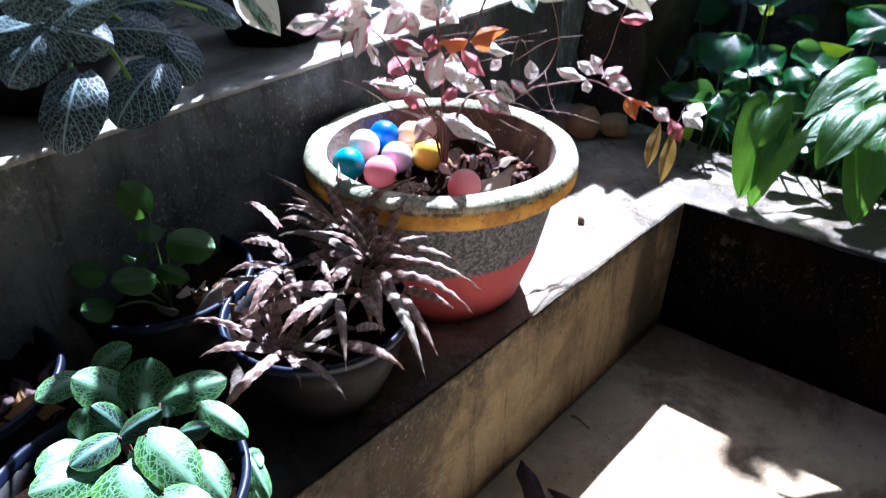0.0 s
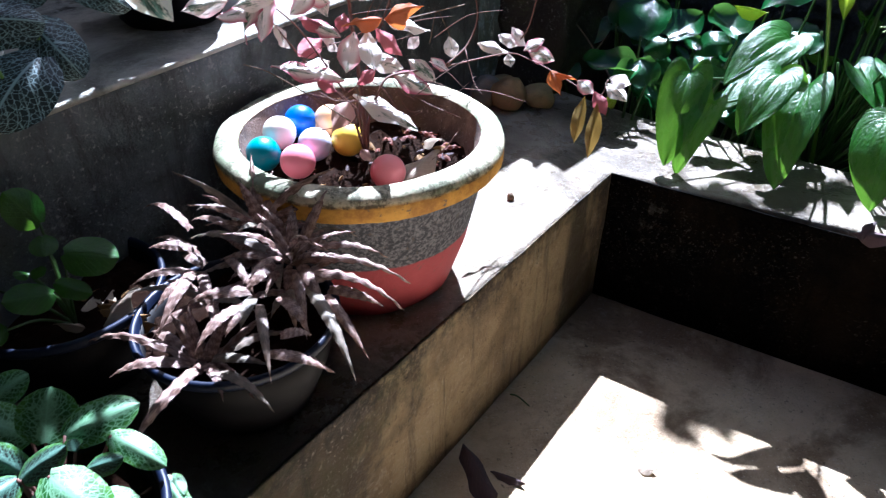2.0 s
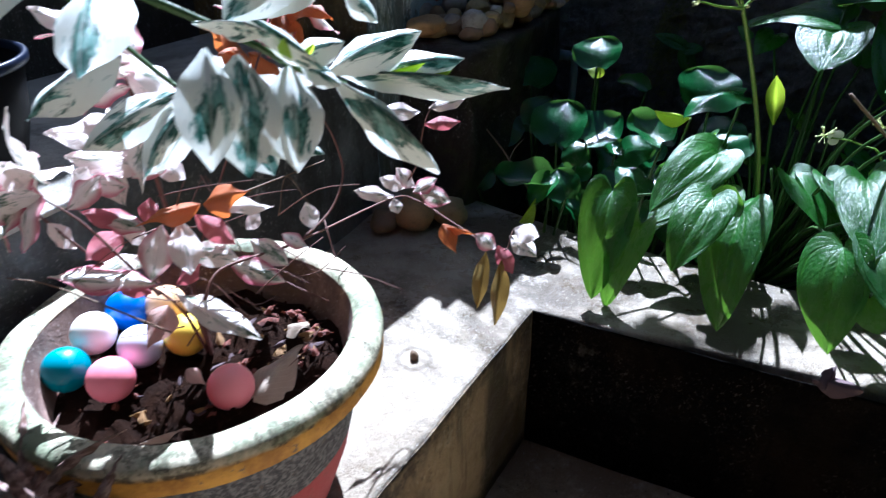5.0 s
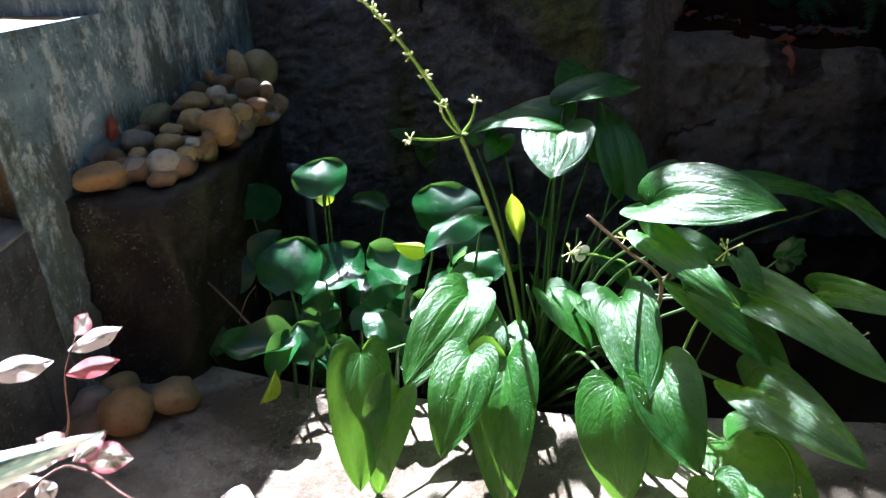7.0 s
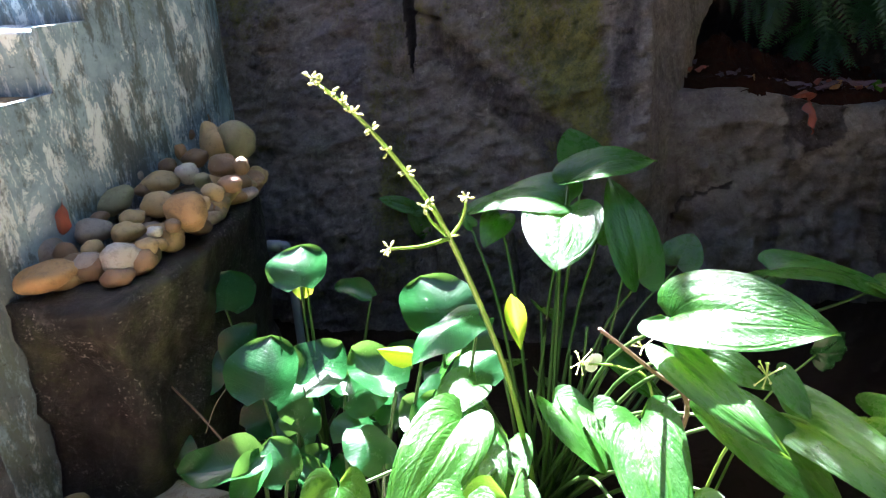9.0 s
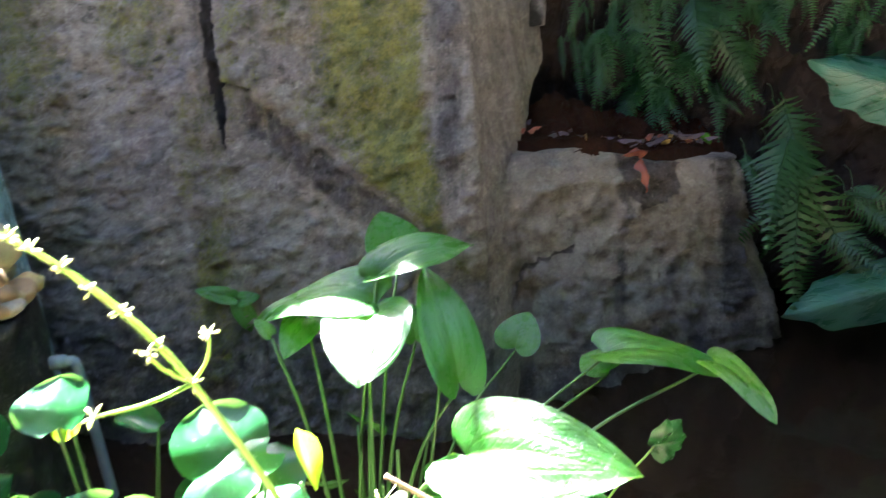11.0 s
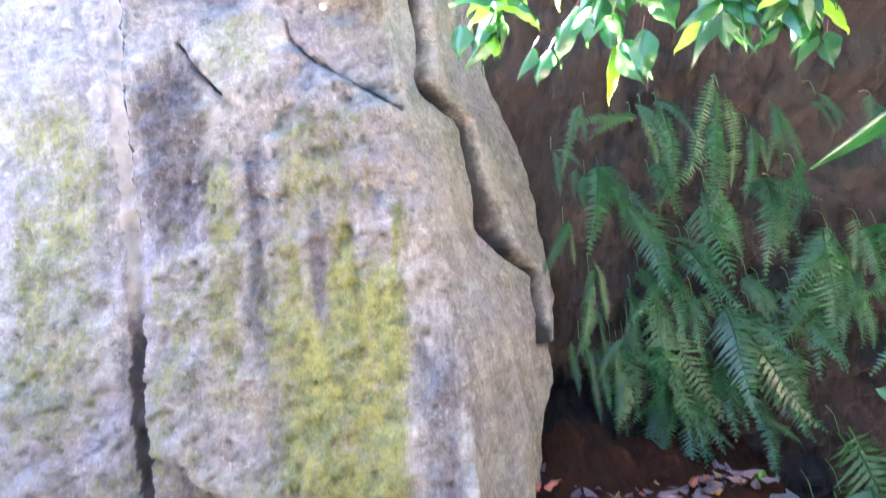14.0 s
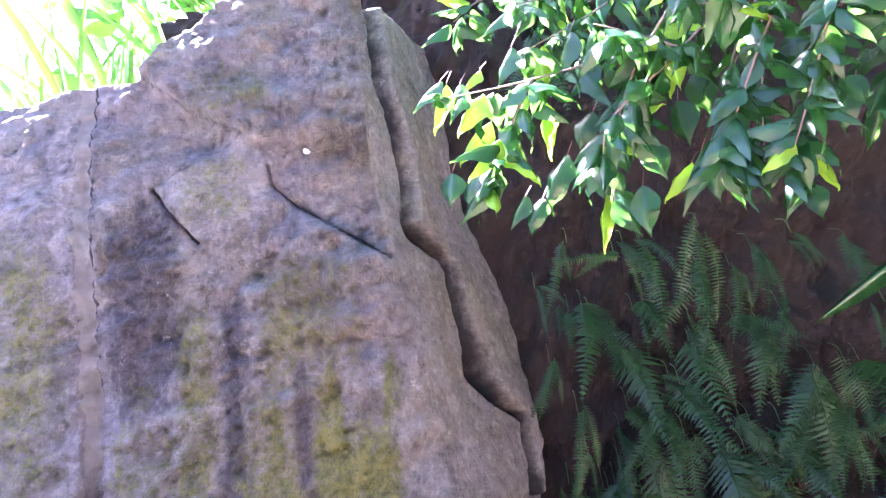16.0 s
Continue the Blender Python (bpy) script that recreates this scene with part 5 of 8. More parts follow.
for k in range(300):
    a, r = _c.random() * 6.283, 0.20 * math.sqrt(_c.random())
    q = Vector((POT.x + r * math.cos(a), POT.y + r * math.sin(a), 0.636 + 0.014 * _c.random()))
    bmesh.ops.create_icosphere(chips, subdivisions=1, radius=1.0, matrix=Matrix.Translation(q) @ Euler((_c.random() * 3, _c.random() * 3, _c.random() * 6)).to_matrix().to_4x4() @ Matrix.Diagonal((_c.uniform(0.002, 0.009), _c.uniform(0.0015, 0.004), _c.uniform(0.001, 0.003), 1)))
tagged(part("soil_crumbs", chips, MAT_ROT, smooth=True), "dark bark crumbs scattered over the pot soil", "soil", kind="stuff")
sprig = thing("fern_sprig", (0.085, 0.975, 0.645), "tiny green fern sprig growing in the pot", "fern")
for dx in (-0.012, 0.0, 0.013):
    part("frond", FRONDS["sword"][0], None, sprig, matrix=along((0.085, 0.975, 0.640), (0.085 + dx, 0.955 - abs(dx), 0.685 - abs(dx)), (0, -1, 0.3), 0.12))


def ball(place, c1, c2, label):
    bm = bmesh.new()
    bmesh.ops.create_uvsphere(bm, u_segments=28, v_segments=18, radius=0.0325)
    ob = part("ball", bm, mat_ball(label.split()[0] + "_ball", lin(c1), lin(c2)), matrix=Matrix.Translation(place) @ Euler((0.6, 0.9 * place[0] * 10, 0.4)).to_matrix().to_4x4())
    return tagged(ob, label, "ball", "balls in the flower pot")


ball((-0.072, 1.120, 0.672), "ec7f92", "f08c9c", "pink plastic ball on the pot soil")
ball((-0.120, 1.215, 0.686), "f6eee4", "fcf6ee", "white plastic ball on the pot soil")
ball((-0.140, 1.148, 0.674), "0f7584", "17889a", "teal plastic ball on the pot soil")
ball((-0.088, 1.275, 0.684), "1450b0", "1a62c8", "blue plastic ball on the pot soil")
ball((-0.050, 1.192, 0.672), "b9bfe6", "d6d8f0", "lavender plastic ball on the pot soil")
ball((-0.030, 1.282, 0.682), "f09a4a", "f6c79a", "orange plastic ball on the pot soil")
ball((0.012, 1.212, 0.672), "f0c52a", "f6d34a", "yellow plastic ball on the pot soil")
ball((0.094, 1.092, 0.664), "e2545e", "f0969a", "coral plastic ball on the pot soil")


def cluster(root, centre, way, count, size, meshes, rng, droop=0.35, width=0.5):
    """Leaves spreading from a twig's end."""
    w = Vector(way).normalized()
    a = w.cross(Vector((0.31, 0.52, 0.8))).normalized()
    b = w.cross(a)
    for k in range(int(count * 1.3)):
        ang = k * 2.4 + rng.random() * 0.6
        d = (a * math.cos(ang) + b * math.sin(ang)) * (0.55 + 0.45 * rng.random()) + w * (1.1 * rng.random() - 0.2) + Vector((0, 0, -droop * 1.6 * rng.random()))
        d.normalize()
        s = size * (0.7 + 0.55 * rng.random())
        o = Vector(centre) - w * 0.06 * rng.random()
        leaf(root, meshes[int(rng.random() * len(meshes))], o, o + d * s, Vector((rng.uniform(-0.6, 0.6), -0.25 + rng.uniform(-0.6, 0.6), 1)) + w * 0.4, s * width * (0.85 + 0.3 * rng.random()))


def build_shrub():
    rng = random.Random(11)
    root = thing("shrub", (0.05, 1.18, 0.64), "variegated shrub with pink, white and orange leaves", "shrub")
    foot = Vector((0.05, 1.19, 0.635))

    def branch(points, r0, r1, name="branch"):
        stem(root, [foot] + points, r0 * 0.7, r1 * 0.65, MAT_REDTWIG, name, 6, 5)
    branch([(0.045, 1.18, 0.80), (0.035, 1.17, 0.95), (0.03, 1.16, 1.12)], 0.007, 0.003, "trunk")
    branch([(0.04, 1.21, 0.76), (0.10, 1.29, 0.92), (0.16, 1.42, 1.06), (0.19, 1.50, 1.14)], 0.004, 0.0022)
    branch([(0.02, 1.17, 0.76), (-0.04, 1.12, 0.86), (-0.10, 1.11, 0.95)], 0.004, 0.002)
    branch([(0.06, 1.15, 0.74), (0.08, 1.12, 0.80)] + [(0.098, 1.141, 0.824), (0.150, 1.187, 0.819), (0.199, 1.237, 0.809), (0.345, 1.472, 0.756), (0.394, 1.485, 0.740), (0.445, 1.403, 0.736), (0.519, 1.325, 0.715), (0.541, 1.335, 0.747)], 0.0038, 0.0016)
    stem(root, [(0.199, 1.237, 0.809), (0.243, 1.284, 0.833), (0.264, 1.314, 0.875), (0.257, 1.325, 0.924), (0.237, 1.323, 0.975)], 0.0026, 0.0012, MAT_REDTWIG, "branch")
    stem(root, [(0.369, 1.488, 0.773), (0.392, 1.492, 0.810), (0.408, 1.484, 0.891), (0.430, 1.503, 0.929)], 0.0018, 0.0010, MAT_REDTWIG, "branch")
    stem(root, [(0.101, 1.169, 0.909), (0.161, 1.231, 0.906), (0.238, 1.304, 0.905)], 0.0016, 0.0009, MAT_TWIG, "branch")
    stem(root, [(0.024, 1.110, 0.811), (-0.041, 1.116, 0.912), (-0.084, 1.119, 0.953)], 0.0022, 0.0010, MAT_REDTWIG, "branch")
    stem(root, [(0.172, 1.226, 0.857), (0.186, 1.258, 0.903), (0.212, 1.267, 0.854)], 0.0012, 0.0007, MAT_TWIG, "twig")
    stem(root, [(0.033, 1.094, 0.762), (-0.084, 1.088, 0.846), (-0.134, 1.084, 0.867)], 0.0014, 0.0007, MAT_TWIG, "twig")
    for k in range(30):
        o = Vector((0.06 + rng.uniform(-0.05, 0.18), 1.16 + rng.uniform(-0.05, 0.06), rng.uniform(0.72, 0.92)))
        d = Vector((rng.uniform(-1, 1), rng.uniform(-0.9, 0.5), rng.uniform(-0.5, 0.9))).normalized() * rng.uniform(0.05, 0.15)
        stem(root, [o, o + d * 0.5 + Vector((0, 0, rng.uniform(-0.02, 0.02))), o + d], 0.0011, 0.0005, MAT_REDTWIG, "twig", 5, 3)

    def s(mesh, base, tip, up, w):
        leaf(root, mesh, base, Vector(tip) + (Vector(tip) - Vector(base)) * 0.08, Vector(up) + Vector((rng.uniform(-0.35, 0.35), rng.uniform(-0.2, 0.2), rng.uniform(-0.2, 0.3))), w * 1.1)
    s(PV1, (-0.149, 1.107, 0.962), (-0.209, 1.078, 0.955), (0.174, -0.698, 0.694), 0.034)
    s(PW1, (-0.098, 1.115, 0.946), (-0.161, 1.088, 0.941), (0.143, -0.700, 0.700), 0.031)
    s(PW1, (-0.094, 1.140, 0.962), (-0.148, 1.109, 0.985), (0.140, -0.707, 0.693), 0.029)
    s(PW1, (-0.087, 1.119, 0.953), (-0.115, 1.113, 1.001), (0.138, -0.703, 0.698), 0.031)
    s(PV1, (-0.077, 1.103, 0.964), (-0.134, 1.093, 0.958), (0.134, -0.706, 0.695), 0.028)
    s(PW1, (-0.049, 1.126, 0.956), (-0.026, 1.127, 0.984), (0.115, -0.708, 0.697), 0.025)
    s(PW1, (-0.012, 1.122, 0.975), (-0.050, 1.109, 0.942), (0.095, -0.717, 0.691), 0.032)
    s(PW1, (0.007, 1.145, 0.949), (-0.038, 1.127, 0.966), (0.081, -0.711, 0.698), 0.033)
    s(PW1, (0.014, 1.150, 0.959), (0.060, 1.156, 0.983), (0.078, -0.715, 0.694), 0.029)
    s(OR1, (0.097, 1.129, 0.929), (0.155, 1.096, 0.956), (0.029, -0.707, 0.707), 0.039)
    s(OR1, (0.092, 1.129, 0.927), (0.037, 1.074, 0.933), (0.032, -0.706, 0.708), 0.025)
    s(PW1, (0.095, 1.149, 0.919), (0.166, 1.181, 0.893), (0.030, -0.705, 0.708), 0.024)
    s(PP1, (0.081, 1.141, 0.907), (0.120, 1.142, 0.864), (0.038, -0.700, 0.713), 0.029)
    s(PW1, (0.046, 1.111, 0.910), (0.034, 1.073, 0.860), (0.059, -0.697, 0.715), 0.039)
    s(PW1, (0.066, 1.122, 0.908), (0.078, 1.077, 0.862), (0.047, -0.698, 0.715), 0.037)
    s(PP1, (0.015, 1.136, 0.901), (-0.040, 1.118, 0.930), (0.076, -0.695, 0.715), 0.029)
    s(PP1, (0.028, 1.149, 0.931), (0.023, 1.131, 0.906), (0.068, -0.707, 0.704), 0.024)
    s(PV1, (-0.024, 1.125, 0.921), (0.020, 1.121, 0.902), (0.099, -0.698, 0.709), 0.029)
    s(PP1, (-0.012, 1.143, 0.891), (-0.045, 1.104, 0.875), (0.090, -0.691, 0.718), 0.035)
    s(PW1, (-0.065, 1.124, 0.880), (-0.080, 1.108, 0.922), (0.120, -0.681, 0.722), 0.024)
    s(PV1, (0.026, 1.098, 0.837), (-0.081, 1.086, 0.863), (0.069, -0.669, 0.740), 0.037)
    s(PW1, (-0.029, 1.116, 0.832), (-0.056, 1.096, 0.865), (0.098, -0.667, 0.739), 0.026)
    s(PV1, (0.037, 1.136, 0.796), (0.141, 1.078, 0.759), (0.060, -0.660, 0.749), 0.037)
    s(PS1, (0.028, 1.121, 0.786), (0.001, 1.090, 0.744), (0.065, -0.654, 0.753), 0.040)
    s(PP1, (0.046, 1.121, 0.819), (0.077, 1.125, 0.842), (0.056, -0.667, 0.743), 0.024)
    s(PV1, (0.063, 1.141, 0.858), (0.121, 1.138, 0.842), (0.047, -0.682, 0.729), 0.033)
    s(PV1, (0.104, 1.165, 0.825), (0.172, 1.161, 0.788), (0.023, -0.675, 0.737), 0.036)
    s(PV1, (0.134, 1.196, 0.837), (0.179, 1.183, 0.802), (0.007, -0.683, 0.731), 0.033)
    s(PW1, (0.208, 1.265, 0.856), (0.216, 1.246, 0.823), (-0.032, -0.695, 0.718), 0.027)
    s(PW1, (0.173, 1.218, 0.831), (0.205, 1.217, 0.810), (-0.014, -0.683, 0.730), 0.024)
    s(PP1, (0.007, 1.132, 0.802), (-0.020, 1.104, 0.838), (0.077, -0.661, 0.747), 0.026)
    s(PV1, (-0.002, 1.146, 0.852), (-0.041, 1.100, 0.847), (0.083, -0.679, 0.730), 0.032)
    s(PW1, (0.042, 1.165, 0.974), (0.072, 1.156, 0.952), (0.061, -0.723, 0.688), 0.029)
    s(PV1, (-0.025, 1.169, 0.971), (0.001, 1.134, 0.934), (0.099, -0.719, 0.688), 0.030)
    s(PW1, (0.012, 1.156, 0.865), (-0.007, 1.131, 0.909), (0.075, -0.685, 0.725), 0.030)
    s(PS1, (0.051, 1.064, 0.723), (0.071, 1.056, 0.702), (0.052, -0.625, 0.779), 0.020)
    s(PW1, (0.133, 1.182, 0.861), (0.151, 1.188, 0.879), (0.008, -0.689, 0.725), 0.020)
    s(PV1, (0.118, 1.163, 0.858), (0.095, 1.154, 0.883), (0.016, -0.686, 0.727), 0.021)
    s(PW1, (0.346, 1.473, 0.758), (0.281, 1.452, 0.783), (-0.080, -0.684, 0.725), 0.030)
    s(PW1, (0.347, 1.472, 0.755), (0.353, 1.455, 0.733), (-0.080, -0.683, 0.726), 0.024)
    s(PW1, (0.370, 1.486, 0.769), (0.326, 1.476, 0.794), (-0.091, -0.687, 0.721), 0.028)
    s(PW1, (0.388, 1.492, 0.766), (0.356, 1.489, 0.805), (-0.099, -0.686, 0.721), 0.034)
    s(PV1, (0.395, 1.492, 0.757), (0.450, 1.480, 0.739), (-0.103, -0.683, 0.723), 0.039)
    s(PV1, (0.384, 1.488, 0.758), (0.426, 1.489, 0.781), (-0.097, -0.684, 0.723), 0.034)
    s(PW1, (0.399, 1.487, 0.911), (0.335, 1.470, 0.924), (-0.102, -0.715, 0.691), 0.030)
    s(PW1, (0.419, 1.495, 0.915), (0.479, 1.490, 0.931), (-0.111, -0.716, 0.689), 0.025)
    s(PP1, (0.408, 1.484, 0.890), (0.467, 1.479, 0.893), (-0.106, -0.709, 0.698), 0.024)
    s(PW1, (0.430, 1.503, 0.930), (0.449, 1.501, 0.955), (-0.117, -0.720, 0.684), 0.025)
    s(OR1, (0.422, 1.344, 0.763), (0.441, 1.318, 0.722), (-0.129, -0.665, 0.735), 0.029)
    s(YE1, (0.494, 1.326, 0.713), (0.474, 1.285, 0.634), (-0.159, -0.644, 0.748), 0.027)
    s(YE1, (0.518, 1.310, 0.704), (0.502, 1.268, 0.610), (-0.170, -0.637, 0.752), 0.030)
    s(PW1, (0.478, 1.338, 0.743), (0.507, 1.317, 0.726), (-0.153, -0.655, 0.740), 0.031)
    s(PP1, (0.514, 1.328, 0.723), (0.534, 1.299, 0.687), (-0.168, -0.645, 0.745), 0.029)
    s(PW1, (0.544, 1.335, 0.750), (0.578, 1.312, 0.745), (-0.183, -0.651, 0.737), 0.036)
    s(PV1, (0.537, 1.333, 0.740), (0.573, 1.303, 0.716), (-0.179, -0.648, 0.740), 0.038)
    s(OR1, (0.425, 1.343, 0.759), (0.470, 1.326, 0.751), (-0.130, -0.664, 0.736), 0.014)
    # the crown above
    two = [PV1, PW1, PW1, PV2]
    cluster(root, (0.03, 1.16, 1.13), (0, 0, 1), 8, 0.08, two, rng)
    cluster(root, (0.03, 1.15, 1.03), (-0.2, -0.2, 0.9), 7, 0.08, two, rng)
    cluster(root, (-0.12, 1.11, 1.0), (-0.7, -0.3, 0.6), 7, 0.08, two, rng)
    cluster(root, (0.19, 1.50, 1.14), (0.2, 0, 0.6), 9, 0.095, two + [OR1], rng)
    leaf(root, OR1, (0.18, 1.46, 1.09), (0.20, 1.43, 1.0), (0, -0.9, 0.3), 0.06, "large orange withering leaf")
    cluster(root, (0.16, 1.42, 1.06), (0.4, 0, 0.3), 5, 0.08, [OR1, PV2, PW1], rng)


build_shrub()


# ---- dark plastic bowls on the ledge ----
def bowl(place, r, h, label, soil=True):
    root = thing("plant_bowl", place, label, "plant pot", "dark plastic bowls")
    at = Matrix.Translation(place)
    prof = [(0.0, 0.002), (r * 0.62, 0.0), (r * 0.68, 0.012), (r * 0.86, h * 0.5), (r * 0.95, h - 0.014), (r * 0.93, h - 0.012), (r * 0.88, h * 0.72)]
    part("body", lathe(prof, 56), MAT_BOWL, root, matrix=at)
    rim = [(r * 0.94, h - 0.016), (r * 0.99, h - 0.016), (r * 1.005, h - 0.012), (r * 1.008, h - 0.004), (r * 0.995, h), (r * 0.965, h + 0.001), (r * 0.94, h - 0.003), (r * 0.925, h - 0.012)]
    part("rim", lathe(rim, 64), MAT_RIM, root, "dark blue rolled rim", matrix=at)
    part("soil", rough_soil(r * 0.91, h * 0.80, place[0] * 9), MAT_SOIL, root, "dark crumbly soil", matrix=at)
    return root


def build_cryptanthus():
    c = Vector((-0.132, 0.813, 0.40))
    bowl(c, 0.157, 0.170, "blue-black plastic bowl holding a silvery bromeliad")
    rng = random.Random(21)
    root = thing("bromeliad", c + Vector((0, 0, 0.15)), "silver-purple bromeliad with wavy banded straps", "bromeliad")

    def s(mesh, base, tip, up):
        b, t = Vector(base), Vector(tip)
        t += (t - b) * 0.15
        t.z -= rng.uniform(0.0, 0.25) * (t - b).xy.length
        leaf(root, mesh, b, t, Vector(up) + Vector((rng.uniform(-0.3, 0.3), rng.uniform(-0.2, 0.2), 0)), 0.0150 + 0.005 * rng.random())
    s(CR1, (-0.042, 0.831, 0.649), (0.114, 0.806, 0.638), (0.068, -0.278, 0.958))
    s(CR1, (-0.023, 0.809, 0.644), (0.109, 0.757, 0.631), (0.068, -0.278, 0.958))
    s(CR1, (0.019, 0.779, 0.638), (0.089, 0.761, 0.632), (0.068, -0.278, 0.958))
    s(CR1, (0.014, 0.767, 0.636), (0.073, 0.683, 0.620), (0.068, -0.278, 0.958))
    s(CR1, (-0.030, 0.830, 0.648), (0.015, 0.749, 0.633), (0.068, -0.278, 0.958))
    s(CR1, (-0.034, 0.817, 0.646), (-0.010, 0.722, 0.630), (0.068, -0.278, 0.958))
    s(CR1, (-0.060, 0.826, 0.649), (-0.053, 0.784, 0.641), (0.068, -0.278, 0.958))
    s(CR1, (-0.065, 0.827, 0.649), (-0.098, 0.776, 0.642), (0.068, -0.278, 0.958))
    s(CR1, (-0.056, 0.836, 0.650), (-0.140, 0.844, 0.655), (0.068, -0.278, 0.958))
    s(CR1, (-0.056, 0.839, 0.651), (-0.189, 0.880, 0.663), (0.068, -0.278, 0.958))
    s(CR2, (-0.041, 0.841, 0.650), (-0.039, 0.885, 0.708), (0.068, -0.278, 0.958))
    s(CR2, (-0.036, 0.851, 0.652), (0.004, 0.916, 0.731), (0.068, -0.278, 0.958))
    s(CR1, (-0.021, 0.857, 0.652), (0.086, 0.852, 0.647), (0.068, -0.278, 0.958))
    s(CR1, (-0.032, 0.869, 0.655), (0.015, 0.879, 0.654), (0.068, -0.278, 0.958))
    s(CR1, (-0.039, 0.880, 0.657), (0.039, 0.903, 0.657), (0.068, -0.278, 0.958))
    s(CR2, (-0.049, 0.874, 0.656), (-0.088, 0.898, 0.704), (0.068, -0.278, 0.958))
    s(CR1, (-0.011, 0.782, 0.639), (0.057, 0.655, 0.616), (0.068, -0.278, 0.958))
    s(CR1, (-0.087, 0.760, 0.639), (-0.094, 0.709, 0.631), (0.068, -0.278, 0.958))
    s(CR1, (-0.097, 0.746, 0.637), (-0.141, 0.673, 0.627), (0.068, -0.278, 0.958))
    s(CR1, (-0.076, 0.747, 0.636), (-0.046, 0.640, 0.617), (0.068, -0.278, 0.958))
    s(CR1, (-0.094, 0.740, 0.636), (-0.110, 0.695, 0.629), (0.068, -0.278, 0.958))
    s(CR1, (-0.049, 0.762, 0.638), (-0.007, 0.711, 0.627), (0.068, -0.278, 0.958))
    s(CR1, (-0.038, 0.692, 0.626), (-0.002, 0.698, 0.625), (0.068, -0.278, 0.958))
    s(CR1, (-0.048, 0.662, 0.621), (0.023, 0.651, 0.616), (0.068, -0.278, 0.958))
    s(CR1, (-0.093, 0.772, 0.641), (-0.176, 0.763, 0.643), (0.068, -0.278, 0.958))
    s(CR1, (-0.140, 0.841, 0.654), (-0.094, 0.782, 0.643), (0.068, -0.278, 0.958))
    s(CR1, (-0.054, 0.819, 0.647), (-0.069, 0.770, 0.640), (0.068, -0.278, 0.958))
    s(CR2, (-0.100, 0.914, 0.670), (-0.131, 0.941, 0.723), (0.087, -0.293, 0.952))
    s(CR2, (-0.108, 0.915, 0.670), (-0.061, 0.963, 0.725), (0.087, -0.293, 0.952))
    s(CR2, (-0.120, 0.923, 0.672), (-0.092, 0.963, 0.721), (0.087, -0.293, 0.952))
    s(CR1, (-0.126, 0.909, 0.670), (-0.205, 0.957, 0.683), (0.087, -0.293, 0.952))
    s(CR1, (-0.128, 0.887, 0.667), (-0.203, 0.919, 0.676), (0.087, -0.293, 0.952))
    s(CR1, (-0.131, 0.873, 0.664), (-0.184, 0.884, 0.669), (0.087, -0.293, 0.952))
    s(CR2, (-0.082, 0.901, 0.667), (-0.037, 0.937, 0.702), (0.087, -0.293, 0.952))
    s(CR1, (-0.077, 0.901, 0.666), (-0.007, 0.907, 0.664), (0.087, -0.293, 0.952))
    s(CR1, (-0.206, 0.893, 0.672), (-0.282, 0.947, 0.685), (0.087, -0.293, 0.952))
    s(CR1, (-0.198, 0.875, 0.644), (-0.262, 0.876, 0.648), (0.115, -0.269, 0.956))
    s(CR1, (-0.191, 0.864, 0.641), (-0.258, 0.896, 0.651), (0.115, -0.269, 0.956))
    s(CR1, (-0.194, 0.828, 0.636), (-0.266, 0.811, 0.638), (0.115, -0.269, 0.956))
    s(CR1, (-0.187, 0.817, 0.634), (-0.221, 0.760, 0.627), (0.115, -0.269, 0.956))
    s(CR1, (-0.177, 0.843, 0.637), (-0.214, 0.866, 0.643), (0.115, -0.269, 0.956))
    s(CR1, (-0.179, 0.830, 0.635), (-0.152, 0.760, 0.622), (0.115, -0.269, 0.956))
    s(CR1, (-0.189, 0.831, 0.636), (-0.208, 0.719, 0.619), (0.115, -0.269, 0.956))
    s(CR2, (-0.168, 0.714, 0.564), (-0.201, 0.746, 0.616), (0.104, -0.257, 0.961))
    s(CR2, (-0.164, 0.722, 0.564), (-0.105, 0.780, 0.609), (0.104, -0.257, 0.961))
    s(CR1, (-0.170, 0.710, 0.563), (-0.327, 0.753, 0.575), (0.104, -0.257, 0.961))
    s(CR1, (-0.177, 0.706, 0.563), (-0.274, 0.696, 0.566), (0.104, -0.257, 0.961))
    s(CR1, (-0.160, 0.704, 0.562), (-0.216, 0.579, 0.551), (0.104, -0.257, 0.961))
    s(CR1, (-0.155, 0.708, 0.562), (-0.121, 0.651, 0.554), (0.104, -0.257, 0.961))
    s(CR1, (-0.146, 0.716, 0.563), (-0.072, 0.710, 0.559), (0.104, -0.257, 0.961))
    s(CR1, (-0.138, 0.691, 0.560), (-0.057, 0.635, 0.550), (0.104, -0.257, 0.961))
    s(CR1, (-0.122, 0.736, 0.564), (-0.050, 0.772, 0.565), (0.104, -0.257, 0.961))
    s(CR2, (-0.166, 0.718, 0.564), (-0.182, 0.761, 0.622), (0.104, -0.257, 0.961))
    s(CR2, (-0.152, 0.719, 0.563), (-0.133, 0.758, 0.601), (0.104, -0.257, 0.961))
    s(CR1, (-0.058, 0.726, 0.560), (0.016, 0.712, 0.555), (0.104, -0.257, 0.961))
    s(CR1, (-0.173, 0.710, 0.563), (-0.242, 0.767, 0.573), (0.104, -0.257, 0.961))
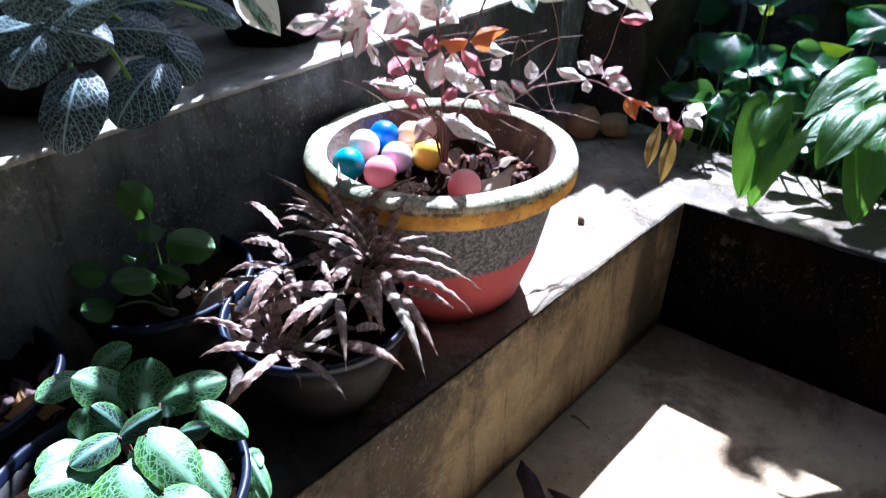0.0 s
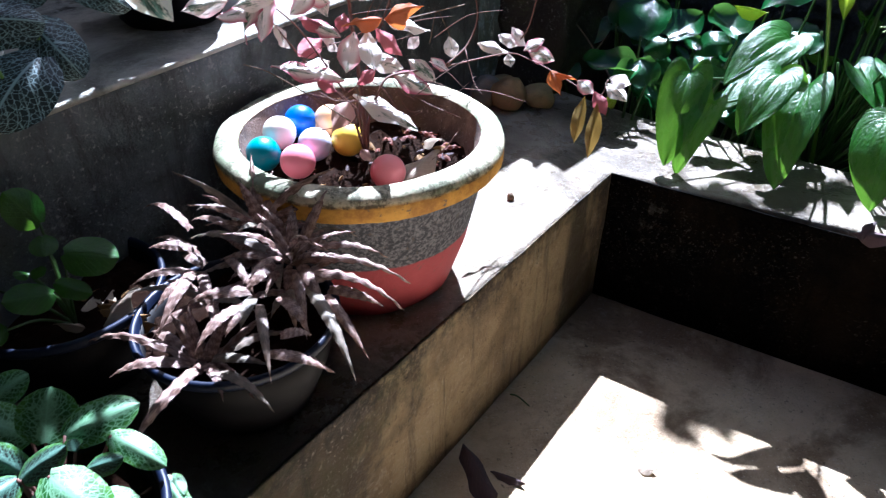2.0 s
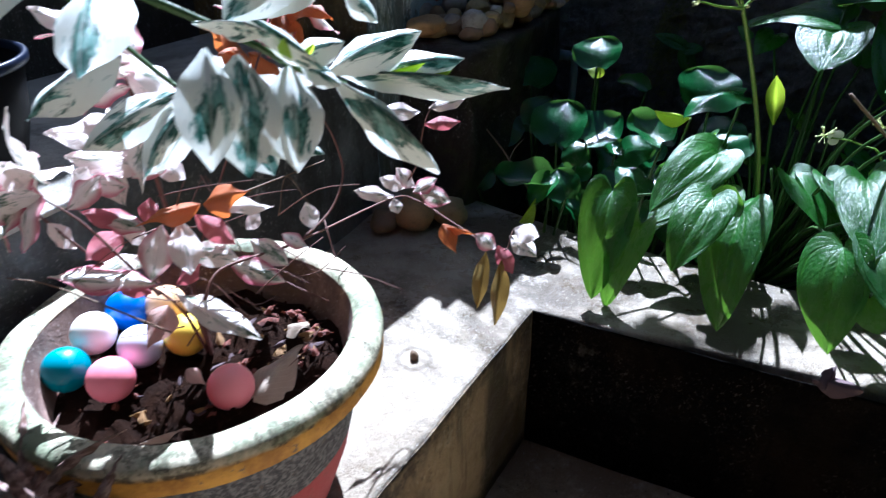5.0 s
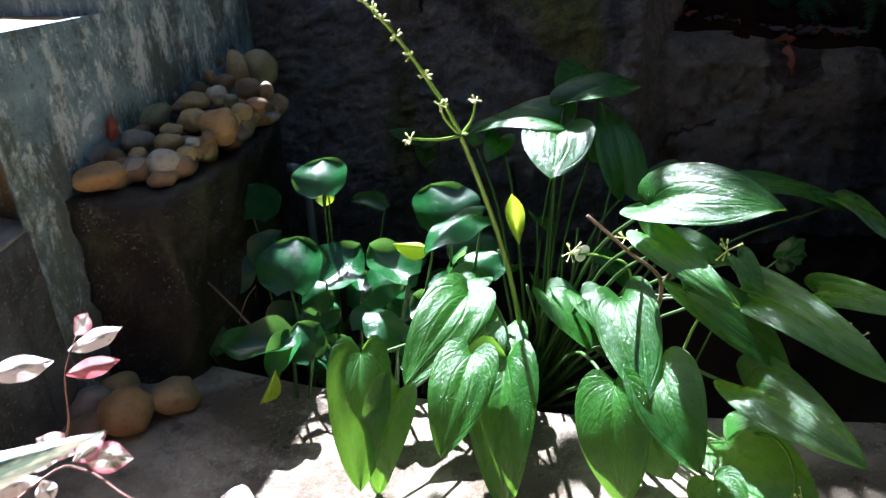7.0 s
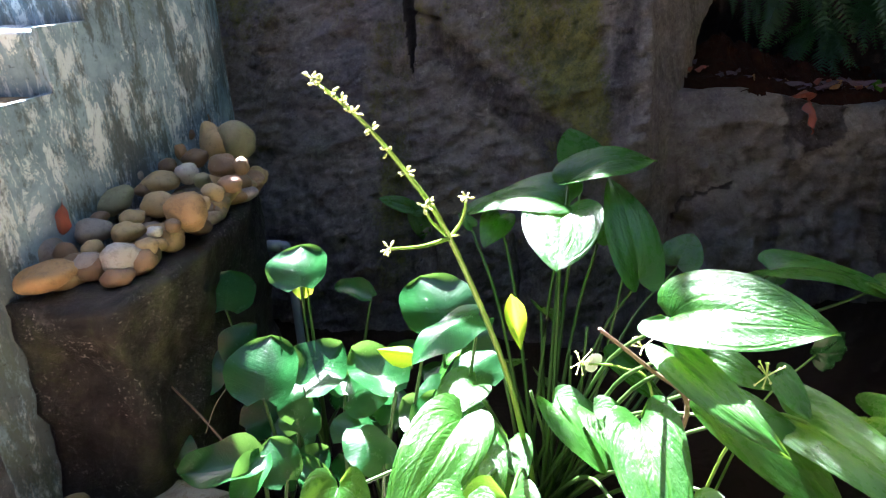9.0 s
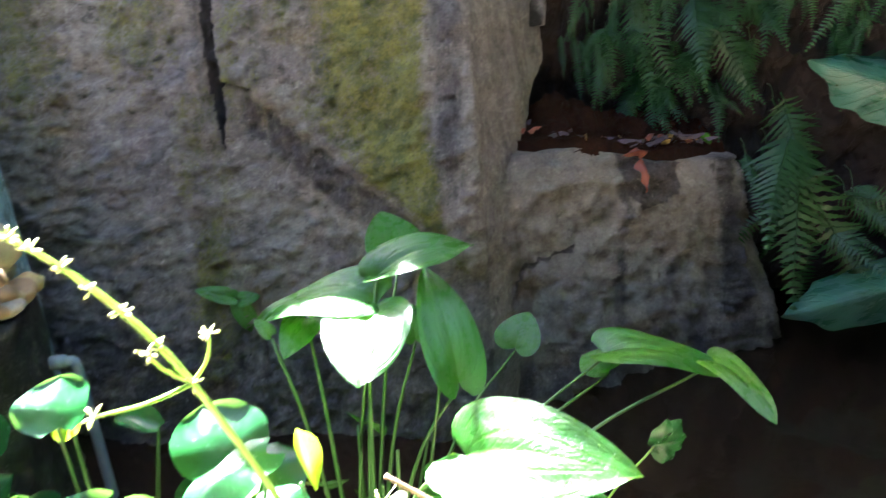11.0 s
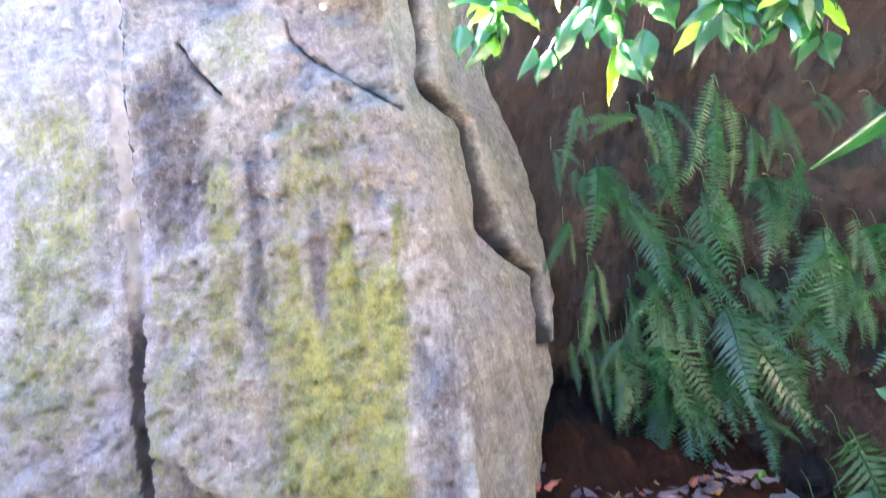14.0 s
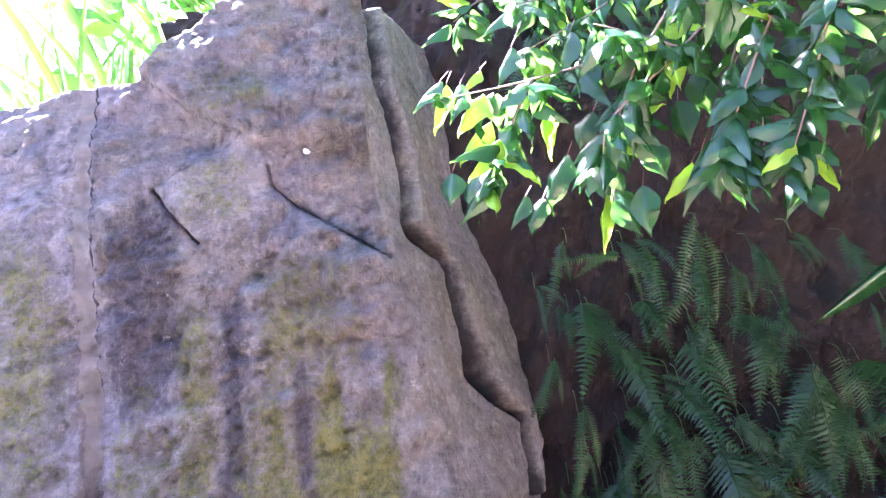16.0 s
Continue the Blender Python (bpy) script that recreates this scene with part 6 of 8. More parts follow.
    # shaded straps between and below the rosettes
    for k in range(22):
        a = 2.4 * k + rng.random()
        o = Vector(((-0.043, 0.835, 0.645), (-0.105, 0.911, 0.665))[k % 2])
        t = o + Vector((math.cos(a), math.sin(a), rng.uniform(0.15, 0.9))) * rng.uniform(0.07, 0.13)
        leaf(root, (CR1, CR2)[k % 2], o, t, (-0.3 * math.cos(a), -0.3 * math.sin(a) - 0.2, 1), 0.015)
    for k in range(30):
        o = Vector(((-0.05, 0.82, 0.60), (-0.11, 0.90, 0.61), (-0.17, 0.82, 0.585), (-0.15, 0.73, 0.545))[k % 4])
        a = rng.random() * 6.283
        t = o + Vector((math.cos(a), math.sin(a), rng.uniform(-0.2, 0.35))) * rng.uniform(0.06, 0.12)
        leaf(root, (CR1, CR2)[k % 2], o, t, (0.1 * math.cos(a), -0.2, 1), 0.016)


build_cryptanthus()


def disc_leaf(root, mesh, centre, facing, length, width, turn=0.0, label=""):
    """A leaf seen flat on: its middle, the way it faces, and its turn in its own plane."""
    n = Vector(facing).normalized()
    e = (Vector((0, 0, 1)) - n * n.z)
    e = e.normalized() if e.length > 1e-3 else Vector((0, 1, 0))
    s = n.cross(e)
    d = e * math.cos(turn) + s * math.sin(turn)
    c = Vector(centre)
    leaf(root, mesh, c - d * length / 2, c + d * length / 2, n, width, label)


def build_round_leaf():
    c = Vector((-0.429, 0.884, 0.40))
    bowl(c, 0.157, 0.170, "blue-black plastic bowl with a small round-leaved plant")
    root = thing("houseplant", c + Vector((0, 0, 0.17)), "small plant with glossy round green leaves", "plant")
    f = Vector((-0.385, 0.815, 0.545))

    def v(mesh, b, t, up, w):
        stalk = stem(root, [f, f.lerp(Vector(b), 0.5) + Vector((0, 0, 0.015)), b], 0.0028, 0.002, MAT_DARKSTEM, "petiole", 5, 3)
        leaf(stalk, mesh, b, t, up, w)
    v(PO1, (-0.358, 0.807, 0.687), (-0.286, 0.813, 0.673), (0.297, -0.553, 0.778), 0.063)
    v(PO1, (-0.382, 0.784, 0.630), (-0.428, 0.742, 0.649), (0.343, -0.507, 0.791), 0.050)
    v(PO1, (-0.480, 0.808, 0.620), (-0.511, 0.772, 0.639), (0.381, -0.497, 0.780), 0.052)
    v(PO1, (-0.405, 0.851, 0.710), (-0.434, 0.842, 0.768), (0.356, -0.568, 0.742), 0.057)
    v(PO1, (-0.419, 0.802, 0.654), (-0.424, 0.781, 0.665), (0.350, -0.522, 0.778), 0.018)
    v(PO1, (-0.413, 0.800, 0.655), (-0.387, 0.798, 0.664), (0.338, -0.528, 0.779), 0.018)
    v(PO1, (-0.370, 0.782, 0.652), (-0.320, 0.775, 0.636), (0.309, -0.526, 0.793), 0.032)
    v(PO1, (-0.436, 0.739, 0.601), (-0.464, 0.705, 0.619), (0.366, -0.473, 0.801), 0.043)
    v(PO1, (-0.388, 0.819, 0.708), (-0.377, 0.791, 0.692), (0.336, -0.548, 0.766), 0.038)
    litter((-0.34, 0.83, 0.545), 14, 0.07, 8, [DR1, DR2], 0.04, "dry scraps on the soil of a bowl", "leaf litter")
    lf = part("fallen_leaf", DR2, None, matrix=along((-0.335, 0.80, 0.555), (-0.285, 0.84, 0.60), (-0.5, -0.6, 0.6), 0.05))
    tagged(lf, "pale fallen leaf on the soil of a bowl", "leaf")


build_round_leaf()


def build_episcia():
    c = Vector((-0.286, 0.434, 0.40))
    bowl(c, 0.157, 0.170, "blue-black plastic bowl with a flame violet")
    root = thing("flame_violet", c + Vector((0, 0, 0.17)), "flame violet with quilted silver-veined green leaves", "houseplant")
    f = Vector((-0.262, 0.462, 0.545))

    def v(mesh, b, t, up, w):
        stalk = stem(root, [f, f.lerp(Vector(b), 0.6) - Vector((0, 0, 0.012)), Vector(b)], 0.0028, 0.002, MAT_REDTWIG, "petiole", 5, 3)
        leaf(stalk, mesh, b, t, up, w)
    v(EP1, (-0.391, 0.598, 0.602), (-0.344, 0.626, 0.626), (0.323, -0.416, 0.850), 0.044)
    v(EP1, (-0.397, 0.580, 0.607), (-0.427, 0.524, 0.612), (0.355, -0.379, 0.855), 0.040)
    v(EP1, (-0.333, 0.569, 0.575), (-0.388, 0.550, 0.632), (0.325, -0.390, 0.861), 0.062)
    v(EP1, (-0.306, 0.554, 0.579), (-0.297, 0.590, 0.639), (0.292, -0.407, 0.866), 0.072)
    v(EP1, (-0.273, 0.546, 0.601), (-0.192, 0.581, 0.617), (0.252, -0.413, 0.875), 0.054)
    v(EP1, (-0.212, 0.536, 0.612), (-0.145, 0.510, 0.586), (0.220, -0.396, 0.891), 0.036)
    v(EP2, (-0.295, 0.493, 0.593), (-0.326, 0.492, 0.644), (0.312, -0.369, 0.876), 0.042)
    v(EP2, (-0.290, 0.477, 0.609), (-0.245, 0.505, 0.632), (0.287, -0.375, 0.881), 0.034)
    v(EP2, (-0.293, 0.477, 0.611), (-0.321, 0.422, 0.617), (0.315, -0.344, 0.884), 0.042)
    v(EP2, (-0.232, 0.503, 0.593), (-0.190, 0.509, 0.605), (0.243, -0.383, 0.891), 0.028)
    v(EP1, (-0.247, 0.465, 0.630), (-0.176, 0.425, 0.589), (0.255, -0.353, 0.900), 0.062)
    v(EP1, (-0.341, 0.477, 0.590), (-0.368, 0.422, 0.598), (0.336, -0.331, 0.882), 0.045)
    v(EP1, (-0.300, 0.443, 0.587), (-0.351, 0.386, 0.611), (0.327, -0.316, 0.891), 0.052)
    v(EP1, (-0.264, 0.434, 0.613), (-0.226, 0.387, 0.586), (0.278, -0.325, 0.904), 0.084)
    v(EP1, (-0.195, 0.463, 0.603), (-0.143, 0.422, 0.576), (0.221, -0.350, 0.910), 0.046)
    v(EP1, (-0.203, 0.403, 0.607), (-0.139, 0.387, 0.592), (0.230, -0.325, 0.917), 0.043)
    v(EP2, (-0.260, 0.534, 0.586), (-0.256, 0.532, 0.611), (0.269, -0.391, 0.880), 0.021)
    v(EP2, (-0.262, 0.462, 0.585), (-0.264, 0.458, 0.612), (0.282, -0.352, 0.893), 0.022)
    v(EP1, (-0.165, 0.535, 0.533), (-0.120, 0.485, 0.505), (0.183, -0.364, 0.913), 0.026)
    v(EP1, (-0.169, 0.525, 0.521), (-0.127, 0.478, 0.497), (0.186, -0.356, 0.916), 0.025)
    v(EP1, (-0.161, 0.541, 0.530), (-0.138, 0.514, 0.527), (0.188, -0.376, 0.908), 0.021)
    v(EP1, (-0.371, 0.504, 0.563), (-0.363, 0.526, 0.605), (0.330, -0.361, 0.872), 0.034)


build_episcia()


def build_side_bowl():
    c = Vector((-0.611, 0.581, 0.40))
    bowl(c, 0.152, 0.170, "blue-black plastic bowl with withered leaves")
    litter(c + Vector((0.05, -0.02, 0.140)), 16, 0.09, 12, [DR3, DR1], 0.05, "withered leaves on the soil of a bowl", "leaf litter")


build_side_bowl()


# ---- pots on the low terrace ----
def build_fittonia():
    c = Vector((-0.62, 1.02, 0.84))
    bowl(c, 0.16, 0.14, "dark plastic bowl on the terrace with a nerve plant")
    rng = random.Random(41)
    root = thing("nerve_plant", c + Vector((0.05, 0, 0.1)), "nerve plant with dark leaves netted white", "houseplant")
    f = Vector((-0.53, 0.97, 0.98))
    rows = (((-0.416, 0.748, 0.916), 0.115, 0.085, 2.9), ((-0.365, 0.835, 0.915), 0.115, 0.10, 2.6), ((-0.340, 0.92, 0.945), 0.105, 0.075, -2.6), ((-0.433, 0.83, 0.998), 0.10, 0.08, -1.9), ((-0.390, 0.905, 0.985), 0.10, 0.075, -1.7), ((-0.482, 0.79, 0.978), 0.10, 0.08, 2.5),
            ((-0.322, 1.05, 0.985), 0.095, 0.05, -2.2), ((-0.47, 0.815, 1.045), 0.09, 0.06, 1.6), ((-0.42, 0.845, 1.03), 0.09, 0.06, -1.2), ((-0.40, 0.965, 1.01), 0.10, 0.07, -1.5), ((-0.52, 0.80, 1.0), 0.10, 0.07, 2.0), ((-0.45, 0.90, 1.06), 0.09, 0.07, 0.6))
    for ctr, ln, wd, turn in rows:
        mid = f.lerp(Vector(ctr), 0.55) + Vector((0.02, -0.02, 0.03))
        stalk = stem(root, [f, mid, ctr], 0.005, 0.0025, MAT_GREENSTEM, "stalk", 6, 4)
        disc_leaf(stalk, FI1, ctr, (0.25 + 0.3 * rng.random() - 0.15, -0.75, 0.55 + 0.3 * rng.random()), ln, wd, turn)


build_fittonia()


def build_variegated():
    c = Vector((-0.36, 1.45, 0.84))
    bowl(c, 0.15, 0.20, "dark plastic pot on the terrace with a tall variegated shrub")
    root = thing("variegated_shrub", c + Vector((0, 0, 0.16)), "tall shrub with large cream and green leaves", "shrub")
    f = c + Vector((0, 0, 0.16))
    stem(root, [f, (-0.30, 1.35, 1.18), (-0.15, 1.15, 1.30), (0.05, 0.96, 1.24), (0.20, 0.955, 1.165), (0.24, 1.00, 1.125), (0.285, 1.03, 1.10)], 0.007, 0.0025, MAT_DARKSTEM, "branch")
    stem(root, [f, (-0.32, 1.25, 1.08), (-0.28, 1.05, 1.09), (-0.24, 0.945, 1.07)], 0.006, 0.003, MAT_DARKSTEM, "branch")
    stem(root, [f, (-0.36, 1.45, 1.3), (-0.30, 1.40, 1.5)], 0.006, 0.003, MAT_DARKSTEM, "branch")

    def v(mesh, b, t, up, w):
        leaf(root, mesh, b, t, up, w * 1.12)
    v(VAR2, (0.270, 1.018, 1.117), (0.367, 1.071, 1.140), (0.125, -0.740, 0.661), 0.042)
    v(VAR1, (0.309, 1.048, 1.107), (0.416, 1.089, 1.105), (0.073, -0.736, 0.673), 0.038)
    v(VAR1, (0.281, 1.026, 1.111), (0.470, 1.099, 1.065), (0.059, -0.724, 0.687), 0.027)
    v(VAR2, (0.276, 1.021, 1.107), (0.380, 1.030, 0.994), (0.109, -0.687, 0.719), 0.039)
    v(VAR2, (0.233, 0.984, 1.132), (0.237, 0.935, 1.045), (0.225, -0.673, 0.705), 0.055)
    v(VAR1, (0.196, 0.939, 1.154), (0.199, 0.892, 1.061), (0.284, -0.657, 0.698), 0.064)
    v(VAR2, (0.177, 0.909, 1.168), (0.176, 0.862, 1.081), (0.322, -0.647, 0.691), 0.048)
    v(VAR1, (0.192, 0.937, 1.184), (0.258, 0.999, 1.249), (0.262, -0.755, 0.601), 0.056)
    v(VAR1, (0.202, 0.952, 1.187), (0.283, 1.021, 1.211), (0.233, -0.754, 0.614), 0.034)
    v(VAR2, (0.174, 0.906, 1.190), (0.225, 0.957, 1.165), (0.294, -0.710, 0.640), 0.015)
    v(VAR1, (0.204, 0.955, 1.186), (0.268, 0.993, 1.123), (0.234, -0.721, 0.653), 0.023)
    v(LIME, (0.201, 0.933, 1.222), (0.230, 0.951, 1.250), (0.288, -0.757, 0.586), 0.017)
    v(VAR2, (0.191, 0.935, 1.237), (0.196, 0.919, 1.208), (0.316, -0.735, 0.600), 0.021)
    v(LIME, (0.239, 0.976, 1.139), (0.236, 0.953, 1.165), (0.236, -0.717, 0.656), 0.006)
    v(LIME, (0.242, 0.979, 1.139), (0.261, 0.979, 1.154), (0.215, -0.721, 0.659), 0.007)
    v(LIME, (0.310, 1.035, 1.103), (0.369, 1.053, 1.112), (0.100, -0.729, 0.677), 0.012)
    v(LIME, (0.361, 1.067, 1.091), (0.400, 1.067, 1.099), (0.054, -0.730, 0.682), 0.008)
    v(VAR2, (0.290, 1.048, 1.187), (0.321, 1.045, 1.156), (0.143, -0.764, 0.629), 0.024)
    v(VAR2, (0.239, 0.991, 1.138), (0.287, 1.015, 1.145), (0.195, -0.727, 0.658), 0.028)
    v(VAR1, (0.244, 0.995, 1.131), (0.282, 1.002, 1.106), (0.192, -0.711, 0.676), 0.023)
    v(VAR1, (0.10, 0.95, 1.225), (0.11, 0.82, 1.17), (0, -0.7, 0.7), 0.055)
    v(VAR2, (0.06, 0.96, 1.24), (-0.01, 0.84, 1.20), (0, -0.5, 0.8), 0.055)
    v(VAR1, (0.10, 0.96, 1.23), (0.14, 1.07, 1.26), (0, -0.3, 0.9), 0.05)
    v(VAR1, (0.02, 0.99, 1.25), (-0.02, 1.10, 1.30), (0, -0.3, 0.9), 0.05)
    v(VAR1, (-0.24, 0.941, 1.068), (-0.181, 0.940, 0.976), (0.3, -0.8, 0.5), 0.055)
    v(VAR2, (-0.236, 0.941, 1.061), (-0.100, 1.038, 1.044), (0.1, -0.6, 0.8), 0.06)
    stem(root, [(-0.15, 1.15, 1.29), (0.0, 1.12, 1.18), (0.10, 1.09, 1.09), (0.17, 1.075, 1.055)], 0.004, 0.002, MAT_DARKSTEM, "branch")
    v(VAR1, (0.170, 1.072, 1.050), (0.199, 1.050, 0.994), (0.2, -0.8, 0.4), 0.045)
    v(VAR1, (0.165, 1.072, 1.052), (0.255, 1.06, 1.012), (0.2, -0.6, 0.6), 0.04)
    v(VAR2, (0.12, 1.085, 1.075), (0.06, 1.05, 1.00), (0, -0.8, 0.4), 0.045)
    v(VAR1, (0.10, 1.09, 1.08), (0.00, 1.06, 1.03), (0, -0.8, 0.4), 0.045)
    v(VAR2, (0.05, 1.10, 1.12), (-0.04, 1.05, 1.07), (0, -0.6, 0.7), 0.05)

    rng = random.Random(55)
    # unseen leaf clusters kept up here to shade the bowls and terrace
    cluster(root, (-0.30, 1.40, 1.5), (0, 0, 1), 10, 0.16, [VAR1, VAR2], rng, 0.5, 0.34)
    cluster(root, (-0.32, 1.36, 1.2), (0.1, 0, 0.7), 9, 0.15, [VAR1, VAR2], rng, 0.5, 0.34)


build_variegated()

# ---- pond plants ----
def build_sword_plant():
    root = thing("sword_plant", (1.32, 1.80, 0.28), "pond sword plant with broad wet dark-green leaves", "water plant")
    crown = Vector((1.32, 1.80, 0.26))
    rng = random.Random(61)

    def e(mesh, b, t, up, w, origin=None, lift=0.10, r=0.005):
        o = Vector(origin) if origin else crown + Vector((rng.uniform(-0.04, 0.04), rng.uniform(-0.04, 0.04), 0))
        bb = Vector(b)
        d = (bb - Vector(t)).normalized()
        mid = o.lerp(bb, 0.55) + Vector((0, 0, lift))
        stalk = stem(root, [o, mid, bb + Vector((0, 0, -0.008))], r, r * 0.6, MAT_DARKSTEM, "petiole", 6, 6)
        leaf(stalk, mesh, b, t, Vector(up) + Vector((0, 0.12, 0.3)), w * 1.06)
    e(E1, (1.060, 1.637, 0.738), (0.882, 1.532, 0.680), (0.095, -0.602, 0.793), 0.118)
    e(E3, (0.865, 1.718, 0.620), (0.783, 1.560, 0.440), (-0.20, -0.55, 0.80), 0.118)
    e(E2, (0.907, 1.631, 0.578), (0.804, 1.560, 0.418), (-0.543, -0.580, 0.607), 0.094)
    e(E1, (1.004, 1.524, 0.689), (0.885, 1.423, 0.597), (-0.223, -0.500, 0.837), 0.106)
    e(E2, (1.068, 1.510, 0.667), (0.957, 1.356, 0.495), (-0.531, -0.432, 0.729), 0.125)
    e(E3, (1.320, 1.504, 0.718), (1.220, 1.318, 0.657), (-0.386, -0.094, 0.918), 0.113)
    e(E1, (1.218, 1.391, 0.631), (1.148, 1.278, 0.468), (-0.753, -0.345, 0.561), 0.128)
    e(E2, (1.291, 1.366, 0.661), (1.225, 1.206, 0.593), (-0.599, -0.092, 0.796), 0.119)
    e(E1, (1.233, 1.303, 0.566), (1.228, 1.251, 0.523), (-0.667, -0.436, 0.604), 0.073)
    e(E3, (1.426, 1.288, 0.619), (1.378, 1.051, 0.673), (-0.523, 0.287, 0.802), 0.106)
    e(E1, (1.515, 1.384, 0.734), (1.453, 1.091, 0.779), (-0.598, 0.242, 0.764), 0.097)
    e(E2, (1.430, 1.451, 0.732), (1.454, 1.227, 0.694), (-0.511, -0.195, 0.837), 0.098)
    e(E1, (1.414, 1.295, 0.494), (1.362, 1.081, 0.542), (-0.524, 0.305, 0.795), 0.134)
    e(E3, (1.309, 1.229, 0.503), (1.270, 1.143, 0.476), (-0.577, 0.003, 0.817), 0.091)
    e(E1, (1.345, 1.485, 0.857), (1.298, 1.251, 0.855), (-0.831, 0.163, 0.531), 0.061)
    e(E2, (1.413, 1.478, 0.832), (1.425, 1.364, 0.835), (-0.775, -0.064, 0.629), 0.049)
    e(E1, (1.609, 1.312, 0.743), (1.532, 1.129, 0.836), (-0.770, 0.515, 0.376), 0.063)
    e(E3, (1.493, 1.401, 0.809), (1.462, 1.320, 0.796), (-0.544, 0.069, 0.836), 0.042)
    e(E2, (1.353, 1.494, 0.910), (1.418, 1.291, 0.982), (-0.790, -0.034, 0.612), 0.128)
    # the upper leaves and those that reach over the water
    e(E1, (1.606, 2.035, 0.958), (1.618, 2.089, 1.054), (0.122, -0.871, 0.476), 0.138)
    e(E2, (1.512, 1.967, 0.969), (1.693, 1.899, 1.027), (-0.45, -0.40, 0.70), 0.100)
    e(E2, (1.496, 1.948, 0.923), (1.315, 2.097, 0.932), (-0.15, -0.40, 0.85), 0.125)
    e(E3, (1.468, 1.924, 0.923), (1.368, 1.803, 0.874), (-0.107, -0.292, 0.950), 0.156)
    e(E1, (1.561, 1.786, 0.799), (1.618, 1.945, 0.982), (-0.170, -0.717, 0.676), 0.107)
    e(E1, (1.557, 1.916, 0.837), (1.581, 1.973, 0.899), (-0.075, -0.715, 0.695), 0.061)
    e(E1, (1.404, 2.070, 0.881), (1.323, 2.000, 0.861), (0.179, -0.454, 0.873), 0.071)
    e(E2, (1.324, 2.060, 0.876), (1.306, 2.085, 0.907), (-0.284, -0.818, 0.500), 0.029)
    e(E3, (1.861, 1.968, 0.684), (1.915, 1.977, 0.757), (-0.608, -0.593, 0.528), 0.103)
    e(E1, (1.900, 1.734, 0.751), (2.026, 1.535, 0.768), (-0.142, -0.008, 0.990), 0.133)
    e(E1, (2.036, 1.582, 0.739), (1.941, 1.390, 0.771), (0.096, 0.117, 0.989), 0.079)
    e(E3, (1.919, 1.735, 0.705), (1.911, 1.804, 0.720), (-0.223, -0.238, 0.945), 0.104)
    # shaded leaves deep in the clump
    for k in range(16):
        a = rng.random() * 6.283
        r = 0.08 + 0.16 * rng.random()
        b = Vector((1.28 + r * math.cos(a), 1.78 + 0.8 * r * math.sin(a), 0.48 + 0.24 * rng.random()))
        t = b + Vector((math.cos(a) * 0.12, math.sin(a) * 0.10 - 0.05, -0.02 - 0.08 * rng.random()))
        e((E1, E2, E3)[k % 3], b, t, (math.cos(a) * 0.3, math.sin(a) * 0.3 - 0.3, 0.9), 0.07 + 0.03 * rng.random(), lift=0.03)
    for k in range(8):
        a = rng.random() * 6.283
        o = crown + Vector((0.07 * math.cos(a), 0.06 * math.sin(a), 0))
        top = o + Vector((rng.uniform(-0.10, 0.14), rng.uniform(-0.1, 0.1), 0.35 + 0.25 * rng.random()))
        stem(root, [o, o.lerp(top, 0.5) + Vector((0.01, 0, 0.02)), top], 0.0045, 0.003, MAT_DARKSTEM, "petiole", 6, 4)
    return root


build_sword_plant()


def build_flower_stalk():
    root = thing("flower_stalk", (1.30, 1.74, 0.28), "tall green flower stalk with whorls of pale buds", "flower stalk")
    line = [Vector(p) for p in ((1.30, 1.74, 0.27), (1.245, 1.72, 0.52), (1.185, 1.708, 0.76), (1.091, 1.711, 1.024), (1.035, 1.735, 1.135), (0.97, 1.735, 1.225), (0.904, 1.722, 1.290))]
    stem(root, line, 0.0065, 0.0025, MAT_GREENSTEM, "stalk", 8, 8)
    stem(root, [(1.091, 1.711, 1.024), (1.03, 1.685, 1.034), (0.973, 1.67, 1.049)], 0.0035, 0.002, MAT_GREENSTEM, "side_stalk")
    stem(root, [(1.091, 1.711, 1.024), (1.115, 1.712, 1.05), (1.124, 1.712, 1.084)], 0.0035, 0.002, MAT_GREENSTEM, "side_stalk")
    stem(root, [(1.085, 1.711, 1.03), (1.06, 1.71, 1.06), (1.045, 1.70, 1.09)], 0.003, 0.002, MAT_GREENSTEM, "side_stalk")
    rng = random.Random(71)
    ends = [Vector((0.973, 1.67, 1.049)), Vector((1.124, 1.712, 1.084)), Vector((1.045, 1.70, 1.09)), Vector((1.091, 1.711, 1.026))]
    path = smooth_path(line[3:], 8)
    ends += [path[k] for k in (4, 8, 11, 14, 17, 19, 21, 23, len(path) - 1)]
    for c in ends:
        bm = bmesh.new()
        for k in range(7):
            d = Vector((rng.uniform(-1, 1), rng.uniform(-1, 1), rng.uniform(-0.5, 0.8))).normalized()
            m = Matrix.Translation(c + d * 0.010) @ d.to_track_quat('Z', 'Y').to_matrix().to_4x4() @ Matrix.Diagonal((0.0022, 0.0022, 0.0052, 1))
            bmesh.ops.create_icosphere(bm, subdivisions=1, radius=1.0, matrix=m)
            tube(bm, [c, c + d * 0.008], 0.0012, 0.001, 4, 1)
        part("bud_whorl", bm, MAT_BUD, root, "pale green buds")
    leaf(root, LIME, (1.245, 1.745, 0.755), (1.232, 1.757, 0.868), (-0.5, -0.8, 0.1), 0.042, "upright yellow-green leaf")
    return root


build_flower_stalk()


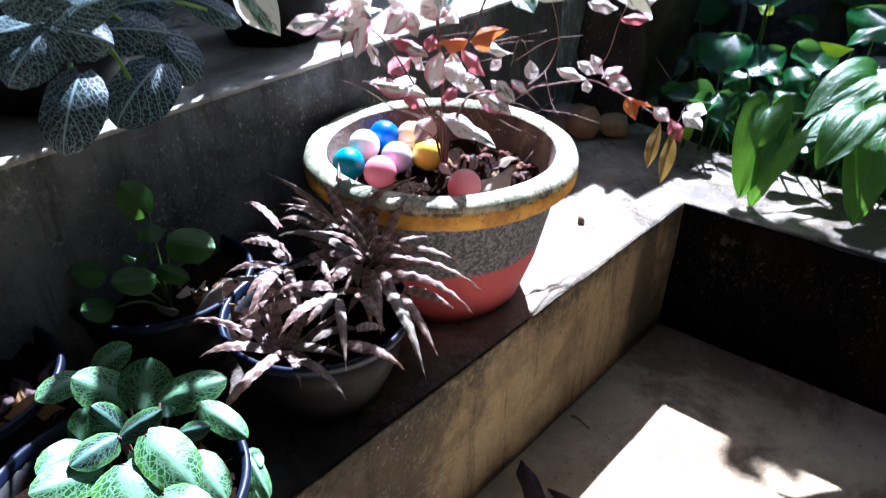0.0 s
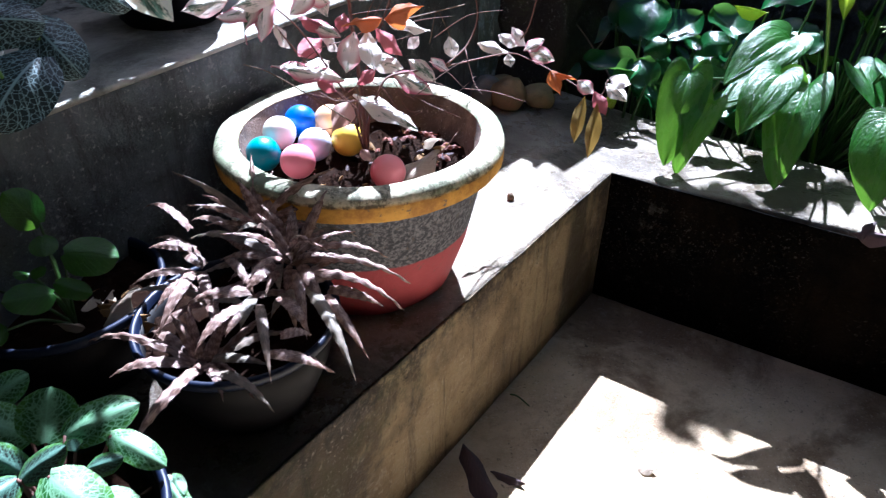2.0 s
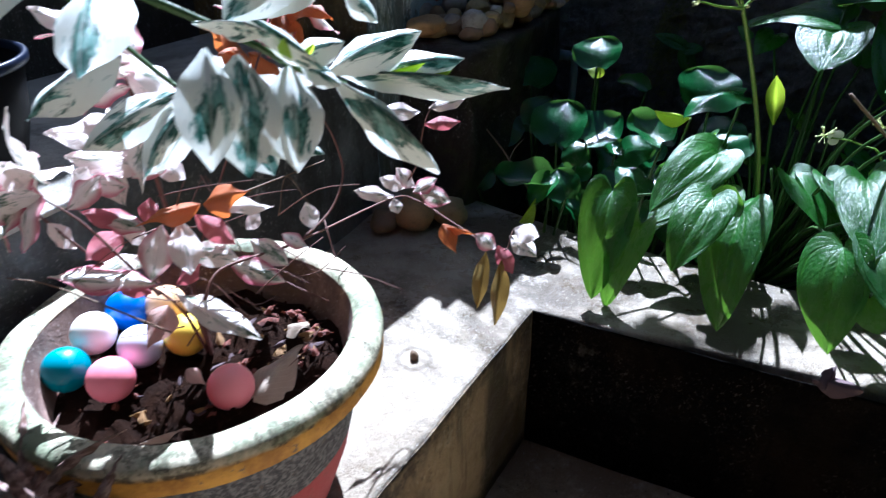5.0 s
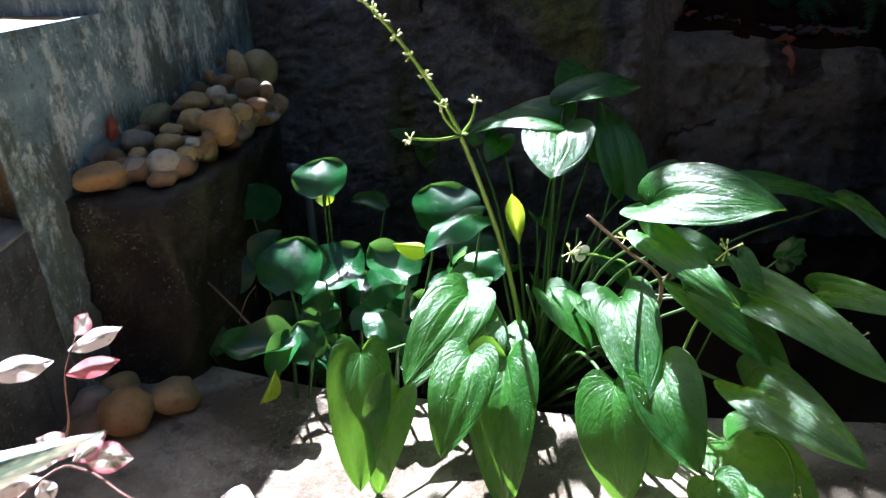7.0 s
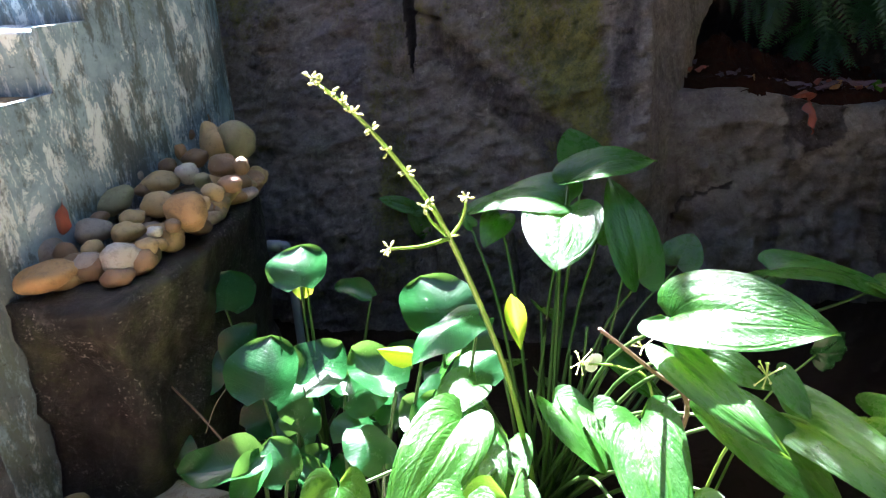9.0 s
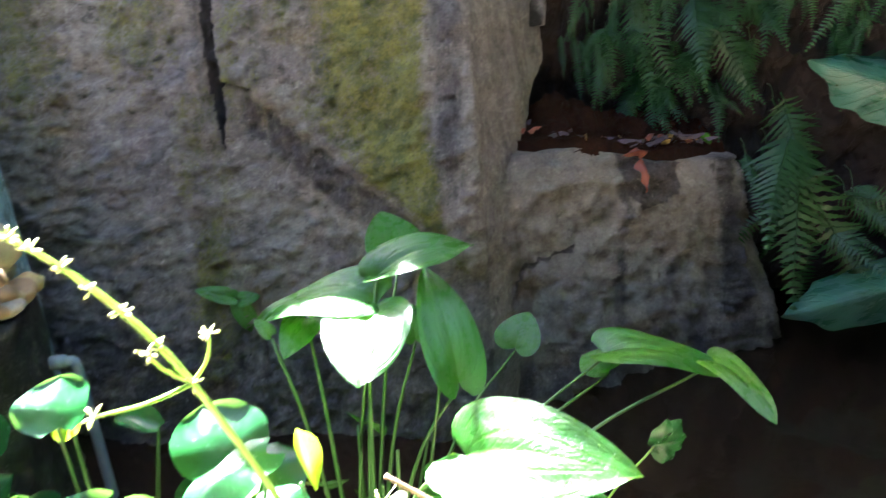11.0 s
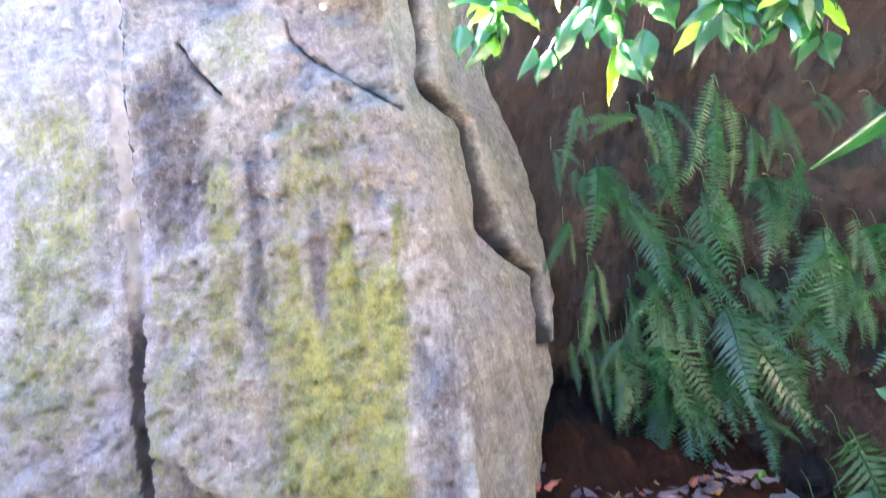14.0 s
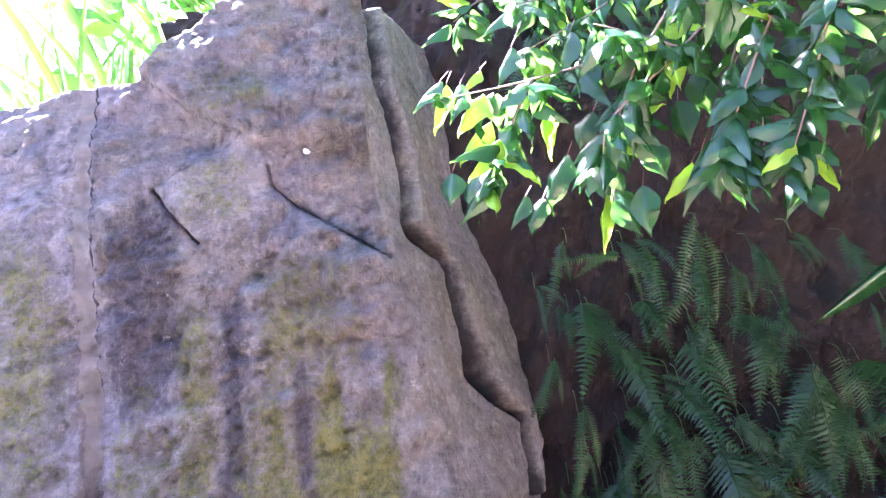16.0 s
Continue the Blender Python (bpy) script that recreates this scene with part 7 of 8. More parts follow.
def build_side_shoot(points, flowers, label):
    root = thing("flower_shoot", points[0], label, "flower stalk")
    stem(root, points, 0.0035, 0.002, MAT_GREENSTEM, "stalk", 6, 6)
    rng = random.Random(int(points[0][0] * 1000))
    for c in flowers:
        bm = bmesh.new()
        for k in range(9):
            d = Vector((rng.uniform(-1, 1), rng.uniform(-1, 1), rng.uniform(-0.3, 1))).normalized()
            e = Vector(c) + d * (0.018 + 0.014 * rng.random())
            tube(bm, [c, e], 0.001, 0.001, 4, 2)
            bmesh.ops.create_icosphere(bm, subdivisions=1, radius=0.0024, matrix=Matrix.Translation(e))
        part("bud_whorl", bm, MAT_BUD, root, "small greenish buds on thin stalks")
    return root


build_side_shoot([(1.45, 1.55, 0.30), (1.40, 1.56, 0.70), (1.36, 1.60, 0.755), (1.30, 1.64, 0.762)], [(1.30, 1.64, 0.765), (1.385, 1.58, 0.80)], "thin green flower shoot with tiny buds")
build_side_shoot([(1.50, 1.55, 0.30), (1.47, 1.42, 0.72), (1.52, 1.27, 0.74), (1.53, 1.13, 0.72), (1.47, 1.03, 0.66)], [(1.525, 1.18, 0.745), (1.47, 1.03, 0.66), (1.41, 1.36, 0.86)], "thin green flower shoot arching over the ledge")
build_side_shoot([(1.50, 1.48, 0.30), (1.42, 1.22, 0.56), (1.36, 1.12, 0.53), (1.22, 1.13, 0.50)], [(1.36, 1.10, 0.535), (1.22, 1.13, 0.50)], "thin green flower shoot lying over the ledge")
petal = thing("white_flower", (1.319, 1.633, 0.762), "small white three-petalled flower", "flower")
for k in range(3):
    a = k * 2.1 + 0.4
    part("petal", leaf_mesh("petal", ROUND, MAT_PETAL, 0.1, 0.1, 0.02, 2, seed=30 + k), None, petal, matrix=along((1.319, 1.633, 0.762), (1.319 + 0.02 * math.cos(a), 1.628, 0.765 + 0.02 * math.sin(a)), (-0.3, -0.9, 0.3), 0.022))
lobed = thing("lobed_leaf_plant", (1.80, 1.55, 0.30), "pale green lobed leaf on a thin stalk in the pond", "water plant")
stem(lobed, [(1.62, 1.60, 0.29), (1.72, 1.58, 0.55), (1.84, 1.56, 0.645)], 0.003, 0.002, MAT_GREENSTEM)
for dx, dz in ((-0.03, 0.055), (0.02, 0.03), (0.035, -0.02), (-0.01, -0.05)):
    leaf(lobed, H3, (1.845, 1.56, 0.648), (1.885 + dx, 1.545, 0.655 + dz), (-0.4, -0.8, 0.4), 0.04)


def build_hyacinth():
    root = thing("water_hyacinth", (0.95, 2.05, 0.30), "floating water hyacinths with glossy round leaves", "water plant")
    rng = random.Random(81)

    def h(mesh, c, facing, ln, wd, turn=0.0, foot=None, label=""):
        o = Vector(foot) if foot else Vector((c[0] + rng.uniform(-0.03, 0.05), c[1] + rng.uniform(0.0, 0.06), 0.29))
        facing = (facing[0] + rng.uniform(-0.25, 0.25), facing[1] * 0.75, facing[2] + 0.25)
        n = Vector(facing).normalized()
        e = (Vector((0, 0, 1)) - n * n.z).normalized()
        s = n.cross(e)
        b = Vector(c) - (e * math.cos(turn) + s * math.sin(turn)) * ln / 2
        stalk = stem(root, [o, o.lerp(b, 0.4) + Vector((0, 0, 0.02)), b], 0.007, 0.0028, MAT_DARKSTEM, "petiole", 7, 5)
        disc_leaf(stalk, mesh, c, facing, ln, wd, turn, label)
    h(H1, (0.842, 2.075, 0.668), (-0.35, -0.75, 0.55), 0.135, 0.145)
    h(H2, (0.950, 2.045, 0.655), (-0.2, -0.7, 0.6), 0.12, 0.13, -0.6)
    h(H2, (1.011, 1.905, 0.705), (-0.1, -0.6, 0.7), 0.12, 0.10, 0.5)
    h(H1, (0.826, 2.342, 0.735), (-0.3, -0.8, 0.4), 0.095, 0.15)
    h(H1, (0.965, 2.182, 0.825), (-0.2, -0.7, 0.55), 0.10, 0.13, 0.2)
    h(LIME, (0.96, 2.17, 0.78), (-0.1, -0.9, 0.3), 0.06, 0.05, 2.8)
    h(H1, (1.159, 1.940, 0.790), (-0.2, -0.75, 0.5), 0.12, 0.15, 0.1)
    h(H3, (1.120, 1.800, 0.785), (-0.35, -0.4, 0.8), 0.17, 0.085, 2.3)
    h(LIME, (1.05, 1.86, 0.75), (-0.2, -0.6, 0.6), 0.09, 0.045, 1.5)
    h(H2, (0.698, 1.935, 0.575), (-0.2, -0.5, 0.8), 0.14, 0.09, 1.3)
    h(H1, (0.745, 1.90, 0.545), (-0.1, -0.8, 0.5), 0.10, 0.06, 2.6)
    h(H1, (0.505, 2.24, 0.455), (-0.3, -0.8, 0.4), 0.11, 0.13, 0.3)
    h(H3, (0.640, 2.18, 0.47), (-0.3, -0.7, 0.5), 0.075, 0.10, 0.2)
    h(H3, (1.262, 1.975, 0.655), (-0.3, -0.7, 0.5), 0.09, 0.12)
    h(H3, (1.215, 1.86, 0.66), (-0.2, -0.6, 0.6), 0.08, 0.11, 0.4)
    h(H1, (0.81, 1.93, 0.55), (-0.2, -0.8, 0.5), 0.09, 0.09, 0.5)
    h(H3, (0.95, 1.82, 0.60), (-0.2, -0.6, 0.7), 0.10, 0.09, 0.3)
    h(H1, (1.08, 2.20, 0.72), (-0.2, -0.5, 0.8), 0.10, 0.05, 1.4)
    for k in range(46):
        x, y = rng.uniform(0.70, 1.25), 0.0
        y = 2.50 - 0.62 * x + rng.uniform(0.0, 0.32)
        z = rng.uniform(0.36, 0.64)
        h((H1, H2, H3)[k % 3], (x, y, z), (rng.uniform(-0.6, 0.3), -0.7, rng.uniform(0.3, 0.9)), rng.uniform(0.06, 0.11), rng.uniform(0.06, 0.10), rng.uniform(-1.2, 1.2))
    bud = leaf_mesh("bud", LANCE, MAT_LIME, 0.0, 0.8, 0.0, 1, cup=-0.6, seed=33)
    leaf(root, bud, (0.722, 1.86, 0.545), (0.675, 1.828, 0.497), (-0.5, -0.8, 0.3), 0.026, "pale green pointed bud")
    return root


build_hyacinth()

twig = thing("dead_twig", (1.45, 1.50, 0.60), "bare brown forked dead twig", "twig")
stem(twig, [(1.50, 1.66, 0.28), (1.455, 1.57, 0.52), (1.40, 1.485, 0.735), (1.34, 1.518, 0.808), (1.266, 1.555, 0.885)], 0.005, 0.0034, MAT_TWIG)
stem(twig, [(1.40, 1.485, 0.735), (1.407, 1.472, 0.768), (1.409, 1.463, 0.797)], 0.0045, 0.0042, MAT_TWIG)
twig = thing("dead_twig", (0.62, 2.20, 0.42), "thin dark dead twig beside the plinth", "twig")
stem(twig, [(0.76, 2.02, 0.47), (0.70, 2.13, 0.56), (0.63, 2.25, 0.64)], 0.003, 0.0025, MAT_TWIG)
stem(twig, [(0.70, 2.10, 0.54), (0.73, 2.14, 0.57), (0.76, 2.16, 0.59)], 0.0018, 0.0012, MAT_TWIG)
pipe = thing("water_pipe", (1.03, 2.62, 0.30), "grey plastic pipe elbow above the pond", "pipe")
stem(pipe, [(0.94, 2.64, 0.705), (0.985, 2.625, 0.708), (1.02, 2.615, 0.703), (1.035, 2.61, 0.68), (1.036, 2.61, 0.50), (1.036, 2.61, 0.27)], 0.013, 0.013, MAT_PVC, "tube", 12, 6)
part("collar", tube(bmesh.new(), [(0.985, 2.625, 0.708), (1.018, 2.616, 0.703)], 0.017, 0.017, 14, 2), MAT_PVC, pipe)


# ---- pebbles ----
def stone_bm(seed, w, h, d):
    bm = bmesh.new()
    bmesh.ops.create_icosphere(bm, subdivisions=3, radius=1.0)
    o = Vector((seed * 7.3, seed * 3.1, seed * 1.7))
    for v in bm.verts:
        k = 1 + 0.34 * noise.noise(v.co * 0.9 + o) + 0.10 * noise.noise(v.co * 2.2 + o) + 0.02 * noise.noise(v.co * 6 + o)
        v.co = Vector((v.co.x * w / 2 * k, v.co.y * d / 2 * k, v.co.z * h / 2 * k))
    return bm


STONES = [0]


def pebble(place, w, h, kind, group="pebbles heaped on the plinth", label="", depth=0.0):
    STONES[0] += 1
    s = STONES[0]
    rng = random.Random(s)
    m = Matrix.Translation(place) @ Euler((rng.uniform(-0.25, 0.25), rng.uniform(-0.2, 0.2), 0.42 + rng.uniform(-0.35, 0.35))).to_matrix().to_4x4()
    ob = part("pebble", stone_bm(s, w, h, depth or 0.5 * (w + h)), PEBBLE[kind], matrix=m)
    return tagged(ob, label or "smooth rounded %s river pebble in a heap" % {"speckled": "pale speckled", "red": "reddish"}.get(kind, kind), "pebble", group)


pebble((0.494, 2.243, 0.897), 0.131, 0.057, "ochre")
pebble((0.485, 2.341, 0.918), 0.075, 0.056, "grey")
pebble((0.627, 2.248, 0.905), 0.089, 0.065, "speckled")
pebble((0.520, 2.446, 0.943), 0.113, 0.060, "brown")
pebble((0.582, 2.366, 0.928), 0.082, 0.057, "grey")
pebble((0.553, 2.560, 0.970), 0.088, 0.039, "brown")
pebble((0.633, 2.478, 0.956), 0.104, 0.064, "olive")
pebble((0.719, 2.415, 0.946), 0.075, 0.052, "tan")
pebble((0.775, 2.356, 0.936), 0.098, 0.089, "ochre")
pebble((0.648, 2.334, 0.925), 0.069, 0.041, "tan")
pebble((0.665, 2.385, 0.937), 0.058, 0.038, "tan")
pebble((0.674, 2.260, 0.910), 0.045, 0.039, "tan")
pebble((0.740, 2.516, 0.969), 0.089, 0.048, "tan")
pebble((0.805, 2.526, 0.975), 0.055, 0.052, "white")
pebble((0.640, 2.595, 0.982), 0.086, 0.050, "olive")
pebble((0.590, 2.579, 0.976), 0.050, 0.042, "tan")
pebble((0.777, 2.692, 1.010), 0.064, 0.060, "olive")
pebble((0.896, 2.661, 1.009), 0.067, 0.097, "tan")
pebble((0.893, 2.796, 1.039), 0.063, 0.071, "brown")
pebble((0.949, 2.645, 1.008), 0.089, 0.104, "olive")
pebble((0.838, 2.599, 0.992), 0.065, 0.050, "brown")
pebble((0.718, 2.617, 0.990), 0.065, 0.036, "red")
pebble((0.883, 2.436, 0.959), 0.067, 0.040, "red")
pebble((0.843, 2.414, 0.952), 0.053, 0.039, "tan")
pebble((0.769, 2.585, 0.986), 0.043, 0.039, "brown")
pebble((0.569, 2.254, 0.903), 0.060, 0.042, "grey")
pebble((0.575, 2.308, 0.915), 0.043, 0.031, "tan")
pebble((0.528, 2.299, 0.911), 0.043, 0.049, "brown")
pebble((0.690, 2.564, 0.977), 0.039, 0.049, "grey")
pebble((0.668, 2.623, 0.989), 0.040, 0.029, "tan")
pebble((0.811, 2.644, 1.001), 0.033, 0.044, "ochre")
pebble((0.836, 2.732, 1.022), 0.054, 0.042, "brown")
pebble((0.574, 2.484, 0.954), 0.074, 0.030, "red")
pebble((0.890, 2.528, 0.979), 0.070, 0.056, "brown")
pebble((0.831, 2.482, 0.966), 0.041, 0.037, "olive")
pebble((0.697, 2.311, 0.922), 0.037, 0.025, "white")
pebble((0.597, 2.418, 0.940), 0.046, 0.026, "brown")
pebble((0.815, 2.375, 0.942), 0.029, 0.032, "tan")
pebble((0.734, 2.316, 0.925), 0.037, 0.031, "brown")
pebble((0.698, 2.497, 0.963), 0.041, 0.031, "brown")
pebble((0.927, 2.503, 0.976), 0.042, 0.042, "brown")
# smaller stones underneath fill the heap
_r = random.Random(91)
for k in range(60):
    a, b = _r.random(), _r.random()
    q = Vector((0.47, 2.26)).lerp(Vector((0.95, 2.72)), a) + Vector((0.79, -0.61)) * (0.02 + 0.13 * b * (1 - 0.4 * a))
    pebble((q.x, q.y, 0.875 + 0.02 * _r.random() + 0.06 * a * (1 - b)), 0.05 + 0.03 * _r.random(), 0.035 + 0.02 * _r.random(), ("brown", "tan", "grey", "red")[k % 4])
pebble((0.427, 2.012, 0.446), 0.104, 0.110, "ochre", "stones on the ledge", "large brown stone on the cement ledge", 0.10)
pebble((0.528, 2.036, 0.436), 0.100, 0.080, "tan", "stones on the ledge", "large brown stone on the cement ledge", 0.09)
pebble((0.360, 2.075, 0.440), 0.09, 0.085, "grey", "stones on the ledge", "grey stone on the cement ledge")
pebble((0.345, 2.01, 0.430), 0.085, 0.065, "brown", "stones on the ledge", "brown stone on the cement ledge")
pebble((0.415, 2.13, 0.435), 0.08, 0.07, "tan", "stones on the ledge", "tan stone on the cement ledge")
pebble((0.373, 1.445, 0.406), 0.017, 0.022, "brown", "stones on the ledge", "tiny dark stone chip on the ledge")
lf = part("fallen_leaf", RD1, None, matrix=along((0.53, 2.335, 0.945), (0.545, 2.35, 1.015), (-0.2, -0.9, 0.2), 0.03))
tagged(lf, "dry brown leaf standing against the blue wall", "leaf")

# ---- fallen things on the tank floor and ledge ----
for name, mesh, b, t, w, up, label in (
        ("fallen_leaf", DR3, (0.245, 1.020, 0.006), (0.300, 0.85, 0.012), 0.085, (0.1, 0, 1), "long dark purple fallen leaf on the tank floor"),
        ("fallen_leaf", DR3, (0.30, 0.945, 0.006), (0.372, 0.905, 0.012), 0.025, (0, 0.1, 1), "small dark fallen leaf on the tank floor"),
        ("fallen_leaf", DR2, (0.625, 0.945, 0.006), (0.668, 0.935, 0.010), 0.028, (0, 0.1, 1), "pale fallen leaf on the sunlit tank floor"),
        ("fallen_leaf", DR3, (1.135, 1.265, 0.412), (1.195, 1.20, 0.43), 0.045, (-0.2, -0.4, 0.8), "curled grey-purple dead leaf on the ledge"),
        ("fallen_leaf", DR3, (1.14, 1.235, 0.41), (1.18, 1.265, 0.44), 0.03, (0.2, -0.6, 0.6), "curled grey-purple dead leaf on the ledge")):
    tagged(part(name, mesh, None, matrix=along(b, t, up, w)), label, "leaf")
twig = thing("dead_twig", (0.39, 1.15, 0.005), "short dark twig lying on the tank floor", "twig")
stem(twig, [(0.368, 1.172, 0.004), (0.385, 1.163, 0.006), (0.41, 1.132, 0.004)], 0.0022, 0.0016, MAT_DARKSTEM)

# ---- the bank: ferns, big strap leaves, litter on the rock, overhanging tree ----
FERNS = [0]


def frond(root_at, tip, kind):
    """One small fern of three fronds that hangs from the bank."""
    FERNS[0] += 1
    rng = random.Random(FERNS[0] * 13)
    b, t = Vector(root_at), Vector(tip)
    fern = thing("fern", b, "green fern hanging from the earth bank" if kind == "broad" else "narrow sword fern hanging from the earth bank", "fern", "ferns on the bank")
    size = (t - b).length
    back = Vector((0.62, 0.55, 0.35)) * 0.12
    stem(fern, [b + back, b + back * 0.4 + Vector((0, 0, 0.02)), b], 0.0014, 0.001, MAT_DARKSTEM, "stalk", 5, 3)
    for k in range(3):
        m = FRONDS[kind][rng.randrange(4)]
        tt = t if k == 0 else b + (t - b) * rng.uniform(0.6, 0.95) + Vector((rng.uniform(-0.5, 0.5), rng.uniform(-0.4, 0.4), rng.uniform(-0.25, 0.35))) * size
        bb = b if k == 0 else b + Vector((rng.uniform(-0.03, 0.03), rng.uniform(-0.03, 0.03), rng.uniform(-0.03, 0.03)))
        ln = (tt - bb).length
        part("frond", m, None, fern, matrix=along(bb, tt, (-0.75, -0.55, 0.35), ln * (1.0 if kind == "broad" else 1.1)))
    return fern


frond((2.84, 2.46, 1.97), (2.82, 2.37, 1.80), "sword")
frond((2.87, 2.43, 1.97), (2.83, 2.36, 1.71), "sword")
frond((2.82, 2.48, 1.95), (2.70, 2.53, 1.89), "sword")
frond((2.96, 2.30, 2.00), (2.88, 2.30, 1.77), "sword")
frond((3.01, 2.25, 1.89), (2.94, 2.22, 1.69), "sword")
frond((2.94, 2.34, 1.75), (2.93, 2.23, 1.53), "sword")
frond((3.04, 2.20, 1.72), (2.97, 2.18, 1.50), "broad")
frond((2.91, 2.37, 1.58), (2.91, 2.25, 1.45), "broad")
frond((3.00, 2.26, 1.49), (2.97, 2.18, 1.37), "broad")
frond((3.11, 2.12, 1.96), (3.08, 2.04, 1.86), "sword")
frond((3.08, 2.16, 1.77), (3.00, 2.14, 1.61), "sword")
frond((3.15, 2.06, 1.51), (3.02, 2.11, 1.54), "broad")
frond((3.15, 2.06, 1.50), (3.11, 2.00, 1.30), "sword")
frond((2.70, 2.64, 1.66), (2.61, 2.65, 1.51), "sword")
frond((2.75, 2.58, 1.42), (2.66, 2.58, 1.28), "sword")
frond((2.91, 2.37, 1.44), (2.87, 2.31, 1.27), "broad")
frond((3.00, 2.25, 1.39), (3.01, 2.13, 1.19), "broad")
frond((3.17, 2.04, 1.61), (3.14, 1.97, 1.45), "broad")
frond((2.69, 2.66, 1.87), (2.65, 2.59, 1.74), "sword")
frond((2.80, 2.52, 1.72), (2.81, 2.39, 1.51), "sword")
frond((2.86, 2.44, 1.46), (2.80, 2.40, 1.28), "broad")
frond((3.12, 2.10, 1.61), (3.06, 2.07, 1.32), "broad")
frond((2.75, 2.58, 1.99), (2.64, 2.60, 1.80), "sword")
frond((2.96, 2.31, 1.88), (2.88, 2.29, 1.64), "sword")
frond((3.04, 2.20, 1.93), (2.97, 2.18, 1.78), "sword")
frond((3.19, 2.01, 1.92), (3.14, 1.96, 1.79), "broad")
frond((2.96, 2.31, 1.41), (3.04, 2.09, 1.10), "broad")
frond((2.97, 2.29, 1.40), (2.95, 2.21, 1.12), "broad")
frond((2.87, 2.43, 1.41), (2.89, 2.28, 1.10), "broad")
frond((2.80, 2.51, 1.36), (2.77, 2.44, 1.16), "broad")
frond((2.74, 2.59, 1.52), (2.67, 2.57, 1.29), "sword")
frond((2.77, 2.55, 1.31), (2.75, 2.47, 1.13), "broad")
frond((2.79, 2.53, 1.24), (2.74, 2.47, 1.06), "broad")
frond((3.12, 2.10, 1.50), (3.05, 2.08, 1.31), "sword")
frond((3.15, 2.06, 1.51), (3.09, 2.02, 1.33), "sword")
frond((3.25, 1.93, 1.49), (3.11, 2.00, 1.23), "sword")
frond((3.24, 1.95, 1.49), (3.16, 1.93, 1.26), "sword")
frond((3.26, 1.92, 1.35), (3.19, 1.90, 1.19), "sword")
frond((3.28, 1.89, 1.48), (3.29, 1.77, 1.14), "sword")
frond((3.35, 1.80, 1.43), (3.32, 1.73, 1.20), "sword")
frond((3.08, 2.16, 1.32), (3.01, 2.13, 1.44), "broad")
frond((3.028, 2.040, 1.090), (2.993, 1.835, 0.778), "broad")
frond((2.983, 1.958, 0.980), (2.840, 1.781, 0.519), "broad")
frond((2.930, 1.930, 0.861), (2.950, 1.799, 0.922), "broad")
frond((2.965, 2.079, 0.916), (2.935, 1.894, 0.691), "sword")
frond((3.099, 1.817, 0.806), (3.094, 1.607, 0.708), "broad")
frond((3.007, 1.828, 0.719), (2.985, 1.660, 0.615), "broad")
frond((3.113, 1.807, 0.841), (3.110, 1.678, 0.808), "broad")
frond((3.10, 1.97, 0.80), (3.10, 1.91, 0.40), "sword")
frond((3.05, 1.98, 0.88), (3.02, 1.96, 0.52), "sword")
frond((3.30, 1.86, 0.72), (3.45, 1.66, 0.58), "broad")
frond((3.0, 2.03, 0.95), (2.98, 1.99, 0.70), "sword")
_f = random.Random(17)
for k in range(58):
    u = _f.random() if k < 34 else _f.uniform(0.0, 0.5)
    p = Vector((2.74, 2.66, 0)).lerp(Vector((3.50, 1.78, 0)), u)
    z = _f.uniform(1.12, 1.85) if k % 8 else _f.uniform(2.4, 2.8)
    s = _f.uniform(0.09, 0.22)
    frond((p.x, p.y, z), (p.x - 0.10 + _f.uniform(-0.1, 0.1), p.y - 0.10 + _f.uniform(-0.1, 0.1), z - s), ("sword", "broad", "sword")[k % 3])


def build_nest_fern():
    root = thing("nest_fern", (3.85, 1.55, 0.75), "bird's-nest fern with long wavy grey-green straps", "fern")
    for b, t, up, w in (((3.775, 1.418, 0.807), (3.08, 1.969, 1.213), (-0.55, -0.75, 0.35), 0.22), ((3.817, 1.352, 0.961), (3.319, 1.795, 1.36), (-0.55, -0.75, 0.35), 0.24), ((3.80, 1.40, 0.95), (3.40, 1.74, 1.445), (-0.5, -0.7, 0.4), 0.16),
                        ((3.70, 1.354, 0.62), (2.80, 1.82, 0.50), (-0.3, -0.75, 0.6), 0.20), ((3.80, 1.48, 0.50), (3.25, 1.66, 0.36), (-0.1, -0.5, 0.8), 0.15)):
        leaf(root, NE1, b, t, up, w)
    stem(root, [(3.98, 1.52, 0.5), (3.9, 1.53, 0.62), (3.82, 1.54, 0.74)], 0.03, 0.02, MAT_DARKSTEM, "stump")


build_nest_fern()

# dark soil and fallen leaves on the block's top
def soil_strip_bm():
    bm = bmesh.new()
    edge = smooth_path([(2.12, 2.47, 0), (2.36, 2.28, 0), (2.55, 2.17, 0), (2.72, 2.11, 0), (2.92, 2.09, 0)], 24)
    rows = []
    for k in range(5):
        row = []
        for q in edge:
            rag = 0.03 * noise.noise(Vector((q.x * 12, q.y * 12, 1.0)))
            back = 0.05 + rag + 0.03 * k
            top = table([(2.0, 1.01), (2.4, 1.015), (2.55, 0.975), (2.62, 0.95), (2.7, 0.945), (2.95, 0.925)], q.x)
            rise = (0.022 if k else -0.015) + 0.003 * k + 0.016 * noise.fractal(Vector((q.x * 22, q.y * 22, k * 1.3)), 0.7, 2, 3)
            row.append(bm.verts.new((q.x + back * 0.5, q.y + back * 0.87, top + rise)))
        rows.append(row)
    for u, w in zip(rows, rows[1:]):
        for i in range(len(edge) - 1):
            bm.faces.new((u[i], u[i + 1], w[i + 1], w[i]))
    return bm


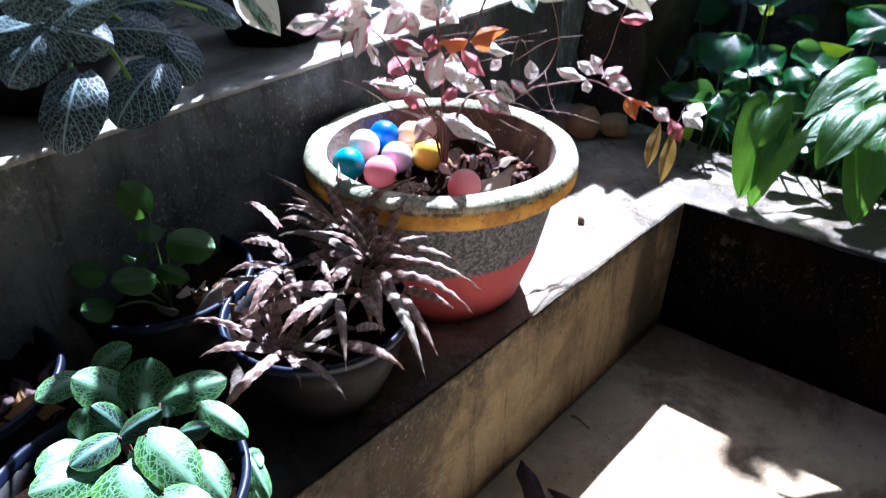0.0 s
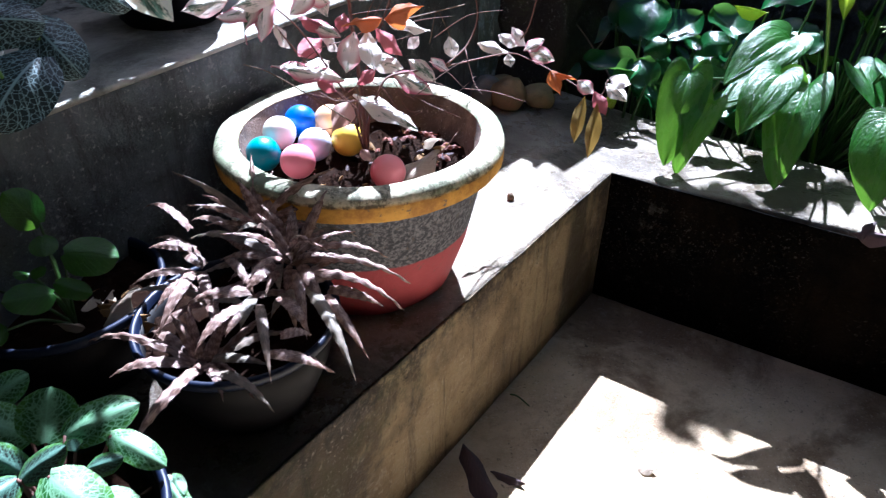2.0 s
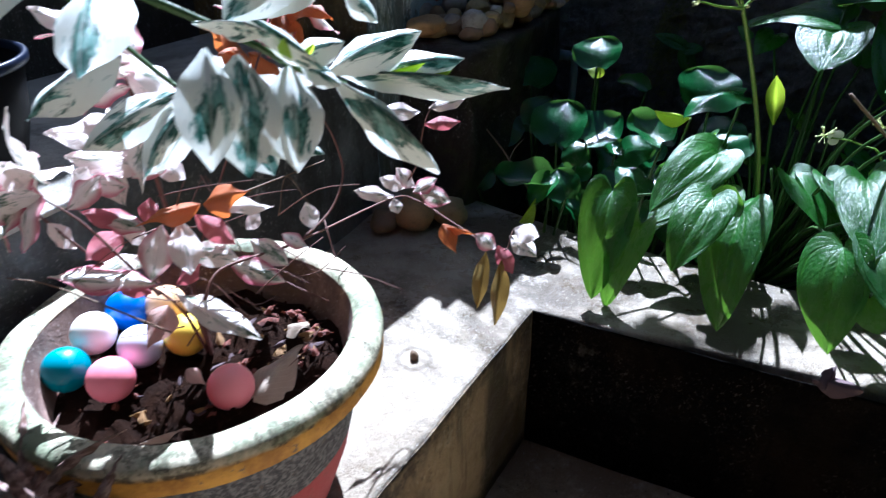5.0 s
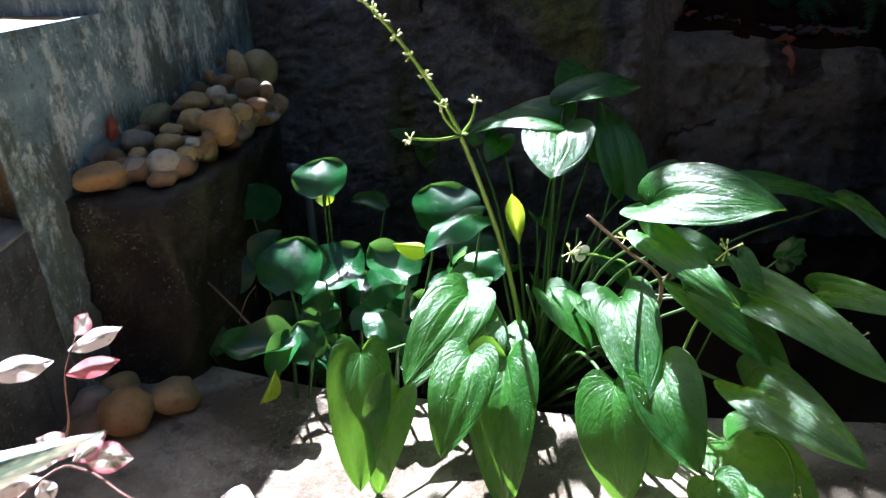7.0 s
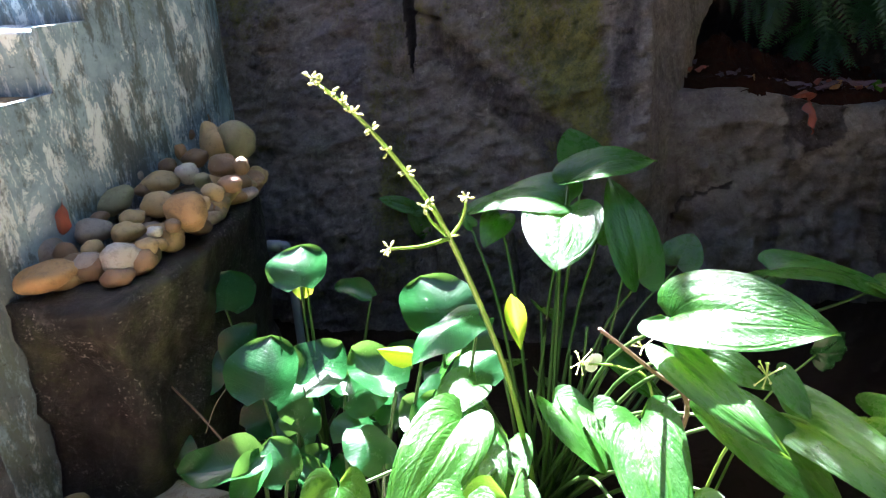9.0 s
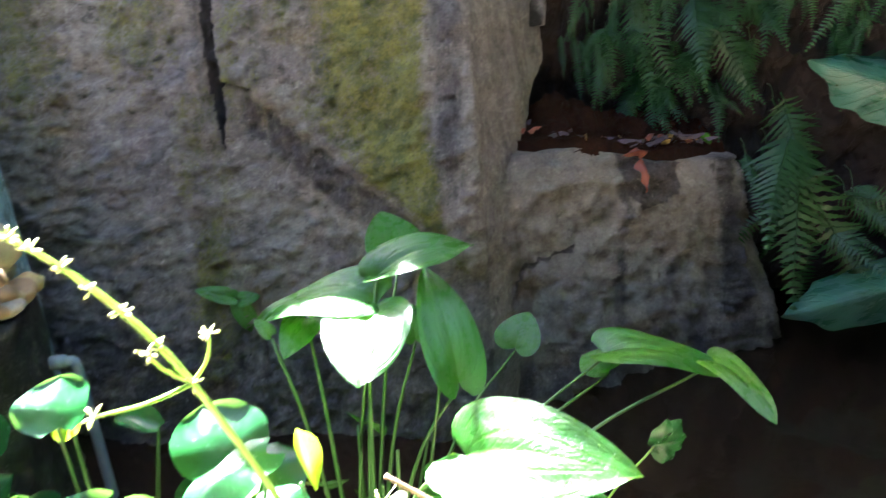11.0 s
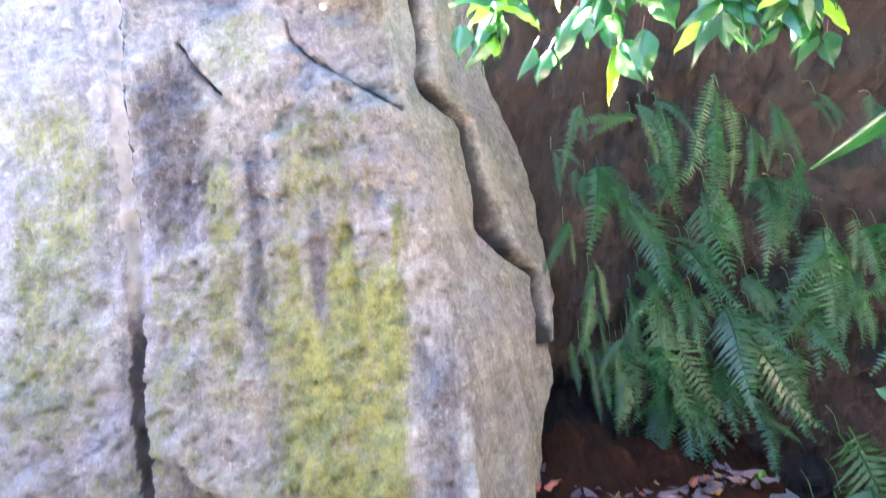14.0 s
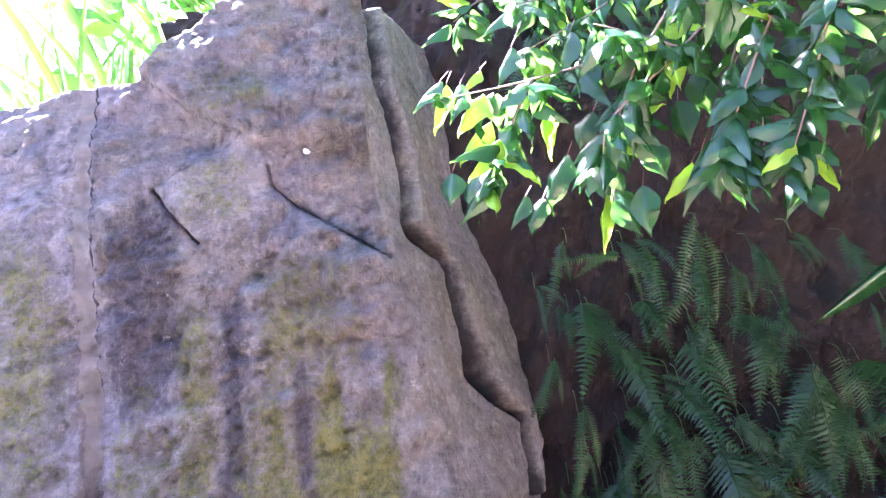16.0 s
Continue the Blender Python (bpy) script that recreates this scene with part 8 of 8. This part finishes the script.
structure("soil_strip", soil_strip_bm(), MAT_ROT, "dark damp soil and rot on top of the grey rock", "soil", True)


def bank_foot_bm():
    """Crumbled earth that has slid from the bank onto the back of the rock."""
    bm = bmesh.new()
    edge = smooth_path([(2.06, 2.56, 0), (2.36, 2.28, 0), (2.55, 2.17, 0), (2.72, 2.11, 0), (2.95, 2.09, 0)], 60)
    rows = []
    for k in range(15):
        t = k / 14
        row = []
        for q in edge:
            p = Vector((q.x * 5, q.y * 5, t * 1.6))
            lump = 0.05 * noise.fractal(p, 0.8, 2.1, 5) + 0.03 * noise.fractal(p * 4, 0.6, 2.1, 4)
            back = 0.11 + 0.26 * t ** 1.5 + lump * (0.4 + t)
            high = (0.10 + 0.05 * noise.noise(Vector((q.x * 4, 3.0, 0))) + 0.05 * noise.fractal(Vector((q.x * 14, t * 3, 0)), 0.7, 2, 3)) * math.sin(t * 1.9)
            row.append(bm.verts.new((q.x + back * 0.5, q.y + back * 0.87, table([(2.0, 0.99), (2.4, 0.99), (2.95, 0.90)], q.x) + high)))
        rows.append(row)
    for u, w in zip(rows, rows[1:]):
        for i in range(len(edge) - 1):
            bm.faces.new((u[i], u[i + 1], w[i + 1], w[i]))
    return bm


structure("bank_foot", bank_foot_bm(), MAT_ROT, "crumbled dark earth slid onto the grey rock", "earth bank", True)
_l = random.Random(23)
for k in range(120):
    x = _l.uniform(2.26, 2.90)
    y = table([(2.3, 2.46), (2.55, 2.27), (2.95, 2.16)], x) + _l.uniform(0.0, 0.10)
    z = table([(2.4, 1.045), (2.55, 1.005), (2.62, 0.985), (2.7, 0.98), (2.95, 0.96)], x) + _l.uniform(0.0, 0.02)
    a = _l.random() * 6.283
    s = _l.uniform(0.03, 0.065)
    ob = part("fallen_leaf", (DR3, DR3, DR3, DR1, DR3, DR3, RD1, DR3, DR3)[k % 9], None, matrix=along((x, y, z), (x + s * math.cos(a), y + s * math.sin(a), z + _l.uniform(-0.005, 0.02)), (0, -0.3, 1), s * 0.4))
    tagged(ob, "reddish-brown fallen leaf lying on the grey rock", "leaf", "fallen leaves on the rock")
ob = part("fallen_leaf", RD1, None, matrix=along((2.60, 2.185, 0.985), (2.49, 2.19, 0.99), (0.1, -0.8, 0.6), 0.032))
tagged(ob, "rust-red fallen leaf on the rock edge", "leaf", "fallen leaves on the rock")
ob = part("fallen_leaf", RD1, None, matrix=along((2.545, 2.165, 0.975), (2.525, 2.125, 0.885), (0, -1, 0.2), 0.04))
tagged(ob, "pinkish-red fallen leaf hanging on the rock face", "leaf", "fallen leaves on the rock")
seedling = thing("seedling", (2.90, 2.20, 0.925), "tiny seedling with pale round leaves on the rock", "plant")
stem(seedling, [(2.90, 2.20, 0.915), (2.905, 2.195, 0.96)], 0.002, 0.0015, MAT_GREENSTEM)
for dx, dz in ((-0.025, 0.02), (0.025, 0.005), (0.0, 0.03)):
    leaf(seedling, PO1, (2.905, 2.195, 0.96), (2.905 + dx, 2.18, 0.965 + dz), (-0.3, -0.7, 0.6), 0.03)
weed = thing("rock_weed", (1.47, 2.70, 0.62), "small dark-green weed at the boulder's foot", "plant")
stem(weed, [(1.50, 2.68, 0.30), (1.49, 2.70, 0.5), (1.46, 2.70, 0.70)], 0.004, 0.003, MAT_DARKSTEM)
leaf(weed, E1, (1.46, 2.70, 0.70), (1.37, 2.74, 0.74), (-0.3, -0.8, 0.5), 0.05)
leaf(weed, E1, (1.47, 2.695, 0.68), (1.50, 2.66, 0.58), (-0.4, -0.8, 0.3), 0.06)
leaf(weed, E1, (1.47, 2.695, 0.69), (1.52, 2.66, 0.70), (-0.3, -0.8, 0.5), 0.045)

# a lichen spot on the boulder
def face_point(s, z):
    q = ROCK_O + ROCK_S * s + ROCK_N * (rock_depth(s, z) - 0.004)
    return (q.x, q.y, z)


ob = part("lichen_spot", lathe([(0.0, 0.002), (0.008, 0.001), (0.009, 0.0)], 14), MAT_PETAL, matrix=Matrix.Translation(face_point(0.405, 2.25)) @ Vector((-0.6, -0.7, 0.3)).to_track_quat('Z', 'Y').to_matrix().to_4x4())
tagged(ob, "small round white lichen spot on the boulder", "lichen", kind="structure")


def build_tree():
    root = thing("tree", (3.35, 2.55, 2.6), "small tree leaning from the bank with glossy drooping leaves", "tree")
    rng = random.Random(101)
    part("trunk", tube(bmesh.new(), [(3.75, 2.5, 1.6), (3.5, 2.45, 2.3), (3.2, 2.2, 2.75), (2.9, 1.9, 3.0)], 0.05, 0.03, 10, 6), MAT_TWIG, root)
    limbs = [[(3.2, 2.2, 2.75), (2.85, 2.15, 2.55), (2.50, 2.20, 2.38), (2.25, 2.26, 2.30), (2.10, 2.36, 2.27)], [(3.1, 2.1, 2.8), (2.75, 2.02, 2.55), (2.45, 2.05, 2.33), (2.30, 2.12, 2.20), (2.27, 2.13, 2.12)], [(3.0, 2.0, 2.9), (2.7, 1.85, 2.6), (2.5, 1.90, 2.35), (2.43, 1.95, 2.18), (2.42, 1.98, 2.10)],
             [(2.9, 1.9, 3.0), (2.65, 1.75, 2.65), (2.5, 1.78, 2.40), (2.46, 1.84, 2.18), (2.46, 1.88, 2.08)], [(3.2, 2.2, 2.75), (2.8, 2.3, 2.65), (2.5, 2.35, 2.55), (2.3, 2.32, 2.48)], [(2.9, 1.9, 3.0), (2.7, 1.7, 2.7), (2.55, 1.68, 2.45), (2.50, 1.70, 2.28)], [(3.2, 2.2, 2.75), (3.0, 2.1, 2.5), (2.9, 2.08, 2.3), (2.85, 2.07, 2.12)],
             [(2.25, 2.26, 2.30), (2.20, 2.30, 2.18), (2.19, 2.33, 2.10)], [(2.45, 2.05, 2.33), (2.38, 2.10, 2.36), (2.30, 2.14, 2.38)], [(2.5, 1.9, 2.35), (2.40, 1.95, 2.42), (2.33, 2.0, 2.42)]]
    limbs += [[(2.9, 1.9, 3.0), (2.75, 1.85, 2.6), (2.63, 1.86, 2.35), (2.60, 1.89, 2.17), (2.60, 1.90, 2.08)], [(2.9, 1.9, 3.0), (2.85, 1.8, 2.5), (2.74, 1.77, 2.30), (2.71, 1.79, 2.19)], [(3.0, 2.0, 2.9), (2.65, 1.95, 2.5), (2.51, 1.98, 2.30), (2.49, 2.0, 2.12)],
              [(3.0, 2.0, 2.9), (2.6, 2.0, 2.6), (2.45, 2.1, 2.38), (2.40, 2.15, 2.26), (2.38, 2.17, 2.16)], [(3.1, 2.1, 2.8), (2.7, 2.2, 2.6), (2.46, 2.28, 2.46), (2.36, 2.36, 2.40)], [(3.2, 2.2, 2.75), (2.8, 2.4, 2.7), (2.5, 2.56, 2.62), (2.42, 2.62, 2.56)], [(2.9, 1.9, 3.0), (2.7, 1.8, 2.6), (2.58, 1.80, 2.40), (2.54, 1.86, 2.28)]]
    for pts in limbs:
        stem(root, pts, 0.0042, 0.0012, MAT_TWIG, "branch", 6, 5)
        path = smooth_path(pts, 8)
        start = 6 if len(pts) > 3 else 2
        for k in range(start, len(path)):
            for _ in range(1 + (k % 3 == 0)):
                o = path[k]
                d = Vector((rng.uniform(-1, 1), rng.uniform(-1, 1), -0.7 + 0.9 * rng.random() * (rng.random() < 0.4) - 0.4 * rng.random())).normalized()
                s = rng.uniform(0.07, 0.12)
                o2 = o + d * 0.012
                mesh = TRL if rng.random() < (0.18 if o.x < 2.25 else 0.04) else (TR1, TR2)[k % 2]
                leaf(root, mesh, o2, o2 + d * s, Vector((-0.3, -0.35, 0.8)) + Vector((rng.uniform(-0.5, 0.5), rng.uniform(-0.5, 0.5), 0)), s * rng.uniform(0.36, 0.48))
    # the sunlit outer leaves, each on a short stalk
    def f(mesh, b, t, up, w):
        o = Vector(b) - (Vector(t) - Vector(b)) * 0.18 + Vector((0.01, 0.0, 0.012))
        stem(root, [o, Vector(b) + Vector((0, 0, 0.004)), b], 0.0012, 0.001, MAT_REDTWIG, "stalk", 4, 2)
        leaf(root, mesh, b, Vector(b) + (Vector(t) - Vector(b)) * 1.15, Vector(up) + Vector((rng.uniform(-0.1, 0.15), rng.uniform(0.0, 0.35), rng.uniform(0.0, 0.3))), w * 1.05)
    f(TR1, (2.179, 2.437, 2.333), (2.139, 2.473, 2.279), (-0.757, -0.340, 0.557), 0.048)
    f(TRL, (2.195, 2.437, 2.329), (2.180, 2.460, 2.238), (-0.759, -0.336, 0.558), 0.024)
    f(TR1, (2.223, 2.424, 2.329), (2.207, 2.442, 2.258), (-0.765, -0.325, 0.557), 0.056)
    f(TRL, (2.270, 2.407, 2.360), (2.243, 2.428, 2.320), (-0.778, -0.310, 0.547), 0.027)
    f(TR1, (2.307, 2.348, 2.397), (2.291, 2.374, 2.324), (-0.797, -0.284, 0.533), 0.059)
    f(TRL, (2.283, 2.401, 2.251), (2.239, 2.447, 2.171), (-0.762, -0.301, 0.573), 0.034)
    f(TR1, (2.313, 2.377, 2.267), (2.305, 2.389, 2.174), (-0.772, -0.288, 0.567), 0.057)
    f(TRL, (2.344, 2.344, 2.299), (2.300, 2.386, 2.258), (-0.785, -0.273, 0.556), 0.032)
    f(TRL, (2.381, 2.334, 2.288), (2.389, 2.332, 2.175), (-0.788, -0.261, 0.558), 0.033)
    f(TR2, (2.446, 2.331, 2.174), (2.421, 2.360, 2.061), (-0.774, -0.243, 0.585), 0.059)
    f(TR1, (2.479, 2.302, 2.170), (2.462, 2.316, 2.097), (-0.780, -0.228, 0.583), 0.071)
    f(TR2, (2.481, 2.269, 2.146), (2.480, 2.257, 2.064), (-0.780, -0.217, 0.587), 0.058)
    f(TRL, (2.473, 2.257, 2.082), (2.457, 2.263, 1.966), (-0.770, -0.213, 0.601), 0.028)
    f(TR2, (2.465, 2.232, 2.079), (2.483, 2.181, 2.003), (-0.772, -0.207, 0.600), 0.057)
    f(TR1, (2.448, 2.225, 2.060), (2.460, 2.182, 1.988), (-0.769, -0.208, 0.605), 0.051)
    f(TR2, (2.373, 2.114, 2.072), (2.367, 2.103, 1.983), (-0.781, -0.187, 0.596), 0.052)
    f(TR1, (2.634, 2.116, 2.153), (2.611, 2.153, 2.030), (-0.804, -0.144, 0.576), 0.055)
    f(TR2, (2.645, 2.092, 2.156), (2.642, 2.087, 2.046), (-0.807, -0.135, 0.574), 0.055)
    f(TRL, (2.627, 2.137, 2.131), (2.595, 2.182, 2.058), (-0.799, -0.152, 0.582), 0.040)
    f(TR2, (2.539, 2.184, 2.176), (2.546, 2.158, 2.103), (-0.798, -0.182, 0.574), 0.061)
    f(TR1, (2.245, 2.494, 2.153), (2.233, 2.495, 2.086), (-0.725, -0.329, 0.605), 0.057)
    f(TR2, (2.281, 2.458, 2.148), (2.264, 2.464, 2.082), (-0.735, -0.312, 0.602), 0.052)
    f(TR1, (2.355, 2.384, 2.089), (2.324, 2.403, 2.026), (-0.744, -0.273, 0.609), 0.045)
    f(TR2, (2.378, 2.356, 2.081), (2.352, 2.371, 2.009), (-0.749, -0.260, 0.609), 0.045)
    f(TR1, (2.623, 1.910, 2.347), (2.630, 1.894, 2.273), (-0.851, -0.076, 0.520), 0.067)
    f(TR2, (2.602, 1.966, 2.349), (2.597, 1.984, 2.279), (-0.847, -0.099, 0.522), 0.067)
    f(TR1, (2.641, 2.031, 2.316), (2.631, 2.048, 2.252), (-0.837, -0.117, 0.535), 0.063)
    f(TR2, (2.702, 1.905, 2.244), (2.696, 1.909, 2.180), (-0.835, -0.066, 0.546), 0.061)
    f(TR1, (2.666, 1.844, 2.246), (2.671, 1.806, 2.188), (-0.839, -0.049, 0.542), 0.059)
    f(TR2, (2.674, 1.825, 2.231), (2.668, 1.843, 2.144), (-0.838, -0.041, 0.544), 0.046)
    f(TR1, (2.699, 1.955, 2.162), (2.684, 1.974, 2.087), (-0.820, -0.083, 0.567), 0.048)
    f(TR2, (2.707, 1.937, 2.147), (2.701, 1.929, 2.069), (-0.818, -0.077, 0.570), 0.048)
    f(TR1, (2.727, 1.962, 2.070), (2.709, 1.981, 1.994), (-0.805, -0.082, 0.588), 0.045)
    f(TR2, (2.738, 1.934, 2.054), (2.730, 1.919, 1.986), (-0.804, -0.072, 0.590), 0.045)
    f(TR1, (2.378, 2.247, 2.410), (2.372, 2.269, 2.328), (-0.820, -0.237, 0.521), 0.059)
    f(TR2, (2.405, 2.226, 2.373), (2.399, 2.239, 2.307), (-0.819, -0.224, 0.529), 0.057)
    f(TR1, (2.490, 2.205, 2.341), (2.500, 2.195, 2.255), (-0.820, -0.200, 0.537), 0.061)
    f(TR2, (2.528, 2.149, 2.319), (2.517, 2.170, 2.245), (-0.824, -0.174, 0.539), 0.059)
    f(TR1, (2.558, 2.121, 2.255), (2.564, 2.107, 2.169), (-0.818, -0.159, 0.552), 0.064)
    f(TR2, (2.470, 2.272, 2.257), (2.451, 2.296, 2.184), (-0.797, -0.223, 0.561), 0.059)
    f(TR1, (2.523, 2.195, 2.232), (2.510, 2.209, 2.161), (-0.805, -0.189, 0.562), 0.059)
    f(TR2, (2.632, 2.049, 2.221), (2.634, 2.033, 2.145), (-0.821, -0.124, 0.557), 0.063)
    f(TR1, (2.565, 2.081, 2.305), (2.574, 2.064, 2.226), (-0.830, -0.145, 0.538), 0.064)
    f(TR2, (2.668, 1.989, 2.270), (2.660, 2.004, 2.196), (-0.833, -0.099, 0.544), 0.061)
    # unseen leaf mass added overhead to shade the bank, ferns and block
    crown = bmesh.new()
    for k in range(11000):
        c = Vector((rng.uniform(1.7, 4.1), rng.uniform(-0.6, 3.3), 0))
        c.z = 2.8 + 1.0 * rng.random() + 0.25 * noise.noise(c * 2)
        if c.x + max(1.7, c.y) * 1.0 < (4.55 if c.y > 1.7 else 4.25) + 0.4 * noise.noise(c * 3):
            continue
        if c.y > 2.45 and c.x < 2.36 + 0.3 * noise.noise(c * 4):
            continue
        # extra unseen clump that keeps sun off the right-hand pond leaves
        if k % 24 == 0:
            c = Vector((rng.uniform(1.67, 1.98), rng.uniform(2.85, 3.35), rng.uniform(2.85, 3.1)))
        a, b = Vector((rng.uniform(-1, 1), rng.uniform(-1, 1), rng.uniform(-0.8, 0.2))).normalized() * 0.10, Vector((rng.uniform(-1, 1), rng.uniform(-1, 1), rng.uniform(-0.3, 0.3))).normalized() * 0.03
        crown.faces.new([crown.verts.new(v) for v in (c, c + a * 0.4 + b, c + a, c + a * 0.4 - b)])
    part("crown", crown, MAT_TREE, root)
    return root


build_tree()
spray = thing("strap_plant", (3.3, 1.9, 1.85), "single pale green strap leaf leaning from the bank", "plant")
leaf(spray, leaf_mesh("leaf", LANCE, MAT_TREE, 0.06, 0.2, 0.01, 2, seed=44), (2.70, 1.70, 1.96), (2.595, 1.913, 1.782), (-0.2, -0.7, 0.6), 0.035)
stem(spray, [(3.75, 1.55, 1.6), (3.2, 1.55, 2.0), (2.85, 1.62, 2.03), (2.70, 1.70, 1.96)], 0.006, 0.003, MAT_GREENSTEM)


def build_back_grass():
    """Sunlit tall grass and leaves behind the boulder's top, with an added shoot that shades the tank floor."""
    root = thing("tall_grass", (2.1, 3.75, 1.75), "tall sunlit grass growing behind the boulder", "grass")
    rng = random.Random(111)
    blade = leaf_mesh("blade", [(0, 0.5), (0.3, 1.0), (0.7, 0.7), (1, 0.0)], MAT_GRASS, 0.16, 0.3, 0.01, 2, nu=4, nv=10, seed=40, aspect=0.04)
    lance = leaf_mesh("leaf", LANCE, MAT_GRASS, 0.05, 0.3, 0.02, 2, seed=48)
    broadleaf = leaf_mesh("leaf", LANCE, MAT_POTHOS, 0.12, 0.2, 0.04, 2, seed=47)
    for k in range(260):
        o = Vector((rng.uniform(1.75, 2.75), rng.uniform(3.75, 4.5), 1.80))
        d = Vector((rng.uniform(-0.5, 0.5), rng.uniform(-0.2, 0.3), rng.uniform(0.7, 1.3))).normalized()
        leaf(root, blade, o, o + d * rng.uniform(0.7, 1.5), (rng.uniform(-1, 1), -0.8, 0.4), rng.uniform(0.012, 0.035), name="blade")
    # unseen leafy shoot, placed so its leaves narrow the floor's sun patch
    stem(root, [(1.05, 4.0, 1.74), (1.07, 3.9, 2.4), (1.12, 3.65, 2.74), (1.24, 3.47, 2.76), (1.50, 3.46, 2.75)], 0.008, 0.002, MAT_GREENSTEM, "stalk", 6, 5)
    for k in range(34):
        far = k % 3 == 0
        o = Vector((rng.uniform(1.30, 1.54) if far else rng.uniform(1.08, 1.24), rng.uniform(3.42, 3.51), rng.uniform(2.72, 2.78)))
        d = Vector((rng.uniform(-1, 1), rng.uniform(-0.5, 0.5), rng.uniform(-0.2, 0.2))).normalized()
        s = rng.uniform(0.07, 0.12)
        leaf(root, lance, o - d * s * 0.5, o + d * s * 0.5, (rng.uniform(-0.3, 0.3), 0.6, 0.8), s * 0.5, name="leaf")
    for k in range(150):
        o = Vector((rng.uniform(1.95, 2.75), rng.uniform(3.8, 4.5), rng.uniform(2.7, 3.5)))
        d = Vector((rng.uniform(-1, 1), rng.uniform(-1, 0.4), rng.uniform(-0.9, 0.5))).normalized()
        s = rng.uniform(0.08, 0.2)
        leaf(root, lance if k % 3 else broadleaf, o, o + d * s, (rng.uniform(-1, 1), -0.6, 0.8), s * 0.3, name="leaf")
    for k in range(60):
        o = Vector((rng.uniform(2.28, 2.62), rng.uniform(3.65, 3.95), rng.uniform(2.72, 3.15)))
        d = Vector((rng.uniform(-1, 1), rng.uniform(-1, 0.4), rng.uniform(-1, 0.2))).normalized()
        s = rng.uniform(0.08, 0.18)
        leaf(root, broadleaf if k % 2 else lance, o, o + d * s, (rng.uniform(-1, 1), -0.6, 0.8), s * 0.32, name="leaf")
    return root


build_back_grass()
structure("ground_behind", prism([(0.4, 3.3), (2.2, 3.45), (3.2, 2.9), (4.5, 4.5), (3, 6), (0, 6)], -0.06, 1.75, 0.0, 0.02, 0.4), MAT_EARTH, "overgrown ground behind the boulder", "ground", True)
